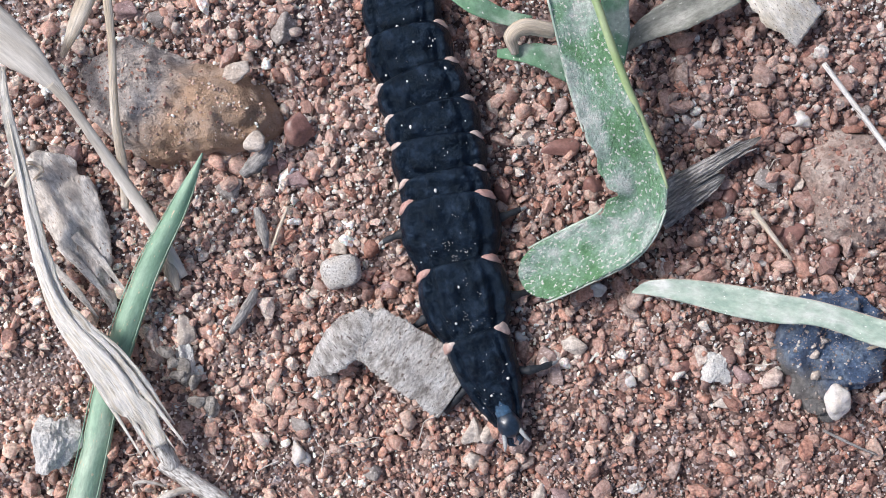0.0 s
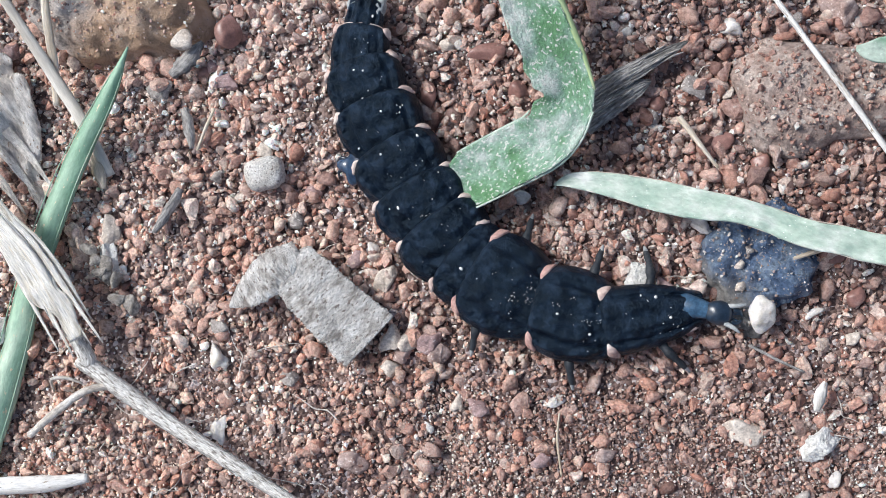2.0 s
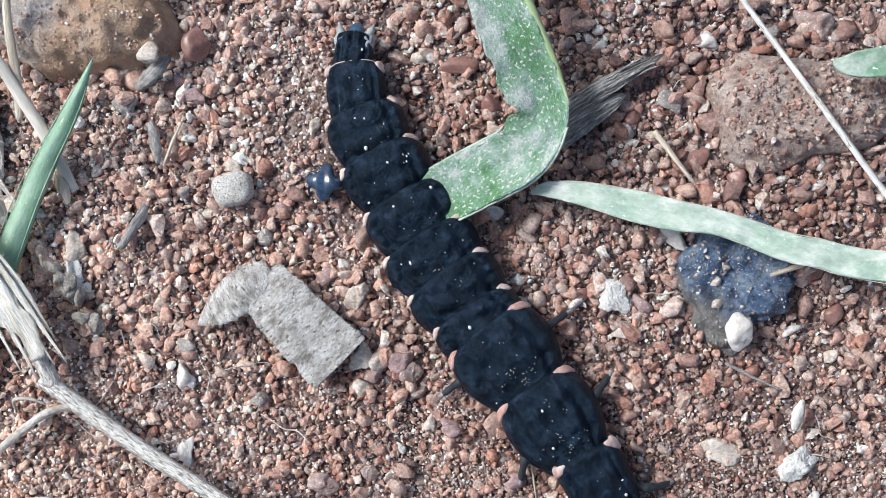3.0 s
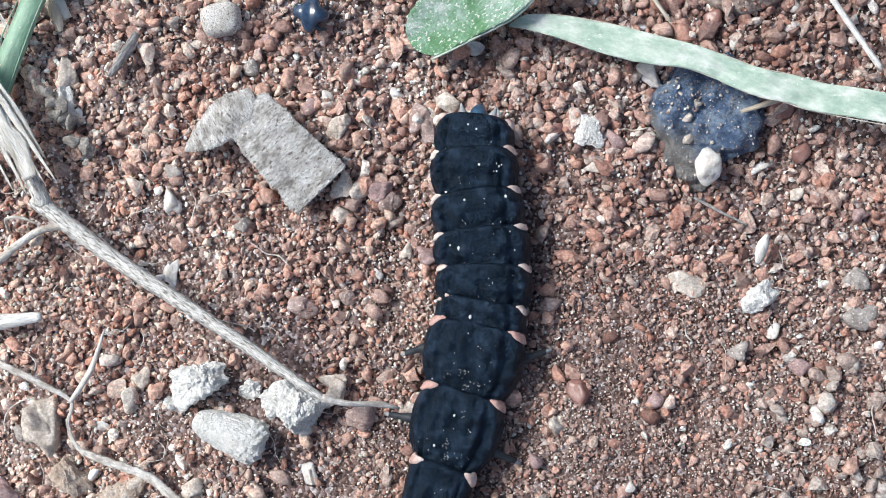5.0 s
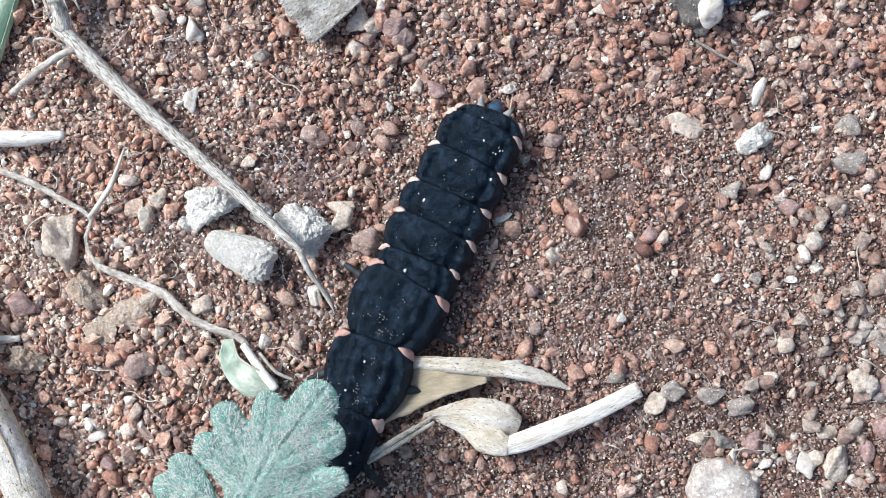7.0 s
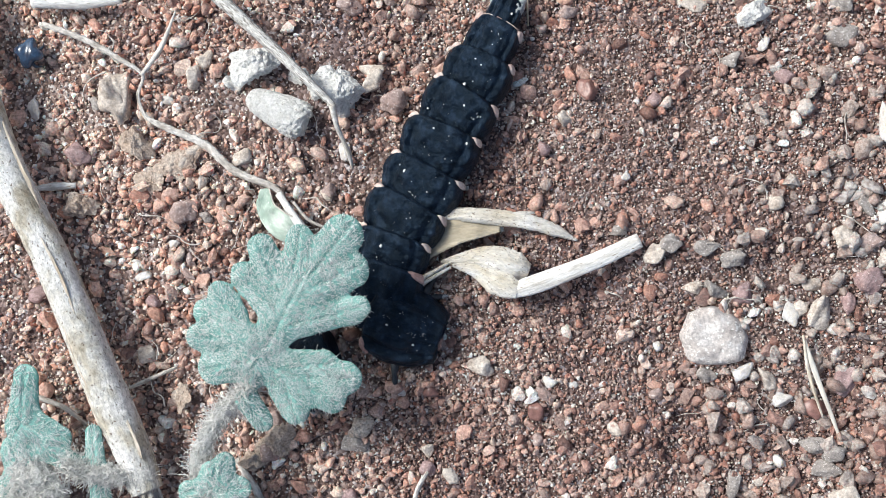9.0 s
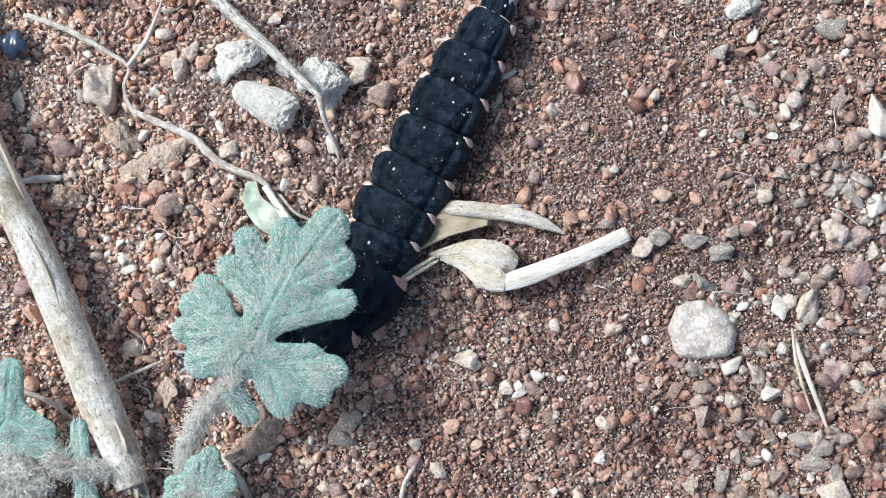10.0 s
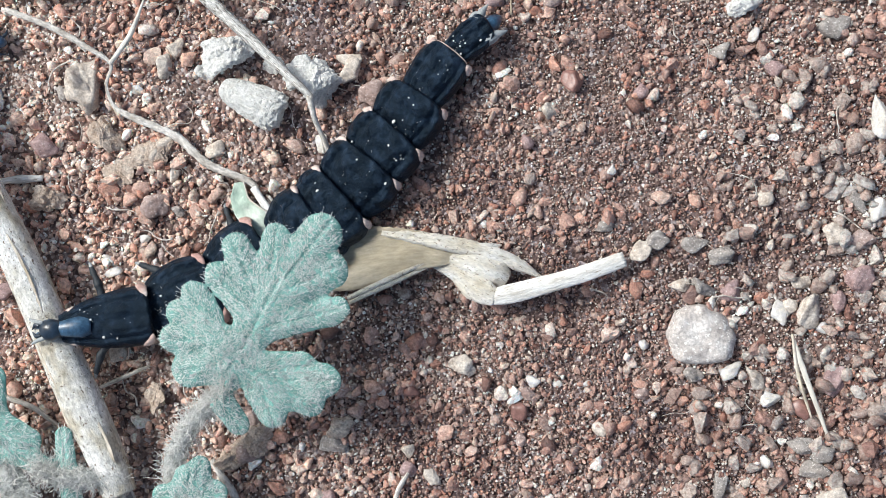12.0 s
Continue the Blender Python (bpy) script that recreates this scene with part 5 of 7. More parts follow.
for k in range(9):
    a = k * 0.7 + rngb.uniform(0, 0.3)
    side_v, up_v = np.array([0.88, -0.48, 0]) * math.cos(a) * 0.62, np.array([0, 0, 1.0]) * math.sin(a) * 0.62
    end = np.array((-9.56, -35.1, 2.2)) - stalk_root + side_v + up_v
    blade("splinter", [end + (-0.35, 0.6, 0.02), end, end + np.array((0.45, -0.82, -0.05)) * rngb.uniform(0.25, 0.8)], [0.16, 0.17, 0.03], M_WOODY if k % 3 else M_DARKWOOD, woody_stalk, "ragged splinter at the broken end", n=12, across=5, thick=0.08, ragged=0.12, seed=90 + k)
tube("pith", np.array([(-9.6, -35.05, 2.2), (-9.46, -35.29, 2.2)]) - stalk_root, [0.5, 0.42], M_DARKWOOD, woody_stalk, "dark pith at the cut end", n=4, sides=14)


def dry_leaf():
    base = (2.98, -24.22, 0)
    t = thing("papery_leaf", "curled papery straw-coloured dry leaf", "dry leaf", at=base)
    b = np.array(base)
    upper = blade("upper_blade", np.array([(-1.4, -24.25, 0.25), (0.69, -22.86, 0.5), (2.66, -21.96, 0.75), (4.51, -21.62, 0.7)]) - b, [1.0, 1.3, 1.22, 0.92, 0.64, 0.25], M_TANLEAF, t, "thin tan part of the leaf", n=50, across=16, thick=0.06, fold=0.15, ragged=0.03, ribs=0.02, crumple=0.16, seed=41)
    edge = blade("folded_edge", np.array([(0.73, -21.82, 0.8), (2.51, -21.48, 1), (4.5, -21.27, 1.05), (6.35, -21.23, 0.85), (7.93, -21.49, 0.4)]) - b, [0.15, 0.26, 0.3, 0.32, 0.3, 0.24, 0.05], M_PAPER, upper, "white folded leaf edge", n=60, across=10, thick=0.07, cup=-0.3, ragged=0.1, ribs=0.03, crumple=0.12, seed=44)
    blade("shred", np.array([(4.71, -21.09, 0.9), (5.31, -20.87, 0.9), (5.84, -20.69, 0.7)]) - b, [0.12, 0.12, 0.04], M_PAPER, upper, n=12, across=5, thick=0.05, seed=47)
    blade("curled_blade", np.array([(2.07, -23.62, 0.50), (3.15, -23.27, 0.75), (4.33, -23.07, 1.05), (5.35, -23.18, 1.15), (6.01, -23.32, 0.85)]) - b, [0.07, 0.3, 0.58, 0.74, 0.75, 0.5], M_PAPER, t, n=60, across=20, thick=0.06, cup=-0.42, ragged=0.03, ribs=0.015, rib_count=6, crumple=0.1, seed=42)
    blade("folded_flap", np.array([(2.58, -23.67, 0.70), (3.88, -23.66, 1.00), (4.91, -23.92, 1.25), (5.78, -24.05, 1.30)]) - b, [0.06, 0.25, 0.5, 0.62, 0.55, 0.4], M_PAPER, t, "white folded leaf flap", n=50, across=16, thick=0.07, cup=-0.2, fold=-0.1, ragged=0.03, ribs=0.012, rib_count=5, crumple=0.1, seed=45)
    for k, (x0, y0) in enumerate(((0, 0), (6, 8))):
        tube("fibre", np.array([(-0.41, -26.24, 0.4), (1.08, -24.86, 0.9), (2.47, -23.58, 0.8)]) + (x0 * 0.02, -y0 * 0.02, 0) - b, [0.1, 0.14, 0.07], M_PAPER, t, n=16, sides=7, rough=0.1, seed=46 + k)
    blade("stem_strip", np.array([(5.24, -24.29, 1.20), (6.30, -23.70, 1.32), (7.53, -22.89, 1.30), (8.95, -21.91, 1.20), (10.42, -20.77, 0.90)]) - b, [0.28, 0.42, 0.42, 0.38, 0.36, 0.34], M_STRIP, t, "white flat leaf stem", n=50, across=14, thick=0.14, cup=-0.3, ragged=0.02, ribs=0.012, rib_count=5, seed=43)
    return t


papery_leaf = dry_leaf()
leaf_part = [c for c in papery_leaf.children if c.name.startswith("upper_blade")][0]


# ---------- living plants ----------
def bent_leaf():
    base = (3.08, 2.15, 0)
    b = np.array(base)
    t = thing("bent_green_leaf", "thick dusty green leaf bent at an elbow", "leaf", at=base)
    line = np.array([(0.9, 10.63, 4.4), (1.46, 9.12, 4.2), (2.19, 6.8, 3.7), (2.88, 4.95, 3.3), (3.52, 3.5, 2.9), (4.04, 2.07, 2.5), (3.39, 0.7, 2.1), (1.84, -0.17, 1.7), (0.48, -0.86, 1.3), (-0.38, -1.29, 1)]) - b
    wide = [0.76, 0.78, 0.86, 0.96, 1.03, 1.08, 1.1, 1.1, 1.1, 1.12, 1.14, 1.14, 1.14, 1.1, 1.02]
    blade("blade", line, wide, M_DUSTY, t, blunt=0.15, n=130, across=24, thick=0.3, fold=0.1, cup=0.12, ragged=0.022, crumple=0.16, seed=51, bites=[(0.535, 1, 0.3, 0.035), (0.4, 1, 0.12, 0.03), (0.66, 1, 0.1, 0.03), (0.33, 1, 0.08, 0.012), (0.47, 1, 0.08, 0.014)])
    outer, inner = edge_line(line, wide, -1) + (0, 0, 0.12), edge_line(line, wide, 1) + (0, 0, 0.12)
    tube("margin", outer[:36:4], [0.1, 0.15, 0.16, 0.14, 0.05], M_MARGIN, t, "thick yellow-green leaf margin", n=40, sides=8, rough=0.05, seed=52)
    tube("margin", outer[34:56:3], [0.05, 0.06, 0.05, 0.04], M_BLADE, t, "pale thin leaf margin", n=40, sides=6, rough=0.06, seed=54)
    tube("margin", inner[:24:4], [0.05, 0.05, 0.05, 0.04], M_BLADE, t, "pale thin leaf margin", n=40, sides=6, rough=0.06, seed=53)
    tube("margin", inner[38:55:3], [0.04, 0.05, 0.05, 0.04], M_BLADE, t, "pale thin leaf margin", n=40, sides=6, rough=0.06, seed=55)
    return t


green_leaf = bent_leaf()


def low_leaves():
    base = (1.35, 8.63, 0)
    b = np.array(base)
    t = thing("green_weed", "low green weed with grey and yellowed leaves", "weed", at=base)
    blade("leaf", np.array([(3.12, 10.5, 1.8), (3.29, 8.36, 1.6), (3.45, 6.89, 1.2)]) - b, [0.55, 0.5, 0.1], M_GREEN, t, n=30, across=10, thick=0.12, fold=0.2, seed=53)
    blade("leaf", np.array([(7.81, 10.1, 1.3), (5.86, 9.24, 1.4), (4.37, 8.52, 1.2), (3.64, 7.82, 0.8)]) - b, [0.6, 0.7, 0.45, 0.1], M_GREYLEAF, t, "withered grey leaf", n=36, across=12, thick=0.1, fold=0.2, ragged=0.05, seed=54)
    blade("leaf", np.array([(-1.33, 7.67, 1.4), (0.21, 7.57, 1.6), (1.53, 7.13, 1.2)]) - b, [0.15, 0.45, 0.6], M_GREEN, t, n=24, across=10, thick=0.12, fold=0.2, ragged=0.05, seed=55)
    blade("leaf", np.array([(-3.08, 9.96, 1.6), (-2.19, 9.52, 1.8), (-1.1, 9.08, 1.5), (-0.01, 8.87, 1.4)]) - b, [0.2, 0.4, 0.3, 0.25], M_GREEN, t, n=24, across=10, thick=0.12, fold=0.2, seed=56)
    tube("stem", np.array([(0.86, 8.47, 1.8), (-0.23, 8.57, 2.2), (-0.77, 8.22, 2.1), (-0.62, 7.63, 1.7)]) - b, [0.3, 0.33, 0.3, 0.15], M_STRAW, t, "curled yellowed stem", n=24, sides=10, rough=0.06)


low_leaves()


def grass(name, label, points, widths, material, seed, fold=0.1, cup=0.0):
    base = np.array(points[0], float)
    t = thing(name, label, "grass", at=tuple(base))
    blade("blade", np.array(points) - base, widths, material, t, n=70, across=14, thick=0.1 + abs(cup) * 0.4, fold=fold, cup=cup, ragged=0.02, crumple=0.1, seed=seed)
    for rim_side in (-1, 1):
        tube("margin", edge_line(np.array(points) - base, widths, rim_side, 70)[4::6] - (0, 0, 0.12 if cup else 0.03), [0.02, 0.026, 0.026], M_PALESTRAW if material is M_BLADE else material, t, "thin rounded margin", n=60, sides=5, rough=0.1, seed=seed)
    return t


pale_grass = grass("grass_blade", "pale green grass blade lying over the slate chip", [(22.38, -4.81, 3), (18.6, -3.75, 2.65), (15.69, -3.34, 2.3), (14.71, -3.08, 2.25), (13.72, -2.93, 2.2), (12.73, -2.62, 2.1), (11.73, -2.23, 2.0), (10.72, -1.95, 1.95), (9.7, -1.81, 1.9), (8.67, -1.6, 1.8), (7.63, -1.37, 1.7), (6.58, -1.11, 1.6), (5.52, -0.91, 1.5), (4.67, -0.85, 1.4), (4.02, -1.01, 1.25)], [0.55, 0.54, 0.54, 0.53, 0.52, 0.51, 0.49, 0.44, 0.46, 0.53, 0.57, 0.58, 0.52, 0.44, 0.36, 0.26, 0.03], M_BLADE, 61)
grass("grass_blade", "upright green grass blade beside dry straw", [(-12.71, 3.79, 2.4), (-13.84, 1.65, 2), (-15.35, -1.03, 1.5), (-16.83, -4.91, 1.1), (-17.97, -9.51, 0.9), (-19.06, -13.6, 0.9)], [0.03, 0.32, 0.45, 0.52, 0.56, 0.6, 0.6], M_GRASS, 62, -0.05, -0.55)
grass("grass_blade", "blue green leaf tip over the flat rock", [(14.9, 3.89, 2.2), (15.71, 3.81, 2.3), (17.69, 4.15, 2.2), (20.89, 5.27, 1.8)], [0.1, 0.45, 0.6, 0.6], M_GREEN, 63, 0.2)
blade_chip = thing("dry_chip", "torn tan scrap of dry leaf", "dry leaf", at=(10.45, 9.43, 0))
blade("scrap", [(-1.65, 1.12, 1.2), (-0.7, 0, 1.3), (0.35, -0.81, 0.9)], [0.9, 1.0, 0.8], M_PAPER, blade_chip, n=24, across=12, thick=0.1, ragged=0.1, ribs=0.04, seed=64)
green_bit = thing("green_scrap", "small withered pale green leaf scrap", "leaf", at=(-5.53, -22.27, 0))
blade("scrap", [(-0.87, 1.25, 0.5), (-0.55, 0.28, 0.8), (0.32, -0.34, 0.85), (1.37, -0.51, 0.5)], [0.2, 0.4, 0.55, 0.58, 0.3], M_BLADE, green_bit, n=30, across=14, thick=0.1, cup=0.08, ragged=0.05, crumple=0.2, seed=65)
tube("margin", edge_line([(-0.83, 1.27, 0.65), (-0.49, 0.31, 1), (0.38, -0.3, 1.05), (1.41, -0.48, 0.65)], [0.2, 0.4, 0.55, 0.58, 0.3], -1)[::5], [0.03, 0.04, 0.03], M_PALESTRAW, green_bit, "dry pale margin", n=30, sides=6, rough=0.1)


def capsule_field(caps, x, y, blend=10.0):
    """Signed distance in mm to a union of tapered lobes (two ends in plan, two radii), and the lobe that lies nearest."""
    each = []
    for ax, ay, bx, by, r0, r1 in caps:
        vx, vy = bx - ax, by - ay
        h = np.clip(((x - ax) * vx + (y - ay) * vy) / (vx * vx + vy * vy), 0, 1)
        each.append(np.hypot(x - ax - vx * h, y - ay - vy * h) - (r0 + (r1 - r0) * h))
    each = np.array(each)
    return -np.log(np.sum(np.exp(-blend * np.clip(each, -3, 3)), 0)) / blend, np.argmin(each, 0)


def hair_mesh(roots, dirs, length, thick, rng, curl=0.35, rise=1.0):
    """Thin tapering hairs: three-sided, bent once or twice."""
    n = len(roots)
    ln = length * rng.uniform(0.6, 1.3, n)[:, None]
    bend = rng.normal(size=(n, 3)) * (curl, curl, curl * rise)
    mid = roots + dirs * ln * 0.5 + bend * ln * 0.3
    end = roots + dirs * ln * 0.85 + bend * ln * 0.12
    side = np.cross(dirs, rng.normal(size=(n, 3)))
    side /= np.linalg.norm(side, axis=1, keepdims=True) + 1e-9
    other = np.cross(dirs, side)
    rings = []
    for p, r in ((roots, thick), (mid, thick * 0.8)):
        for a in (0, 2.094, 4.189):
            rings.append(p + side * r * math.cos(a) + other * r * math.sin(a))
    verts = np.stack([*rings, end], 1).reshape(-1, 3)
    tri = np.array([(0, 1, 4), (0, 4, 3), (1, 2, 5), (1, 5, 4), (2, 0, 3), (2, 3, 5), (3, 4, 6), (4, 5, 6), (5, 3, 6)])
    return verts, (tri[None] + (np.arange(n) * 7)[:, None, None]).reshape(-1, 3)


def leaf_blade(caps, plane, seed, hair, per_mm2, parent, hair_material, matted=(), step=0.06, puff=0.2):
    """One leaf blade cut into rounded lobes, puffed between its sunken veins. plane: height at a place and its slopes; matted: a place and a radius where the wool lies thick."""
    rng = np.random.default_rng(seed)
    c = np.array(caps, float)
    z0, px, py, gx, gy = plane
    xs = np.arange(min(c[:, 0].min(), c[:, 2].min()) - 1.3, max(c[:, 0].max(), c[:, 2].max()) + 1.3, step)
    ys = np.arange(min(c[:, 1].min(), c[:, 3].min()) - 1.3, max(c[:, 1].max(), c[:, 3].max()) + 1.3, step)

    def field(x, y):
        d, near = capsule_field(caps, x, y)
        return d + 0.05 * value_noise(x / 0.35, y / 0.35, seed), near

    def slope(x, y, e=0.02):
        g = np.stack([field(x + e, y)[0] - field(x - e, y)[0], field(x, y + e)[0] - field(x, y - e)[0]], -1)
        return g / (np.linalg.norm(g, axis=-1, keepdims=True) + 1e-9)

    def vein(x, y, near):
        a, b = c[near, :2], c[near, 2:4]
        u = (b - a) / (np.linalg.norm(b - a, axis=-1, keepdims=True) + 1e-9)
        return np.abs((x - a[..., 0]) * u[..., 1] - (y - a[..., 1]) * u[..., 0])

    def height(x, y):
        d, near = field(x, y)
        inside = np.clip(-d, 0, None)
        return z0 + (x - px) * gx + (y - py) * gy + puff * (1 - np.exp(-inside / 0.32)) - 0.07 * np.exp(-(vein(x, y, near) / 0.09) ** 2) * np.clip(inside * 3, 0, 1) + 0.22 * value_noise(x / 1.3, y / 1.3, seed + 1) + 0.07 * value_noise(x / 0.4, y / 0.4, seed + 2)

    mx, my = np.meshgrid((xs[:-1] + xs[1:]) / 2, (ys[:-1] + ys[1:]) / 2, indexing="ij")
    keep = field(mx, my)[0] < 0
    n, m = len(xs), len(ys)
    ci, cj = np.nonzero(keep)
    quads = np.stack([ci * m + cj, (ci + 1) * m + cj, (ci + 1) * m + cj + 1, ci * m + cj + 1], 1)
    used, flat = np.unique(quads, return_inverse=True)
    quads = flat.reshape(-1, 4)
    x, y = xs[used // m].copy(), ys[used % m].copy()
    rim = np.bincount(quads.ravel(), minlength=len(used)) < 4
    for _ in range(2):
        d = field(x[rim], y[rim])[0]
        g = slope(x[rim], y[rim])
        x[rim], y[rim] = x[rim] - g[:, 0] * d, y[rim] - g[:, 1] * d
    top = np.stack([x, y, height(x, y)], -1)
    thick = 0.06 + 0.1 * (1 - np.exp(np.minimum(field(x, y)[0], 0) / 0.3))
    bottom = top - np.stack([0 * x, 0 * x, thick], -1)
    k = len(top)
    edges = {}
    for q in quads.tolist():
        for a, b in zip(q, q[1:] + q[:1]):
            edges[a, b] = 1
    faces = quads.tolist() + (quads[:, ::-1] + k).tolist() + [(a, a + k, b + k, b) for a, b in edges if (b, a) not in edges]
    ob = mesh_ob("blade", np.vstack([top, bottom]), faces, M_HAIRLEAF, parent)
    # the hairs lie along the lobes, fanning out, with a fringe past the rim
    cnt = int(keep.sum() * step * step * per_mm2)
    pick = rng.integers(0, len(ci), cnt)
    hx, hy = xs[ci[pick]] + rng.uniform(0, step, cnt), ys[cj[pick]] + rng.uniform(0, step, cnt)
    for mx0, my0, mr in matted:
        a, r = rng.uniform(0, 6.283, int(mr * mr * 420)), mr * np.sqrt(rng.random(int(mr * mr * 420)))
        hx, hy = np.r_[hx, mx0 + r * np.cos(a)], np.r_[hy, my0 + r * np.sin(a)]
    d, near = field(hx, hy)
    ok = d < -0.14 * rng.random(len(d))
    hx, hy, d, near = hx[ok], hy[ok], d[ok], near[ok]
    g = slope(hx, hy)
    run = c[near, 2:4] - c[near, :2]
    run /= np.linalg.norm(run, axis=1, keepdims=True) + 1e-9
    way = run + 0.6 * g + rng.normal(0, 0.55, run.shape)
    loose = np.zeros(len(hx), bool)
    for mx0, my0, mr in matted:
        loose |= np.hypot(hx - mx0, hy - my0) < mr
    way = np.where(loose[:, None], rng.normal(0, 1, run.shape), way)
    dirs = np.column_stack([way / (np.linalg.norm(way, axis=1, keepdims=True) + 1e-9), rng.uniform(-0.06, 0.05, len(hx))])
    dirs[:, 2] += dirs[:, 0] * gx + dirs[:, 1] * gy
    dirs /= np.linalg.norm(dirs, axis=1, keepdims=True)
    hv, hf = hair_mesh(np.stack([hx, hy, height(hx, hy) + rng.uniform(0.0, 0.05, len(hx))], -1), dirs, hair, 0.0115, rng, 1.7, 0.08)
    tagged(mesh_ob("hairs", hv, hf, hair_material, ob, "fine white hairs"), kind="stuff")
    return ob


def woolly_leaf(label, caps, base, plane, seed, hair=0.155, per_mm2=260, dry=False, stem=None, matted=()):
    bx, by = base[:2]
    t = thing("woolly_leaf", label, "leaf", at=base)
    z0, px, py, gx, gy = plane
    leaf_blade([(a - bx, b - by, e - bx, f - by, r + 0.03, q + 0.03) for a, b, e, f, r, q in caps], (z0 - base[2], px - bx, py - by, gx, gy), seed, hair, per_mm2, t, M_DRYHAIR if dry else M_HAIR, [(a - bx, b - by, r) for a, b, r in matted])
    if stem:
        pts = np.array(stem) - np.array(base, float)
        st = tube("stem", pts, [0.3, 0.42, 0.4, 0.28], M_WOOLMAT, t, "woolly grey-green stem", n=26, sides=10, rough=0.06, seed=seed)
        rng = np.random.default_rng(seed + 77)
        n = 2600
        p = spline(pts, 200)[rng.integers(0, 200, n)]
        dirs = rng.normal(size=(n, 3)) + (0, 0, 0.4)
        dirs /= np.linalg.norm(dirs, axis=1, keepdims=True)
        run = (pts[-1] - pts[0]) / np.linalg.norm(pts[-1] - pts[0])
        lie = run * rng.choice([-1, 1], n)[:, None] * 0.6 + rng.normal(size=(n, 3)) * 0.6 + dirs * 0.1
        lie /= np.linalg.norm(lie, axis=1, keepdims=True)
        hv, hf = hair_mesh(p + dirs * rng.uniform(0.3, 0.52, (n, 1)), lie, 0.34, 0.017, rng, 2.2)
        tagged(mesh_ob("wool", hv, hf, M_DRYHAIR, st, "matted pale wool"), kind="stuff")
    return t


woolly_leaf("grey-green woolly lobed leaf raised over the gravel", [
    (-4.07, -27.30, -3.08, -24.93, 0.66, 1.33),
    (-3.90, -25.05, -4.81, -23.44, 0.77, 0.55),
    (-4.08, -25.77, -5.42, -24.74, 0.78, 0.58),
    (-3.34, -24.62, -3.20, -22.88, 0.66, 0.57),
    (-2.54, -24.28, -1.37, -22.46, 0.88, 0.82),
    (-2.49, -24.85, -0.94, -23.88, 0.88, 0.75),
    (-3.41, -26.61, -0.77, -25.59, 0.61, 0.53),
    (-0.77, -25.59, -0.39, -25.34, 0.51, 0.42),
    (-4.39, -27.82, -6.26, -27.15, 0.78, 0.89),
    (-5.82, -26.50, -6.37, -25.69, 0.67, 0.58),
    (-6.17, -26.78, -7.04, -26.50, 0.61, 0.51),
    (-6.11, -27.49, -7.14, -27.64, 0.67, 0.58),
    (-5.30, -28.44, -6.43, -28.85, 0.78, 0.73),
    (-4.47, -28.31, -2.62, -28.74, 0.67, 1.06),
    (-3.02, -28.33, -1.73, -28.01, 0.67, 0.58),
    (-2.15, -28.67, -0.73, -28.45, 0.84, 0.69),
    (-2.10, -29.14, -1.24, -29.42, 0.73, 0.62),
    (-3.17, -29.31, -2.79, -30.15, 0.84, 0.62),
    (-4.87, -30.05, -4.19, -30.85, 0.51, 0.47),
    (-3.97, -27.05, -4.79, -28.84, 0.62, 0.67),
], (-6.27, -30.34, 0), (4.45, -4.0, -28.0, -0.02, 0.16), 70, stem=[(-6.7, -34.97, 2.6), (-7, -33.36, 3.1), (-6.36, -31.37, 3.6), (-5.46, -30.16, 3.8), (-4.8, -29.28, 4.1)], matted=[(-4.3, -27.7, 0.8), (-5.2, -29.1, 0.75), (-1.5, -24.0, 0.7), (-0.9, -28.7, 0.7)])
woolly_leaf("small young woolly leaf beside the larger one", [
    (-6.12, -34.52, -6.02, -33.70, 0.66, 0.76),
    (-5.82, -33.67, -5.65, -32.94, 0.57, 0.40),
    (-5.64, -34.24, -4.94, -34.02, 0.66, 0.52),
    (-5.90, -34.58, -5.25, -34.78, 0.66, 0.57),
    (-6.45, -34.37, -7.16, -34.49, 0.57, 0.43),
    (-6.50, -34.78, -7.17, -35.20, 0.66, 0.47),
    (-6.20, -34.80, -6.10, -35.70, 0.60, 0.50),
], (-7.48, -36, 0), (3.5, -6.1, -34.5, 0.0, 0.12), 90, stem=[(-7.05, -36.49, 2.2), (-6.67, -35.65, 2.8), (-6.41, -34.87, 3.3)], matted=[(-6.1, -34.3, 0.7)])
withered = woolly_leaf("withering grey woolly leaf beside the stalk", [
    (-15.66, -30.83, -15.60, -33.00, 0.58, 0.72),
    (-15.38, -32.97, -13.70, -33.27, 0.86, 0.53),
    (-14.28, -33.83, -12.56, -34.48, 0.58, 0.38),
    (-12.56, -34.48, -11.47, -34.56, 0.40, 0.38),
    (-11.79, -34.56, -12.13, -32.82, 0.44, 0.38),
    (-11.66, -34.75, -11.40, -36.05, 0.44, 0.48),
    (-11.40, -36.05, -11.60, -37.60, 0.48, 0.60),
    (-15.65, -34.26, -15.08, -35.31, 0.77, 0.86),
    (-15.08, -35.31, -16.62, -37.47, 0.86, 0.90),
], (-14.48, -35.93, 0), (2.75, -13.5, -34.5, 0.0, 0.02), 110, hair=0.24, per_mm2=170, stem=[(-9.6, -34.3, 2.3), (-11.0, -34.55, 2.75), (-12.2, -34.6, 2.75), (-13.2, -34.3, 2.7)], matted=[(-15.2, -34.6, 0.8), (-12.9, -34.3, 0.5)])
base = np.array((-14.48, -35.93, 0))
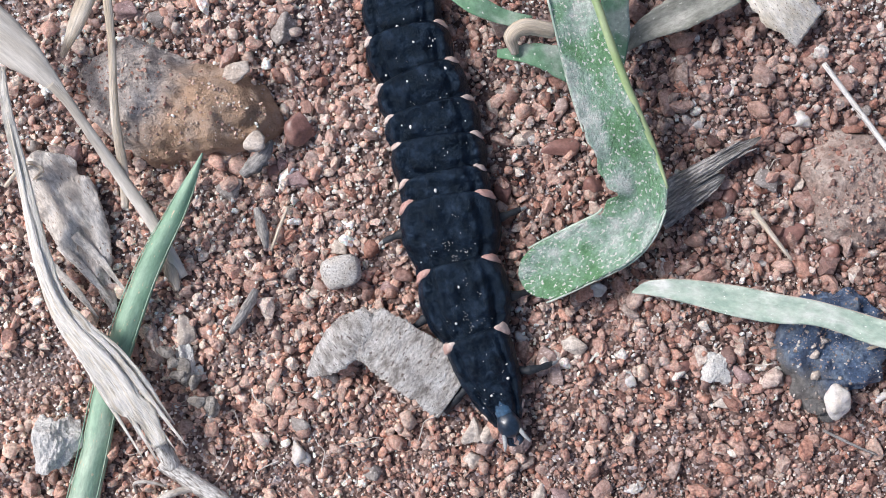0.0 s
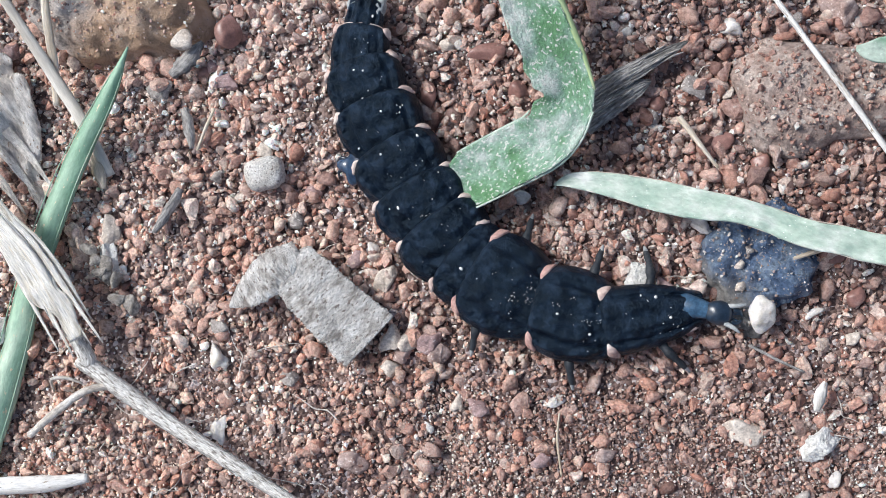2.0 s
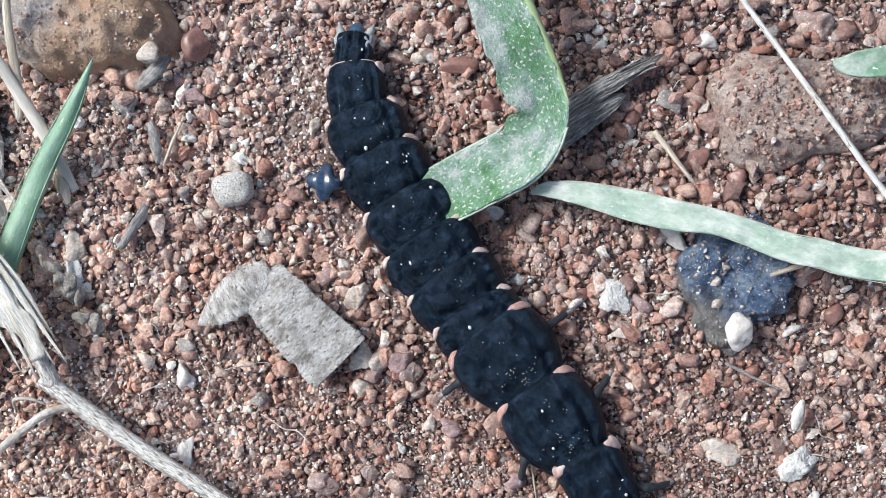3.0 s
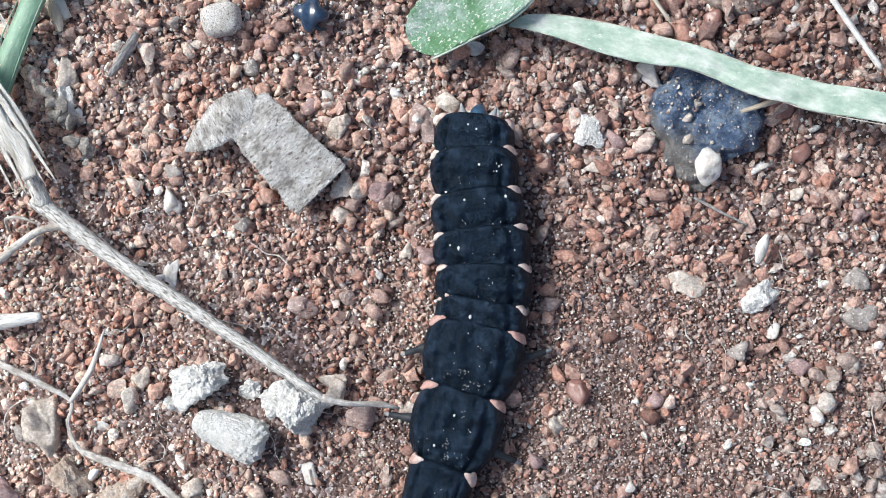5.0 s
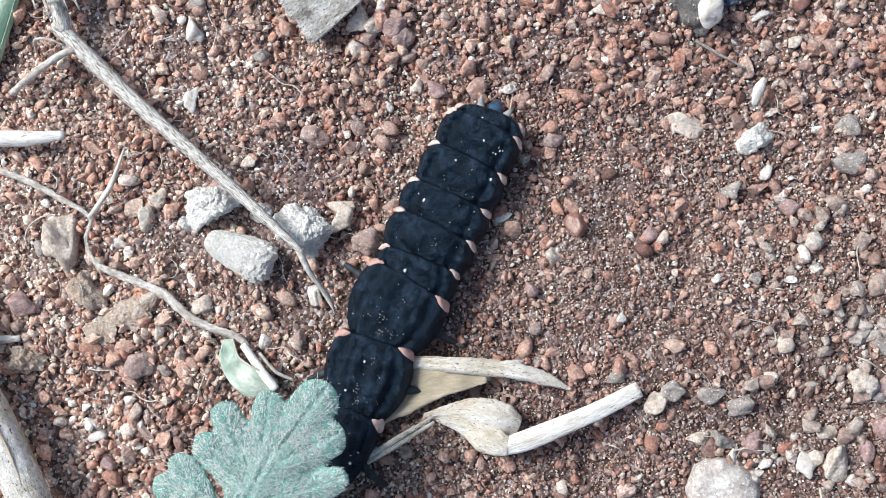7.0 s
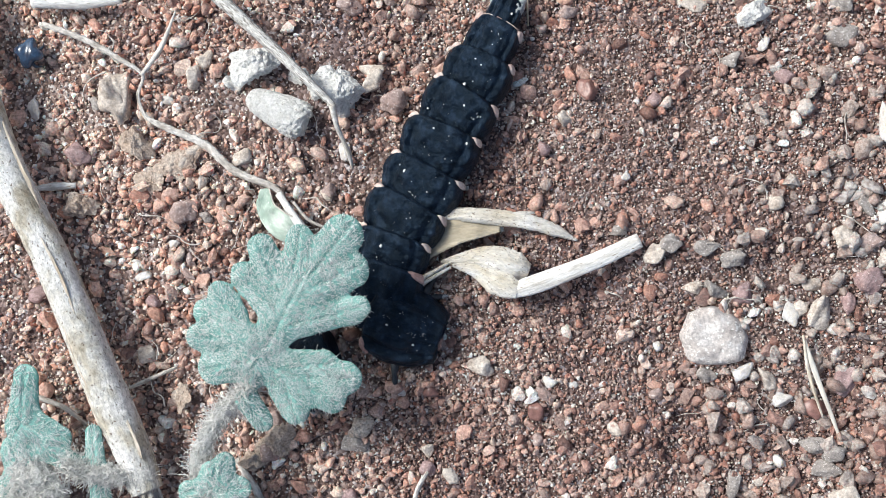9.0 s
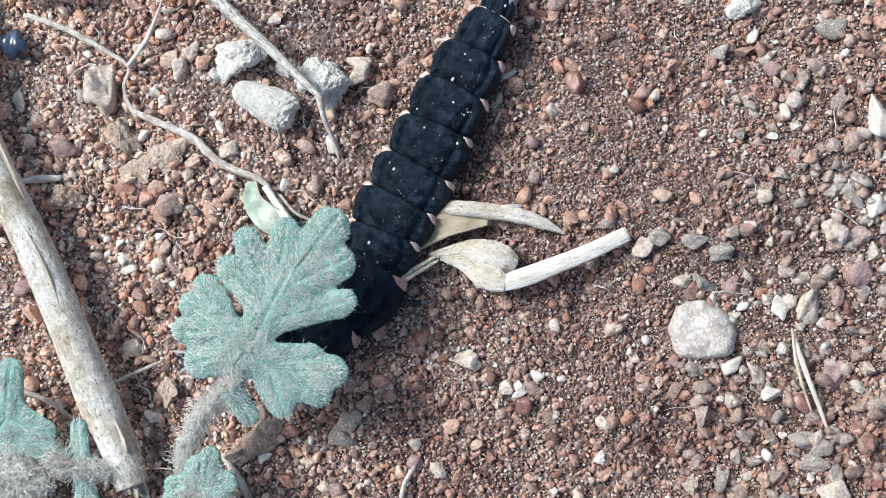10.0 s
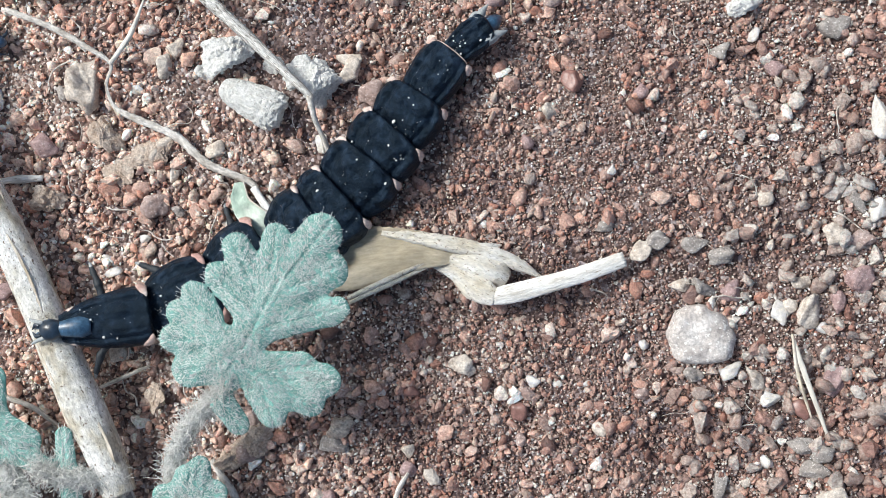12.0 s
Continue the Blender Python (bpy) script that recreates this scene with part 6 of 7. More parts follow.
for k, (cx, cy, cz) in enumerate(((-14.79, -35.13, 2.85), (-13.83, -35.6, 2.8), (-15.43, -36.3, 2.7), (-14.38, -36.38, 2.7))):
    v, f = stone_verts(660 + k, 1.0 - 0.12 * k, 0.85, 0.42, 4, planes=30, bulk=0.3, grit=0.2)
    clump = mesh_ob("woolly_clump", v + np.array([cx, cy, cz]) - base, f, M_WOOLMAT, withered, "matted pale brown wool")
    rng = np.random.default_rng(120 + k)
    d = rng.normal(size=(420, 3)) * (1, 1, 0.8) + (0, 0, 0.5)
    d /= np.linalg.norm(d, axis=1, keepdims=True)
    hv, hf = hair_mesh(d * (0.95 - 0.12 * k, 0.8, 0.45) + np.array([cx, cy, cz]) - base, d * 0.3 + rng.normal(size=(420, 3)) * 0.6, 0.26, 0.019, rng, 1.6)
    tagged(mesh_ob("hairs", hv, hf, M_DRYHAIR, clump, "fine pale hairs"), kind="stuff")


# ---------- small odds and ends ----------
def shell_bit(base, label):
    t = thing("beetle_shell", label, "insect shell", at=base)
    v, f = BALL[4]
    v = v.copy()
    ang = np.arctan2(v[:, 1], v[:, 0])
    star = 1 + 0.22 * np.cos(4 * ang + 0.4) * np.hypot(v[:, 0], v[:, 1]) ** 2
    v = v * np.stack([0.62 * star, 0.62 * star, np.full(len(v), 0.42)], -1)
    v[:, 2] -= 0.12 * np.exp(-(v[:, 0] / 0.2) ** 2)
    mesh_ob("shell", v, f, M_BEETLE, t)
    rng = np.random.default_rng(5)
    for k in range(6):
        a = rng.uniform(0, 6.28)
        tube("spur", [(0.45 * math.cos(a), 0.45 * math.sin(a), -0.1), (0.7 * math.cos(a + 0.2), 0.7 * math.sin(a + 0.2), -0.15), (0.82 * math.cos(a + 0.5), 0.82 * math.sin(a + 0.5), -0.3)], [0.1, 0.07, 0.02], M_HEAD, t, n=8, sides=6)


shell_bit((-3.85, -0.58, 0.7), "shiny blue-black scrap of beetle shell")
shell_bit((-18.53, -16.13, 0.6), "shiny blue-black shell scrap beside a thin rootlet")


def fluff():
    base = (-13.77, -5.4, 0.3)
    t = thing("lint_clump", "grey crumbly clump of plant fluff", "plant fluff", at=base)
    rng = np.random.default_rng(6)
    for k in range(9):
        s = k / 8
        v, f = stone_verts(700 + k, rng.uniform(0.25, 0.5), rng.uniform(0.25, 0.45), rng.uniform(0.2, 0.35), 3, grit=0.16, bulk=0.3)
        v = v + (-0.9 + 1.8 * s + rng.normal() * 0.15, 1.1 - 2.1 * s + rng.normal() * 0.2, 0.25 + rng.random() * 0.2)
        mesh_ob("tuft", v, f, M_LICHEN, t)


fluff()


def fibres(name, count, box, seed, label):
    """Fine curled plant fibres strewn over the soil, in one mesh."""
    rng = np.random.default_rng(seed)
    vs, fs, uvs, k = [], [], [], 0
    for _ in range(count):
        x, y = rng.uniform(box[0], box[1]), rng.uniform(box[2], box[3])
        a, pts = rng.uniform(0, 6.28), []
        step = rng.uniform(0.2, 0.55)
        for _ in range(5):
            pts.append((x, y, float(ground_z(x, y)) + rng.uniform(0.22, 0.42)))
            a += rng.normal() * 0.5
            x, y = x + step * math.cos(a), y + step * math.sin(a)
        v, f, uv = tube_data(pts, [rng.uniform(0.012, 0.04)] * 2 + [0.01], n=14, sides=5)
        vs.append(v)
        uvs.append(uv)
        fs += [tuple(i + k for i in q) for q in f]
        k += len(v)
    tagged(mesh_ob(name, np.vstack(vs), fs, M_ROOT, uv=np.vstack(uvs)), label, "plant fibres", kind="stuff")


fibres("plant_fibres", 70, (-16, -2, -32, -4), 91, "fine pale plant fibres strewn over the soil")
fibres("plant_fibres", 40, (8, 24, -30, 4), 92, "scattered fine dry fibres between the gravel")


# ---------- the larva ----------
def plate_shape(length, front, middle, rear, height, ridges, seed, drop, thorax, rounding):
    """The skin of one horny plate and the body ring under it: a place for each angle round it and each share of its length from the hind edge."""
    def at(a, v):
        a, v = np.asarray(a, float), np.asarray(v, float)
        barrel = rear * (1 - v) * (0.42 - v) / 0.42 + front * v * (v - 0.42) / 0.58 + middle * v * (1 - v) / (0.42 * 0.58)
        lobed = middle * np.interp(v, (0, 0.04, 0.12, 0.25, 0.42, 0.65, 0.82, 1), (0.85, 0.9, 0.97, 1.02, 1.03, 0.97, 0.88, 0.76))
        w = np.where(thorax, barrel * np.minimum(1, 0.9 + 0.1 * np.sqrt(np.minimum(1, v / 0.12))), lobed)
        cx, sz = np.sign(np.cos(a)) * np.abs(np.cos(a)) ** 0.8, np.sign(np.sin(a)) * np.abs(np.sin(a)) ** 0.85
        swell = height * (1 - 0.16 * v) * (0.93 + 0.1 * np.sin(np.pi * np.minimum(1, v * 1.1)))
        z = np.where(sz > 0, swell * sz, 0.75 * height * sz) - height - drop * v
        mid = np.sin(np.pi * np.minimum(1, v * 1.15 + 0.05))
        groove = 0.11 if thorax else 0.14 * height
        dents = groove * np.exp(-(((np.abs(cx) - 0.64) / 0.07) ** 2)) * np.minimum(1, v * 4 + 0.2) + 0.06 * np.exp(-((cx / 0.04) ** 2))
        dents = dents + 0.05 * np.sin(v * 17 + seed) * np.exp(-(((np.abs(cx) - 0.35) / 0.2) ** 2))
        dents = dents + (0.0 if thorax else 0.035) * np.sin(v * 34 + seed) * np.exp(-(((np.abs(cx) - 0.8) / 0.1) ** 2))
        for r_u, r_d in ridges:
            dents = dents - r_d * np.exp(-(((np.abs(cx) - r_u) / 0.07) ** 2)) * mid
        z = z - np.where(sz > 0.15, dents, 0)
        hind = 0.05 * (1 - cx ** 2) * (1 - v) ** 3 - rounding * np.abs(cx) ** 5 * (1 - v) ** 4
        return np.stack([w * cx, length * v - hind, z], -1)
    return at


def plate_mesh(name, at, length, height, parent, seed, drop):
    """One plate, as a closed mesh. Its origin is the middle of its hind edge on top; it looks along +y."""
    rings, around = 32, 96
    a = np.linspace(0, 2 * np.pi, around, endpoint=False)
    rows = [at(a, np.full(around, i / (rings - 1))) for i in range(rings)]
    rows[0][:, 0] *= 0.97
    rows[0][:, 2] -= np.where(np.sin(a) > 0.15, 0.1, 0)
    v = np.vstack(rows + [[[0, 0.15, -height]], [[0, length - 0.1, -height - drop]]])
    wrinkle = 0.06 * lumpy(v, seed, 0.42) + 0.075 * lumpy(v * (1, 0.4, 1), seed + 2, 0.2) + 0.024 * lumpy(v, seed + 1, 0.12)
    v += wrinkle[:, None] * (0.3, 0.3, 1.0)
    faces = [(i * around + j, (i + 1) * around + j, (i + 1) * around + (j + 1) % around, i * around + (j + 1) % around) for i in range(rings - 1) for j in range(around)]
    e = rings * around
    faces += [(e, j, (j + 1) % around) for j in range(around)] + [(e + 1, (rings - 1) * around + (j + 1) % around, (rings - 1) * around + j) for j in range(around)]
    return mesh_ob(name, v, faces, M_PLATE, parent)


def corner_patch(at, side, centre, half, rise, material, parent, seed, label):
    """A pale swelling of the skin at a hind corner: a domed patch that follows the plate. centre and half: angle above the flank, share of the length."""
    rings, around = 9, 26
    th = np.linspace(0, 2 * np.pi, around, endpoint=False)
    rng = np.random.default_rng(seed)
    wob = 1 + 0.12 * np.sin(2 * th + rng.uniform(0, 6)) + 0.08 * np.sin(3 * th + rng.uniform(0, 6))
    rows = []
    for i in range(1, rings + 1):
        r = i / rings
        a, v = centre[0] + half[0] * r * np.cos(th) * wob, centre[1] + half[1] * r * np.sin(th) * wob
        p = at(a, np.clip(v, 0, 1))
        p[:, 1] += np.minimum(v, 0) * 1.2
        out = np.stack([np.cos(a), np.where(v < 0.05, -0.5, 0), np.sin(a)], -1)
        rows.append(p + out * (rise * math.sqrt(max(0, 1 - r * r)) - 0.03 * (r > 0.95)))
    mid = at(np.array([centre[0]]), np.array([max(0, centre[1])])) + np.array([math.cos(centre[0]), 0, math.sin(centre[0])]) * rise
    v = np.vstack(rows + [mid]) * (side, 1, 1)
    v += (0.02 * lumpy(v, seed, 0.2))[:, None]
    faces = [(i * around + j, i * around + (j + 1) % around, (i + 1) * around + (j + 1) % around, (i + 1) * around + j) for i in range(rings - 1) for j in range(around)]
    faces += [(rings * around, (j + 1) % around, j) for j in range(around)]
    if side > 0:
        faces = [f[::-1] for f in faces]
    return mesh_ob("pale_corner", v, faces, material, parent, label)


def blob(name, at, size, material, parent, seed, turn=0, label=""):
    v, f = BALL[3]
    v = v * (1 + 0.34 * lumpy(v, seed, 0.7))[:, None] * size
    return mesh_ob(name, spin(v, turn) + at, f, material, parent, label)


def dust(parent, length, width, height, seed, n):
    """White specks and short scratches of dust stuck to a plate."""
    rng = np.random.default_rng(seed)
    vs, fs, k = [], [], 0
    b, tri = BALL[1]
    for _ in range(n):
        u, v = rng.uniform(-0.85, 0.85), rng.uniform(0.12, 0.8)
        r = 0.018 + 0.06 * rng.random() ** 4
        z = height * (1 - 0.16 * v) * max(0.05, 1 - abs(u) ** 2.3) ** 0.55 - height - 0.3 * v + 0.0
        p = b * (r, r * rng.uniform(0.7, 1.5), r * 0.6) + (u * width, v * length, z)
        vs.append(p)
        fs.append(tri + k)
        k += len(b)
    m = int(n * (4.5 if width > 1.3 and length > 2.5 else 1.0))
    way = rng.random(m)  # dust lies in crooked streaks
    streak = rng.integers(0, 4, m)
    u = np.clip(np.array([-0.35, 0.05, 0.3, -0.05])[streak] + (way - 0.5) * np.array([0.5, 0.15, -0.4, 0.7])[streak] + rng.normal(0, 0.04, m), -0.8, 0.8)
    v = np.clip(np.array([0.35, 0.7, 0.6, 0.82])[streak] + np.sin(way * 5 + streak) * 0.1 + rng.normal(0, 0.03, m), 0.1, 0.92)
    z = height * (1 - 0.16 * v) * np.clip(1 - np.abs(u) ** 2.3, 0.05, 1) ** 0.55 - height - 0.36 * v + 0.03
    d = rng.normal(size=(m, 3)) * (1, 1, 0.12)
    d /= np.linalg.norm(d, axis=1, keepdims=True)
    hv, hf = hair_mesh(np.stack([u * width, v * length, z], -1), d, 0.075, 0.011, rng, 1.2)
    vs.append(hv)
    fs.append(hf + k)
    tagged(mesh_ob("dust", np.vstack(vs), [tuple(q) for q in np.vstack(fs)], M_DUST, parent, "white dust specks"), kind="stuff")


def leg_mesh(parent, side, y, z, x, yaw, label="dark leg with a pale claw"):
    pts = [(0, 0, 0), (0.6, 0, 0.12), (1.05, 0.08, 0.02), (1.5, 0.2, -0.25), (1.8, 0.28, -0.5)]
    v, f, uv = tube_data(pts, [0.24, 0.19, 0.15, 0.2, 0.17, 0.12, 0.14, 0.11, 0.08, 0.05], n=40, sides=10, flat=0.85, rough=0.05)
    ob = mesh_ob("leg", v, f, [M_LEG, M_PALETIP], parent, label, uv)
    for p in ob.data.polygons:
        if np.mean([v[i][0] for i in p.vertices]) > 1.62:
            p.material_index = 1
    ob.location = (side * x * MM, y * MM, z * MM)
    ob.rotation_euler = (0, 0, radians(yaw if side > 0 else 180 - yaw))
    return ob, (side * x, y, z, yaw if side > 0 else 180 - yaw, side)


larva = thing("larva", "black segmented firefly larva with pale pink corners", "insect larva")
LEGS = []
# name, length, half-widths in front, middle and hind, height
BODY = [("pronotum", 3.95, 0.6, 1.24, 1.26, 0.8), ("mesonotum", 3.3, 1.15, 1.82, 1.5, 0.95), ("metanotum", 3.1, 1.35, 2.0, 1.72, 1.0),
        ("abdomen_plate", 2.1, 1.5, 1.75, 1.66, 0.98), ("abdomen_plate", 2.15, 1.5, 1.86, 1.74, 0.98), ("abdomen_plate", 2.15, 1.5, 1.86, 1.74, 0.98), ("abdomen_plate", 2.3, 1.45, 1.78, 1.66, 0.96),
        ("abdomen_plate", 2.3, 1.35, 1.68, 1.52, 0.92), ("abdomen_plate", 2.3, 1.16, 1.52, 1.35, 0.85), ("abdomen_plate", 2.7, 0.9, 1.13, 1.0, 0.7), ("tail_plate", 2.1, 0.65, 0.74, 0.6, 0.52)]
PLATES = []
for k, (name, length, front, middle, rear, height) in enumerate(BODY):
    ridges = [(0.3, 0.05), (0.85, 0.05)] if k == 0 else [(0.25, 0.13), (0.46, 0.11), (0.85, 0.09)] if k < 3 else [(0.84, 0.1), (0.3, 0.06)]
    drop = 0.42 if k else 0.35
    skin = plate_shape(length, front, middle, rear, height, ridges, 200 + k, drop, k < 3, 0.1)
    p = plate_mesh(name, skin, length, height, larva, 200 + k, drop)
    PLATES.append(p)
    for side in (-1, 1):
        if k in (1, 2):
            corner_patch(skin, side, (0.14, 0.03), (0.58, 0.1), 0.14, M_PINKSKIN, p, 300 + k * 2 + side, "salmon pink corner")
        elif k == 0:
            corner_patch(skin, side, (0.22, 0.03), (0.6, 0.09), 0.13, M_CORNER, p, 300 + side, "pale cream corner")
            corner_patch(skin, side, (0.0, 0.88), (0.42, 0.06), 0.05, M_CORNER, p, 330 + side, "pale cream corner")
        elif k < 10:
            corner_patch(skin, side, (0.12, 0.03), (0.46, 0.1), 0.13, M_CORNER, p, 300 + k * 2 + side, "pale cream corner")
    if k == 9:  # the pale hind rim before the tail
        ang = np.linspace(0.3, np.pi - 0.3, 15)
        tube("pale_rim", skin(ang, np.full(15, 0.01)) - (0, 0.04, 0.12), [0.014, 0.024, 0.014], M_CORNER, p, "thin pale cream hind rim", n=30, sides=7, rough=0.08, seed=9)
    dust(p, length, rear, height, 400 + k, 13 if k < 3 else 9)
    if k < 3:
        for side in (-1, 1):
            LEGS.append(leg_mesh(p, side, (2.0, 1.7, 1.2)[k], -1.35 * height, (0.85, 1.05, 1.2)[k], (22, 12, 0)[k]))

# tail: pale holdfast lappets and points
for side in (-1, 1):
    tube("tail_point", [(side * 0.42, 0.25, -0.4), (side * 0.58, -0.1, -0.42), (side * 0.7, -0.5, -0.48)], [0.26, 0.17, 0.02], M_PALETIP, PLATES[-1], "pale grey pointed tail lappet", n=12, sides=8)
    blob("tail_lappet", (side * 0.58, 0.3, -0.45), (0.2, 0.36, 0.2), M_PALETIP, PLATES[-1], 340 + side, 0, "pale tail lappet")
tube("holdfast", [(0, 0.3, -0.6), (0, -0.25, -0.75), (0, -0.6, -0.95)], [0.42, 0.34, 0.12], M_NECK, PLATES[-1], n=14, sides=12)


def head_part():
    """The head with its neck; origin between the jaws, looking along +y."""
    v, f = BALL[4]
    v = v * (0.47, 0.55, 0.36) * (1 + 0.06 * lumpy(v, 9, 0.6))[:, None] + (0, -0.55, -0.5)
    h = mesh_ob("head", v, f, M_HEAD, larva, "glossy blue-black head with pale feelers")
    tube("neck", [(0, -0.7, -0.52), (0, -1.2, -0.56), (0, -1.7, -0.66), (0, -2.2, -0.85)], [0.3, 0.34, 0.42, 0.48, 0.4], M_NECK, h, "steel blue neck membrane", n=16, sides=16, flat=0.75)
    for side in (-1, 1):
        tube("antenna", [(side * 0.32, -0.25, -0.42), (side * 0.42, 0.08, -0.38), (side * 0.54, 0.36, -0.42)], [0.1, 0.09, 0.075, 0.04], M_PALETIP, h, "short pale grey feeler", n=14, sides=8)
        tube("jaw", [(side * 0.2, -0.05, -0.55), (side * 0.24, 0.18, -0.57), (side * 0.05, 0.36, -0.6)], [0.13, 0.1, 0.02], M_HEAD, h, n=12, sides=8)
        tube("palp", [(side * 0.12, -0.05, -0.62), (side * 0.15, 0.16, -0.66), (side * 0.2, 0.32, -0.7)], [0.08, 0.07, 0.03], M_NECK, h, n=10, sides=6)
    return h


head = head_part()


# ---------- the larger gravel stones, each a piece of the ground ----------
def gravel_stones(count):
    rng = np.random.default_rng(77)
    kinds = []
    for k in range(16):
        v, f = stone_verts(1200 + k, 0.5, 0.42, 0.34, 2, 9, 0.2, 0.03, 0.52)
        kinds.append(mesh_ob("gravel_stone", v, f, M_STONES, smooth=k % 2 == 0))
    for k in range(count):
        if k < len(kinds):
            ob = kinds[k]
        else:
            ob = new("gravel_stone", kinds[k % len(kinds)].data)
        x, y, size = rng.uniform(-13, 17), rng.uniform(-33, 8), rng.uniform(0.65, 1.05)
        ob.location = (x * MM, y * MM, (float(ground_z(x, y)) + size * rng.uniform(0.02, 0.22)) * MM)
        ob.rotation_euler = (rng.uniform(-0.5, 0.5), rng.uniform(-0.5, 0.5), rng.uniform(0, 6.283))
        ob.scale = (size, size * rng.uniform(0.8, 1.1), size * rng.uniform(0.8, 1.1))
        ob.parent = ground


gravel_stones(300)


# ---------- what moves ----------
def motions():
    # seconds, place in mm, turn round the upright, nod; one block for each body ring
    head_rows = [
        (0, -0.66, -7.37, 1.40, -157.4, 0.0),
        (0.5, 3.03, -8.77, 1.40, -118.4, 0.0),
        (1, 6.43, -7.65, 1.40, -97.5, 0.0),
        (1.5, 8.34, -8.00, 1.40, -103.3, 0.0),
        (2, 10.81, -6.00, 1.40, -101.5, 0.0),
        (2.5, 11.74, -9.05, 1.40, -123.6, 0.0),
        (2.7, 9.95, -11.24, 1.40, -132.1, 0.0),
        (3.5, 5.81, -16.18, 1.40, -170.9, 0.0),
        (4.3, 1.66, -21.12, 1.40, -198.7, 0.0),
        (4.5, 1.51, -22.07, 1.40, -197.2, 0.0),
        (5, 0.93, -23.24, 1.40, -200.1, 0.0),
        (5.5, -0.80, -23.54, 1.40, -206.5, 0.0),
        (6, -3.63, -24.36, 1.40, -211.6, 0.0),
        (6.5, -4.25, -25.59, 1.40, -213.6, 0.0),
        (7, -2.01, -28.41, 1.40, -191.5, 0.0),
        (7.5, -1.53, -30.49, 1.40, -184.1, 0.0),
        (7.7, -1.01, -31.55, 1.40, -181.9, 0.0),
        (8.5, -4.08, -30.68, 1.40, -209.1, 0.0),
        (9.3, -7.15, -29.81, 1.40, -240.5, 0.0),
        (9.5, -7.31, -29.61, 1.40, -242.4, 0.0),
        (10, -8.37, -29.45, 1.40, -247.9, 0.0),
        (10.5, -8.71, -29.19, 1.40, -259.3, 0.0),
        (11, -8.95, -30.55, 1.40, -232.8, 0.0),
        (11.5, -12.08, -29.48, 2.00, -246.7, 0.0),
        (12, -13.65, -28.40, 3.60, -257.2, 0.0),
    ]
    pronotum_rows = [
        (0, -2.23, -3.30, 1.90, -159.3, -8.1),
        (0.5, -0.08, -5.53, 1.90, -140.2, -7.7),
        (1, 2.10, -6.21, 1.90, -111.6, -8.1),
        (1.5, 3.56, -6.91, 1.90, -102.6, -8.2),
        (2, 6.03, -6.40, 1.90, -78.9, -8.1),
        (2.5, 6.86, -6.93, 1.90, -109.0, -7.7),
        (2.7, 6.77, -8.54, 1.90, -129.5, -9.7),
        (3.5, 4.97, -12.14, 1.90, -167.2, -9.8),
        (4.3, 3.17, -15.74, 1.90, -194.3, -7.3),
        (4.5, 2.93, -16.65, 1.90, -193.6, -7.3),
        (5, 2.51, -17.88, 1.90, -195.0, -7.1),
        (5.5, 1.19, -18.47, 1.90, -199.3, -7.4),
        (6, -0.84, -19.45, 1.90, -208.8, -7.1),
        (6.5, -1.37, -20.94, 1.90, -211.2, -7.3),
        (7, -0.63, -23.22, 1.90, -196.3, -7.5),
        (7.5, -1.13, -25.31, 1.90, -184.6, -7.8),
        (7.7, -0.86, -26.29, 1.90, -181.5, -7.8),
        (8.5, -1.73, -27.07, 1.90, -214.9, -9.5),
        (9.3, -2.59, -27.85, 1.90, -249.3, -8.0),
        (9.5, -2.67, -27.75, 1.90, -250.3, -7.9),
        (10, -3.52, -27.75, 1.90, -251.6, -7.4),
        (10.5, -4.44, -27.83, 1.90, -249.6, -8.7),
        (11, -4.81, -27.91, 1.90, -239.5, -8.3),
        (11.5, -7.00, -27.28, 1.90, -246.6, 1.4),
        (12, -9.00, -27.07, 2.60, -252.9, 14.0),
    ]
    mesonotum_rows = [
        (0, -2.95, -0.46, 1.90, -165.8, 0.0),
        (0.5, -1.51, -3.04, 1.90, -150.0, 0.0),
        (1, -0.13, -4.20, 1.90, -131.9, 0.0),
        (1.5, 1.22, -5.24, 1.90, -125.6, 0.0),
        (2, 3.35, -5.81, 1.90, -102.4, 0.0),
        (2.5, 4.16, -6.11, 1.90, -106.9, 0.0),
        (2.7, 4.33, -6.88, 1.90, -124.3, 0.0),
        (3.5, 4.05, -9.84, 1.90, -158.2, 0.0),
        (4.3, 3.77, -12.80, 1.90, -191.6, 0.0),
        (4.5, 3.55, -13.93, 1.90, -192.9, 0.0),
        (5, 3.14, -14.97, 1.90, -192.4, 0.0),
        (5.5, 2.44, -15.71, 1.90, -204.3, 0.0),
        (6, 0.87, -17.03, 1.90, -215.2, 0.0),
        (6.5, 0.43, -18.52, 1.90, -216.6, 0.0),
        (7, -0.05, -20.24, 1.90, -190.9, 0.0),
        (7.5, -0.59, -22.57, 1.90, -191.1, 0.0),
        (7.7, -0.60, -23.40, 1.90, -185.1, 0.0),
        (8.5, -0.63, -24.83, 1.90, -206.0, 0.0),
        (9.3, -0.67, -26.25, 1.90, -420.4, 0.0),
        (9.5, -0.58, -25.91, 1.90, -228.6, 0.0),
        (10, -1.22, -26.09, 1.90, -234.2, 0.0),
        (10.5, -2.17, -26.36, 1.90, -237.2, 0.0),
        (11, -2.52, -26.25, 1.90, -233.9, 0.0),
        (11.5, -4.38, -26.02, 1.90, -244.3, 0.0),
        (12, -6.52, -25.49, 1.90, -237.6, 13.4),
    ]
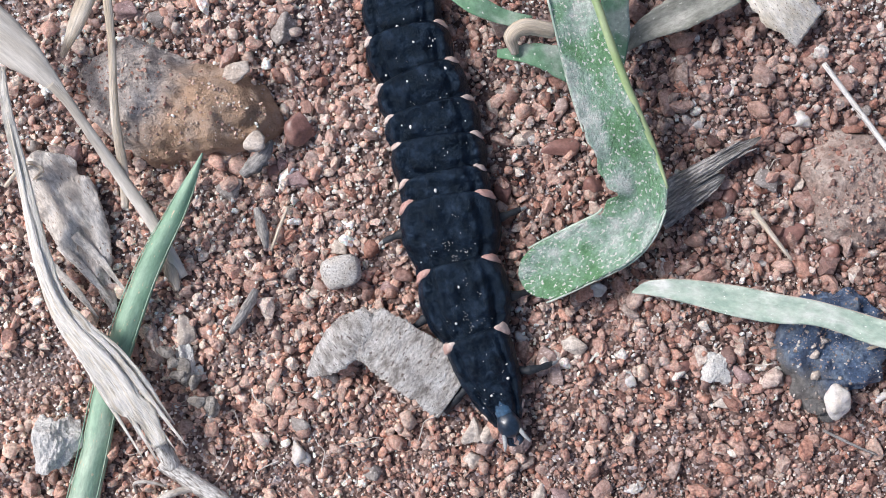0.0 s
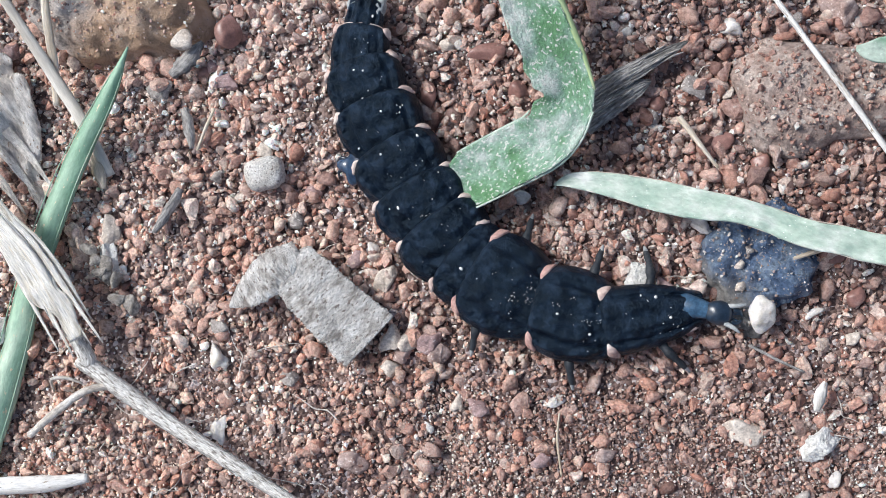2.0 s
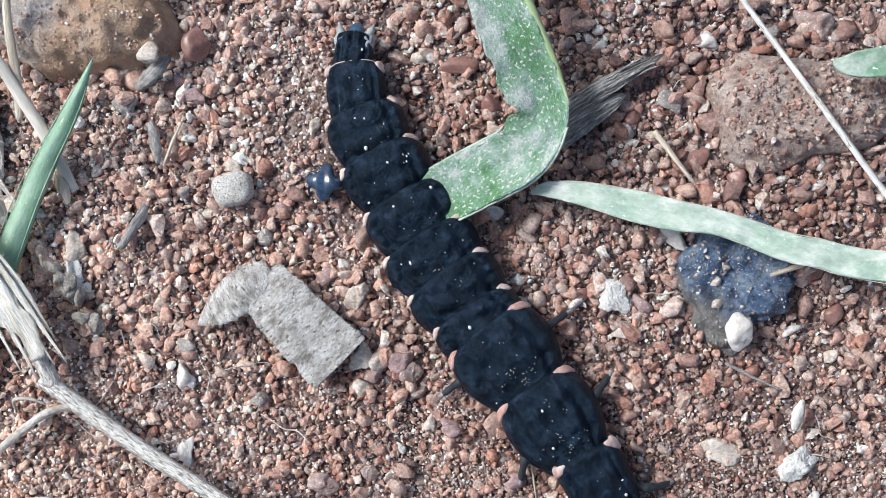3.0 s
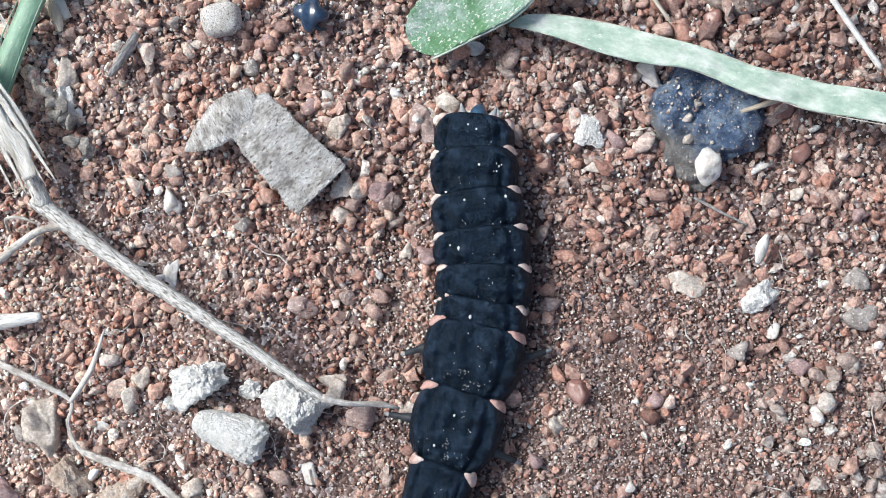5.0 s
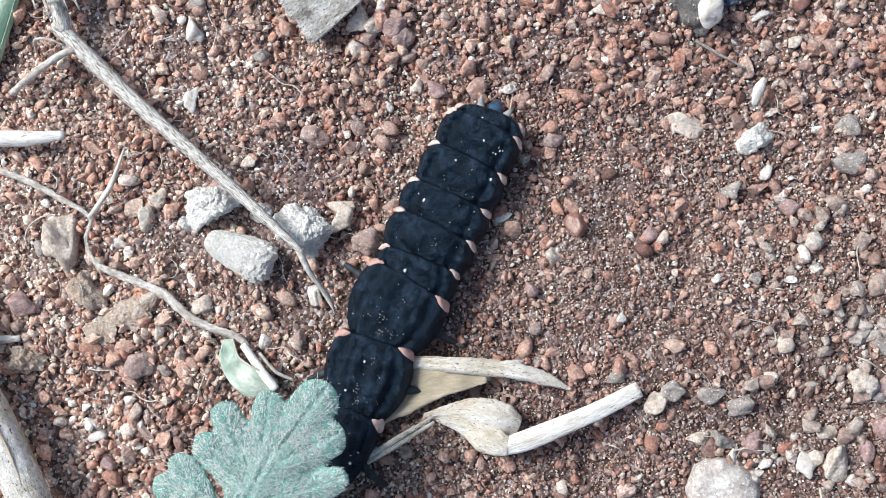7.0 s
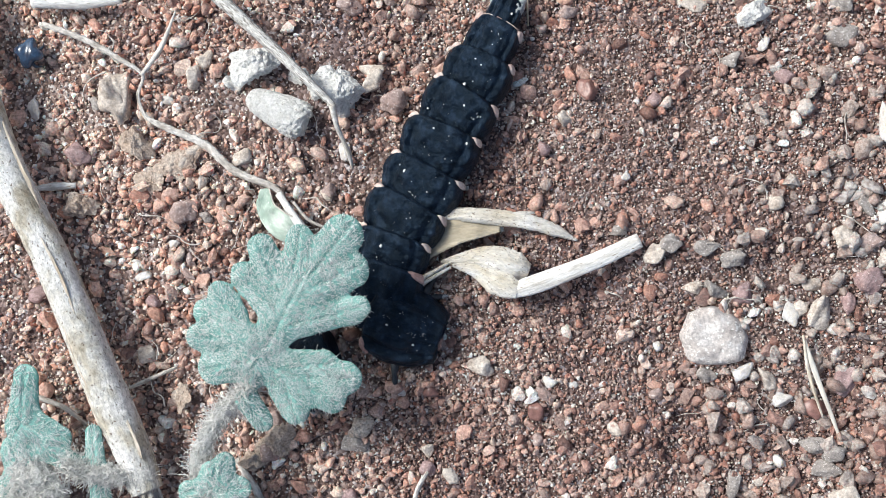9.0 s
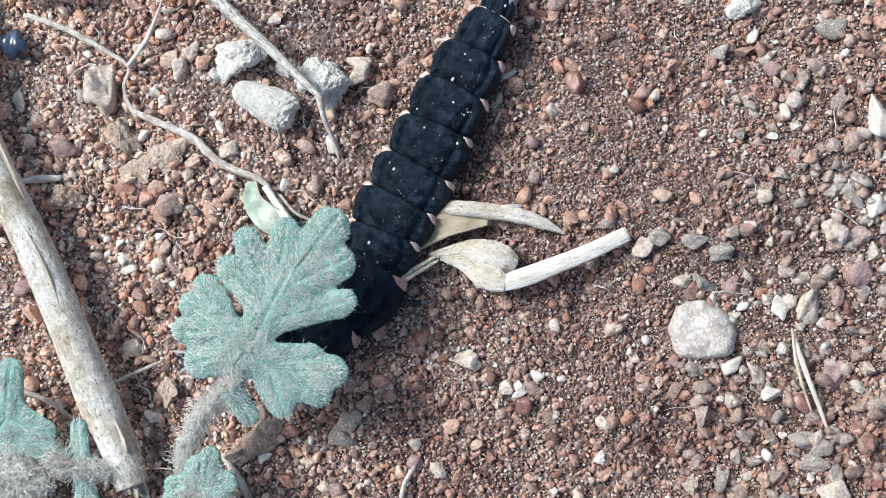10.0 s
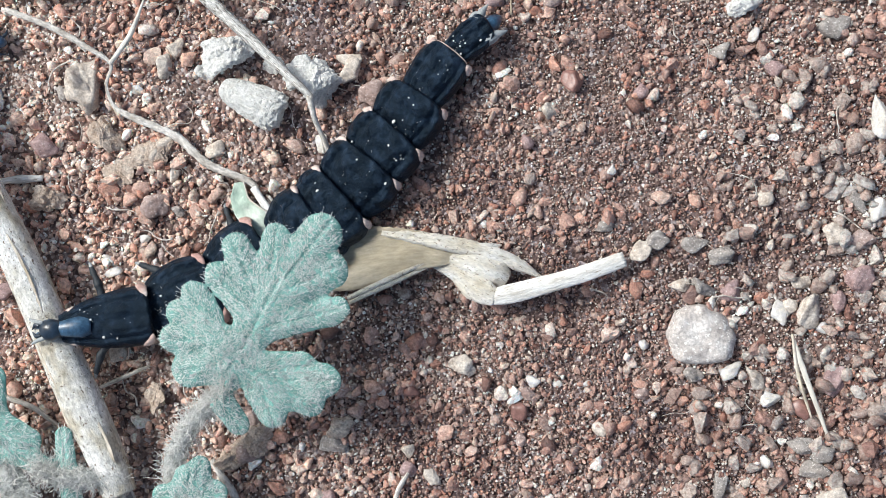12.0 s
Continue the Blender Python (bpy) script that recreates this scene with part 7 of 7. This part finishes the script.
    metanotum_rows = [
        (0, -3.35, 2.17, 1.90, -171.5, 0.0),
        (0.5, -2.46, -0.35, 1.90, -160.7, 0.0),
        (1, -1.55, -2.02, 1.90, -147.0, 0.0),
        (1.5, -0.60, -3.25, 1.90, -137.6, 0.0),
        (2, 1.00, -4.43, 1.90, -120.5, 0.0),
        (2.5, 1.71, -4.72, 1.90, -119.6, 0.0),
        (2.7, 2.06, -5.14, 1.90, -127.4, 0.0),
        (3.5, 2.95, -7.66, 1.90, -153.2, 0.0),
        (4.3, 3.84, -10.19, 1.90, -181.4, 0.0),
        (4.5, 3.82, -11.31, 1.90, -185.8, 0.0),
        (5, 3.54, -12.37, 1.90, -188.6, 0.0),
        (5.5, 3.18, -13.17, 1.90, -196.2, 0.0),
        (6, 2.07, -14.58, 1.90, -206.2, 0.0),
        (6.5, 1.93, -16.16, 1.90, -212.4, 0.0),
        (7, 1.18, -17.69, 1.90, -205.7, 0.0),
        (7.5, -0.18, -19.82, 1.90, -188.5, 0.0),
        (7.7, -0.15, -20.73, 1.90, -189.5, 0.0),
        (8.5, -0.22, -22.34, 1.90, -189.4, 0.0),
        (9.3, -0.29, -23.94, 1.90, -189.3, 0.0),
        (9.5, -0.11, -23.59, 1.90, -191.6, 0.0),
        (10, -0.25, -23.79, 1.90, -202.8, 0.0),
        (10.5, -0.99, -24.19, 1.90, -208.5, 0.0),
        (11, -1.09, -24.26, 1.90, -215.8, 0.0),
        (11.5, -2.28, -24.34, 1.90, -231.4, 0.0),
        (12, -4.46, -23.73, 1.90, -229.4, 0.0),
    ]
    ring_a_rows = [
        (0, -3.54, 3.09, 1.90, -167.9, 0.0),
        (0.5, -2.70, 0.46, 1.90, -163.8, 0.0),
        (1, -2.05, -1.20, 1.90, -148.6, 0.0),
        (1.5, -1.06, -2.39, 1.90, -151.8, 0.0),
        (2, 0.23, -3.83, 1.90, -127.9, 0.0),
        (2.5, 0.96, -4.11, 1.90, -128.8, 0.0),
        (2.7, 1.35, -4.43, 1.90, -135.0, 0.0),
        (3.5, 2.55, -6.85, 1.90, -154.0, 0.0),
        (4.3, 3.76, -9.28, 1.90, -175.1, 0.0),
        (4.5, 3.82, -10.36, 1.90, -180.0, 0.0),
        (5, 3.63, -11.44, 1.90, -186.1, 0.0),
        (5.5, 3.38, -12.36, 1.90, -194.1, 0.0),
        (6, 2.43, -13.79, 1.90, -204.2, 0.0),
        (6.5, 2.30, -15.36, 1.90, -204.9, 0.0),
        (7, 1.43, -16.76, 1.90, -195.0, 0.0),
        (7.5, 0.10, -18.96, 1.90, -197.7, 0.0),
        (7.7, 0.12, -19.58, 1.90, -193.1, 0.0),
        (8.5, 0.05, -21.06, 1.90, -191.8, 0.0),
        (9.3, -0.02, -22.53, 1.90, -190.8, 0.0),
        (9.5, 0.12, -22.26, 1.90, -189.7, 0.0),
        (10, 0.09, -22.38, 1.90, -193.7, 0.0),
        (10.5, -0.33, -22.61, 1.90, -202.5, 0.0),
        (11, -0.47, -22.65, 1.90, -201.0, 0.0),
        (11.5, -1.38, -23.47, 1.90, -226.0, 0.0),
        (12, -3.51, -22.94, 1.90, -420.3, 0.0),
    ]
    ring_b_rows = [
        (0, -3.74, 4.46, 1.90, -171.9, 0.0),
        (0.5, -3.03, 1.82, 1.90, -166.2, 0.0),
        (1, -2.57, 0.25, 1.90, -160.4, 0.0),
        (1.5, -1.79, -1.05, 1.90, -151.4, 0.0),
        (2, -0.74, -2.60, 1.90, -141.6, 0.0),
        (2.5, -0.06, -2.87, 1.90, -140.7, 0.0),
        (2.7, 0.30, -3.19, 1.90, -139.7, 0.0),
        (3.5, 1.91, -5.45, 1.90, -155.5, 0.0),
        (4.3, 3.53, -7.71, 1.90, -171.6, 0.0),
        (4.5, 3.66, -8.82, 1.90, -174.3, 0.0),
        (5, 3.56, -10.08, 1.90, -176.8, 0.0),
        (5.5, 3.56, -10.84, 1.90, -186.6, 0.0),
        (6, 2.82, -12.28, 1.90, -194.4, 0.0),
        (6.5, 2.81, -13.81, 1.90, -198.3, 0.0),
        (7, 1.95, -15.39, 1.90, -201.0, 0.0),
        (7.5, 0.72, -17.46, 1.90, -202.6, 0.0),
        (7.7, 0.77, -18.16, 1.90, -204.8, 0.0),
        (8.5, 0.65, -19.56, 1.90, -202.0, 0.0),
        (9.3, 0.53, -20.96, 1.90, -199.3, 0.0),
        (9.5, 0.58, -20.59, 1.90, -195.2, 0.0),
        (10, 0.67, -20.87, 1.90, -201.0, 0.0),
        (10.5, 0.33, -21.10, 1.90, -203.8, 0.0),
        (11, 0.39, -21.15, 1.90, -209.7, 0.0),
        (11.5, -0.34, -22.09, 1.90, -216.8, 0.0),
        (12, -2.52, -22.08, 1.90, -228.8, 0.0),
    ]
    ring_c_rows = [
        (0, -4.07, 5.71, 1.90, -165.3, 0.0),
        (0.5, -3.41, 3.08, 1.90, -163.3, 0.0),
        (1, -3.06, 1.56, 1.90, -159.3, 0.0),
        (1.5, -2.51, 0.34, 1.90, -152.5, 0.0),
        (2, -1.59, -1.22, 1.90, -148.5, 0.0),
        (2.5, -1.07, -1.51, 1.90, -143.5, 0.0),
        (2.7, -0.67, -1.84, 1.90, -144.2, 0.0),
        (3.5, 1.16, -4.04, 1.90, -151.9, 0.0),
        (4.3, 3.00, -6.24, 1.90, -160.2, 0.0),
        (4.5, 3.13, -7.33, 1.90, -160.1, 0.0),
        (5, 3.33, -8.69, 1.90, -170.6, 0.0),
        (5.5, 3.52, -9.42, 1.90, -178.7, 0.0),
        (6, 3.07, -10.73, 1.90, -189.3, 0.0),
        (6.5, 3.14, -12.42, 1.90, -193.0, 0.0),
        (7, 2.41, -14.09, 1.90, -199.3, 0.0),
        (7.5, 1.21, -16.08, 1.90, -199.6, 0.0),
        (7.7, 1.30, -16.67, 1.90, -199.5, 0.0),
        (8.5, 1.21, -18.00, 1.90, -199.8, 0.0),
        (9.3, 1.13, -19.34, 1.90, -200.1, 0.0),
        (9.5, 1.24, -18.97, 1.90, -202.2, 0.0),
        (10, 1.29, -19.31, 1.90, -201.7, 0.0),
        (10.5, 1.05, -19.46, 1.90, -203.4, 0.0),
        (11, 1.11, -19.68, 1.90, -206.2, 0.0),
        (11.5, 0.51, -20.57, 1.90, -209.4, 0.0),
        (12, -1.51, -20.86, 1.90, -219.5, 0.0),
    ]
    ring_d_rows = [
        (0, -4.59, 7.04, 1.90, -158.5, 0.0),
        (0.5, -3.85, 4.38, 1.90, -161.1, 0.0),
        (1, -3.54, 3.12, 1.90, -162.9, 0.0),
        (1.5, -3.22, 1.81, 1.90, -154.5, 0.0),
        (2, -2.52, 0.29, 1.90, -148.4, 0.0),
        (2.5, -2.09, -0.05, 1.90, -145.0, 0.0),
        (2.7, -1.60, -0.33, 1.90, -148.6, 0.0),
        (3.5, 0.27, -2.58, 1.90, -148.5, 0.0),
        (4.3, 2.13, -4.83, 1.90, -148.5, 0.0),
        (4.5, 2.45, -5.74, 1.90, -157.1, 0.0),
        (5, 3.07, -7.25, 1.90, -170.1, 0.0),
        (5.5, 3.39, -7.88, 1.90, -175.2, 0.0),
        (6, 3.06, -9.16, 1.90, -179.5, 0.0),
        (6.5, 3.25, -10.94, 1.90, -184.4, 0.0),
        (7, 3.01, -12.59, 1.90, -201.7, 0.0),
        (7.5, 1.60, -14.46, 1.90, -193.6, 0.0),
        (7.7, 1.82, -15.11, 1.90, -198.4, 0.0),
        (8.5, 1.74, -16.29, 1.90, -197.0, 0.0),
        (9.3, 1.65, -17.46, 1.90, -195.7, 0.0),
        (9.5, 1.74, -17.12, 1.90, -195.3, 0.0),
        (10, 1.85, -17.48, 1.90, -196.8, 0.0),
        (10.5, 1.65, -17.61, 1.90, -198.2, 0.0),
        (11, 1.80, -17.76, 1.90, -199.8, 0.0),
        (11.5, 1.31, -18.82, 1.90, -204.4, 0.0),
        (12, -0.52, -19.23, 1.90, -211.6, 0.0),
    ]
    ring_e_rows = [
        (0, -4.99, 8.71, 1.90, -166.7, 0.0),
        (0.5, -4.22, 6.00, 1.90, -167.3, 0.0),
        (1, -3.89, 4.80, 1.90, -168.2, 0.0),
        (1.5, -3.82, 3.50, 1.90, -160.3, 0.0),
        (2, -3.23, 1.99, 1.90, -157.0, 0.0),
        (2.5, -2.82, 1.60, 1.90, -156.1, 0.0),
        (2.7, -2.49, 1.32, 1.90, -151.7, 0.0),
        (3.5, -0.62, -1.05, 1.90, -150.0, 0.0),
        (4.3, 1.26, -3.42, 1.90, -148.1, 0.0),
        (4.5, 1.61, -4.27, 1.90, -150.1, 0.0),
        (5, 2.90, -5.64, 1.90, -173.7, 0.0),
        (5.5, 3.45, -6.16, 1.90, -181.8, 0.0),
        (6, 3.16, -7.48, 1.90, -183.7, 0.0),
        (6.5, 3.55, -9.27, 1.90, -190.1, 0.0),
        (7, 3.54, -11.16, 1.90, -200.3, 0.0),
        (7.5, 2.31, -13.00, 1.90, -205.8, 0.0),
        (7.7, 2.56, -13.49, 1.90, -204.6, 0.0),
        (8.5, 2.50, -14.65, 1.90, -204.9, 0.0),
        (9.3, 2.43, -15.81, 1.90, -205.3, 0.0),
        (9.5, 2.46, -15.42, 1.90, -202.7, 0.0),
        (10, 2.46, -15.74, 1.90, -199.4, 0.0),
        (10.5, 2.40, -15.90, 1.90, -203.6, 0.0),
        (11, 2.49, -15.94, 1.90, -200.8, 0.0),
        (11.5, 2.12, -17.10, 1.90, -205.4, 0.0),
        (12, 0.40, -17.85, 1.90, -213.6, 0.0),
    ]
    ring_f_rows = [
        (0, -5.25, 10.37, 1.78, -171.0, 4.1),
        (0.5, -4.47, 7.63, 1.78, -171.1, 4.2),
        (1, -3.99, 5.90, 1.68, -175.1, 11.1),
        (1.5, -3.91, 5.00, 1.78, -176.5, 4.6),
        (2, -3.78, 3.56, 1.78, -161.0, 4.1),
        (2.5, -3.45, 3.20, 1.78, -158.6, 4.0),
        (2.7, -3.15, 2.97, 1.78, -158.2, 3.9),
        (3.5, -1.29, 0.65, 1.78, -158.3, 3.7),
        (4.3, 0.56, -1.66, 1.78, -158.4, 3.6),
        (4.5, 0.82, -2.47, 1.78, -156.1, 3.5),
        (5, 2.98, -4.35, 1.78, -183.5, 5.3),
        (5.5, 3.47, -4.98, 1.74, -181.3, 7.8),
        (6, 3.31, -5.99, 1.78, -185.6, 4.6),
        (6.5, 3.76, -7.15, 1.78, -185.7, 3.2),
        (7, 3.68, -10.58, 1.28, -194.2, 14.0),
        (7.5, 3.10, -11.92, 1.78, -216.3, 5.1),
        (7.7, 3.34, -12.27, 1.78, -212.5, 4.7),
        (8.5, 3.13, -13.16, 1.78, -203.0, 4.2),
        (9.3, 2.92, -14.06, 1.78, -195.5, 3.8),
        (9.5, 2.96, -13.84, 1.78, -197.7, 4.1),
        (10, 3.07, -14.01, 1.78, -199.4, 3.7),
        (10.5, 2.92, -14.21, 1.78, -197.0, 3.9),
        (11, 3.07, -14.21, 1.78, -198.4, 3.8),
        (11.5, 2.90, -15.36, 1.78, -204.0, 3.6),
        (12, 1.23, -16.17, 1.78, -206.3, 3.7),
    ]
    ring_g_rows = [
        (0, -5.38, 11.90, 1.66, -175.1, 4.5),
        (0.5, -4.67, 8.68, 1.59, -169.3, 10.3),
        (1, -3.96, 5.60, 1.33, -175.1, 14.0),
        (1.5, -3.66, 5.50, 1.17, -206.3, 14.0),
        (2, -3.67, 4.93, 1.66, -184.5, 5.0),
        (2.5, -3.52, 4.72, 1.66, -177.1, 4.5),
        (2.7, -3.36, 4.65, 1.66, -172.9, 4.0),
        (3.5, -1.42, 1.97, 1.57, -174.6, 9.0),
        (4.3, 0.52, -0.72, 1.48, -177.6, 14.0),
        (4.5, 0.77, -1.40, 1.59, -177.3, 10.0),
        (5, 2.96, -4.65, 1.43, -183.5, 14.0),
        (5.5, 3.46, -5.28, 1.39, -181.3, 14.0),
        (6, 3.28, -6.29, 1.43, -185.6, 14.0),
        (6.5, 3.73, -7.45, 1.43, -185.7, 14.0),
        (7, 3.61, -10.87, 0.93, -194.2, 14.0),
        (7.5, 2.92, -12.16, 1.43, -216.3, 14.0),
        (7.7, 3.26, -12.40, 1.43, -212.5, 14.0),
        (8.5, 3.67, -12.24, 1.45, -210.2, 14.0),
        (9.3, 3.40, -12.46, 1.66, -196.7, 4.1),
        (9.5, 3.58, -12.40, 1.66, -203.3, 4.4),
        (10, 3.70, -12.44, 1.66, -201.7, 4.1),
        (10.5, 3.57, -12.80, 1.66, -204.8, 4.4),
        (11, 3.70, -12.42, 1.66, -199.5, 3.6),
        (11.5, 3.43, -13.60, 1.66, -196.7, 3.7),
        (12, 2.36, -14.28, 1.66, -210.8, 3.1),
    ]
    tail_rows = [
        (0, -5.47, 12.99, 1.54, -175.5, 6.3),
        (0.5, -4.57, 9.24, 1.19, -190.3, 14.0),
        (1, -3.99, 5.92, 1.08, -175.1, 8.0),
        (1.5, -3.23, 5.95, 0.84, -224.2, 14.0),
        (2, -3.48, 5.99, 1.54, -189.9, 6.4),
        (2.5, -3.43, 5.75, 1.54, -185.2, 6.6),
        (2.7, -3.31, 5.74, 1.54, -182.6, 6.3),
        (3.5, -1.33, 2.81, 1.34, -186.0, 14.0),
        (4.3, 0.65, -0.11, 1.15, -191.8, 14.0),
        (4.5, 0.82, -0.26, 1.47, -182.8, 6.0),
        (5, 2.98, -4.33, 1.18, -183.5, 8.0),
        (5.5, 3.47, -4.96, 1.14, -181.3, 8.0),
        (6, 3.31, -5.97, 1.18, -185.6, 8.0),
        (6.5, 3.77, -7.05, 1.18, -185.7, 8.0),
        (7, 3.68, -10.56, 0.68, -194.2, 8.0),
        (7.5, 3.16, -11.84, 1.18, -216.3, 8.0),
        (7.7, 3.39, -12.19, 1.18, -212.5, 8.0),
        (8.5, 4.00, -11.69, 1.17, -211.3, 14.0),
        (9.3, 3.55, -11.22, 1.54, -187.1, 5.5),
        (9.5, 3.74, -11.24, 1.54, -187.9, 5.8),
        (10, 3.87, -11.33, 1.54, -188.7, 6.1),
        (10.5, 3.76, -11.69, 1.54, -190.0, 6.1),
        (11, 3.93, -11.34, 1.54, -192.0, 6.2),
        (11.5, 3.74, -12.31, 1.54, -193.8, 5.2),
        (12, 3.74, -12.95, 1.54, -225.9, 3.6),
    ]
    blocks = [head_rows, pronotum_rows, mesonotum_rows, metanotum_rows, ring_a_rows, ring_b_rows, ring_c_rows, ring_d_rows, ring_e_rows, ring_f_rows, ring_g_rows, tail_rows]
    for part_ob, rows in zip([head] + PLATES, blocks):
        walk(part_ob, [(t, pose(x * MM, y * MM, z * MM, 0, 0, yaw) @ pose(0, 0, 0, nod)) for t, x, y, z, yaw, nod in rows])
    # legs step in turn, fore and hind with the middle one of the other side
    for n, (ob, (x, y, z, yaw, side)) in enumerate(LEGS):
        beat = 0.0 if (n // 2 + (side > 0)) % 2 == 0 else math.pi
        rows = []
        for k in range(41):
            t = k * 0.3
            swing = 19 * math.sin(2 * math.pi * t / 1.3 + beat)
            lift = 7 * max(0.0, math.cos(2 * math.pi * t / 1.3 + beat))
            rows.append((t, pose(x * MM, y * MM, z * MM, 0, 0, yaw + swing * side) @ pose(0, 0, 0, 0, -lift, 0)))
        walk(ob, rows)
    # the papery leaf is shoved aside by the passing body
    b = papery_leaf.location.copy()
    walk(papery_leaf, [(t, Matrix.Translation((b.x + dx * MM, b.y + dy * MM, b.z + dz * MM)) @ pose(0, 0, 0, 0, 0, r)) for t, dx, dy, dz, r in [
        (0.0, -0.03, 0.34, 0, -5), (10.0, -0.03, 0.34, 0, -5), (10.5, 0, 0, 0, 0), (11.0, -0.1, 0.05, 0, -2.4), (11.5, -0.11, 0.08, 0.02, -4.3), (12.0, -0.2, 0.19, 0.04, -10.7)]])
    walk(leaf_part, [(t, pose(dx * MM, dy * MM, 0, 0, 0, r)) for t, dx, dy, r in [(0.0, -0.15, 0.1, 0), (10.0, -0.15, 0.1, 0), (10.5, 0, 0, 0), (11.0, 0, 0.05, 0), (11.5, -0.15, -0.25, 0), (12.0, -0.55, -1.2, 0)]])
    # the bark flake is turned and kicked aside by a passing foot
    k = bark.location.copy()
    walk(bark, [(t, Matrix.Translation((k.x + dx * MM, k.y + dy * MM, k.z)) @ pose(0, 0, 0, 0, 0, r)) for t, r, dx, dy in [
        (0.0, 10, -0.1, 1.55), (0.5, 2, -0.25, 0.95), (1.0, -5, -0.15, 1.0), (1.4, 4, -0.03, 0.0), (2.0, 1.5, -0.05, 0.05), (2.6, 0, 0, 0), (12.0, 0, 0, 0)]])
    h = Vector((-0.55 * MM, 2.08 * MM, 1.1 * MM))
    lie = Vector((-0.8, -0.58, -0.15))
    walk(bark_curl, [(t, Matrix.Translation(h) @ pose(0, 0, 0, 0, 0, r) @ Matrix.Rotation(radians(f), 4, lie) @ Matrix.Translation(-h)) for t, r, f in [(0.0, -4, 0), (0.5, -10, 45), (1.0, -13, 50), (1.4, 0, 0), (12.0, 0, 0)]])
    # the straw is dragged by a passing foot, and its loose end swings round
    s = long_straw.location.copy()
    walk(long_straw, [(t, Matrix.Translation(s) @ pose(0, 0, 0, 0, 0, r)) for t, r in [(0.0, 0), (5.5, 0), (6.0, -1.5), (6.5, -4.5), (7.0, -6.2), (12.0, -6.0)]])
    e = tip_fibre.location.copy()
    walk(tip_fibre, [(t, Matrix.Translation(e) @ pose(0, 0, 0, 0, 0, r)) for t, r in [(0.0, 0), (5.5, 0), (6.0, 3), (6.5, -28), (7.0, -46), (7.5, -56), (12.0, -57)]])
    # the green leaf is nudged aside and down
    n = green_leaf.location.copy()
    walk(green_leaf, [(t, Matrix.Translation((n.x + dx * MM, n.y + dy * MM, n.z))) for t, dx, dy in [(0.0, 0, 0), (0.5, 0.23, -0.14), (1.0, 0.25, -0.14), (1.5, 0.32, -0.14), (2.0, 0.35, -0.16), (2.7, 0.35, -0.18), (4.3, 0.54, -0.25), (5.0, 0.54, -0.26), (12.0, 0.54, -0.26)]])
    # the pale grass blade swings slowly about its root
    g = pale_grass.location.copy()
    walk(pale_grass, [(t, Matrix.Translation(g) @ pose(0, 0, 0, 0, 0, r)) for t, r in [(0, 1.9), (0.5, 2.6), (1, 2.4), (1.5, 1.4), (2, 0.6), (2.5, -1.28), (2.7, -0.46), (4.3, 0.07), (4.5, 0), (5, -0.36), (12, -0.36)]])


motions()
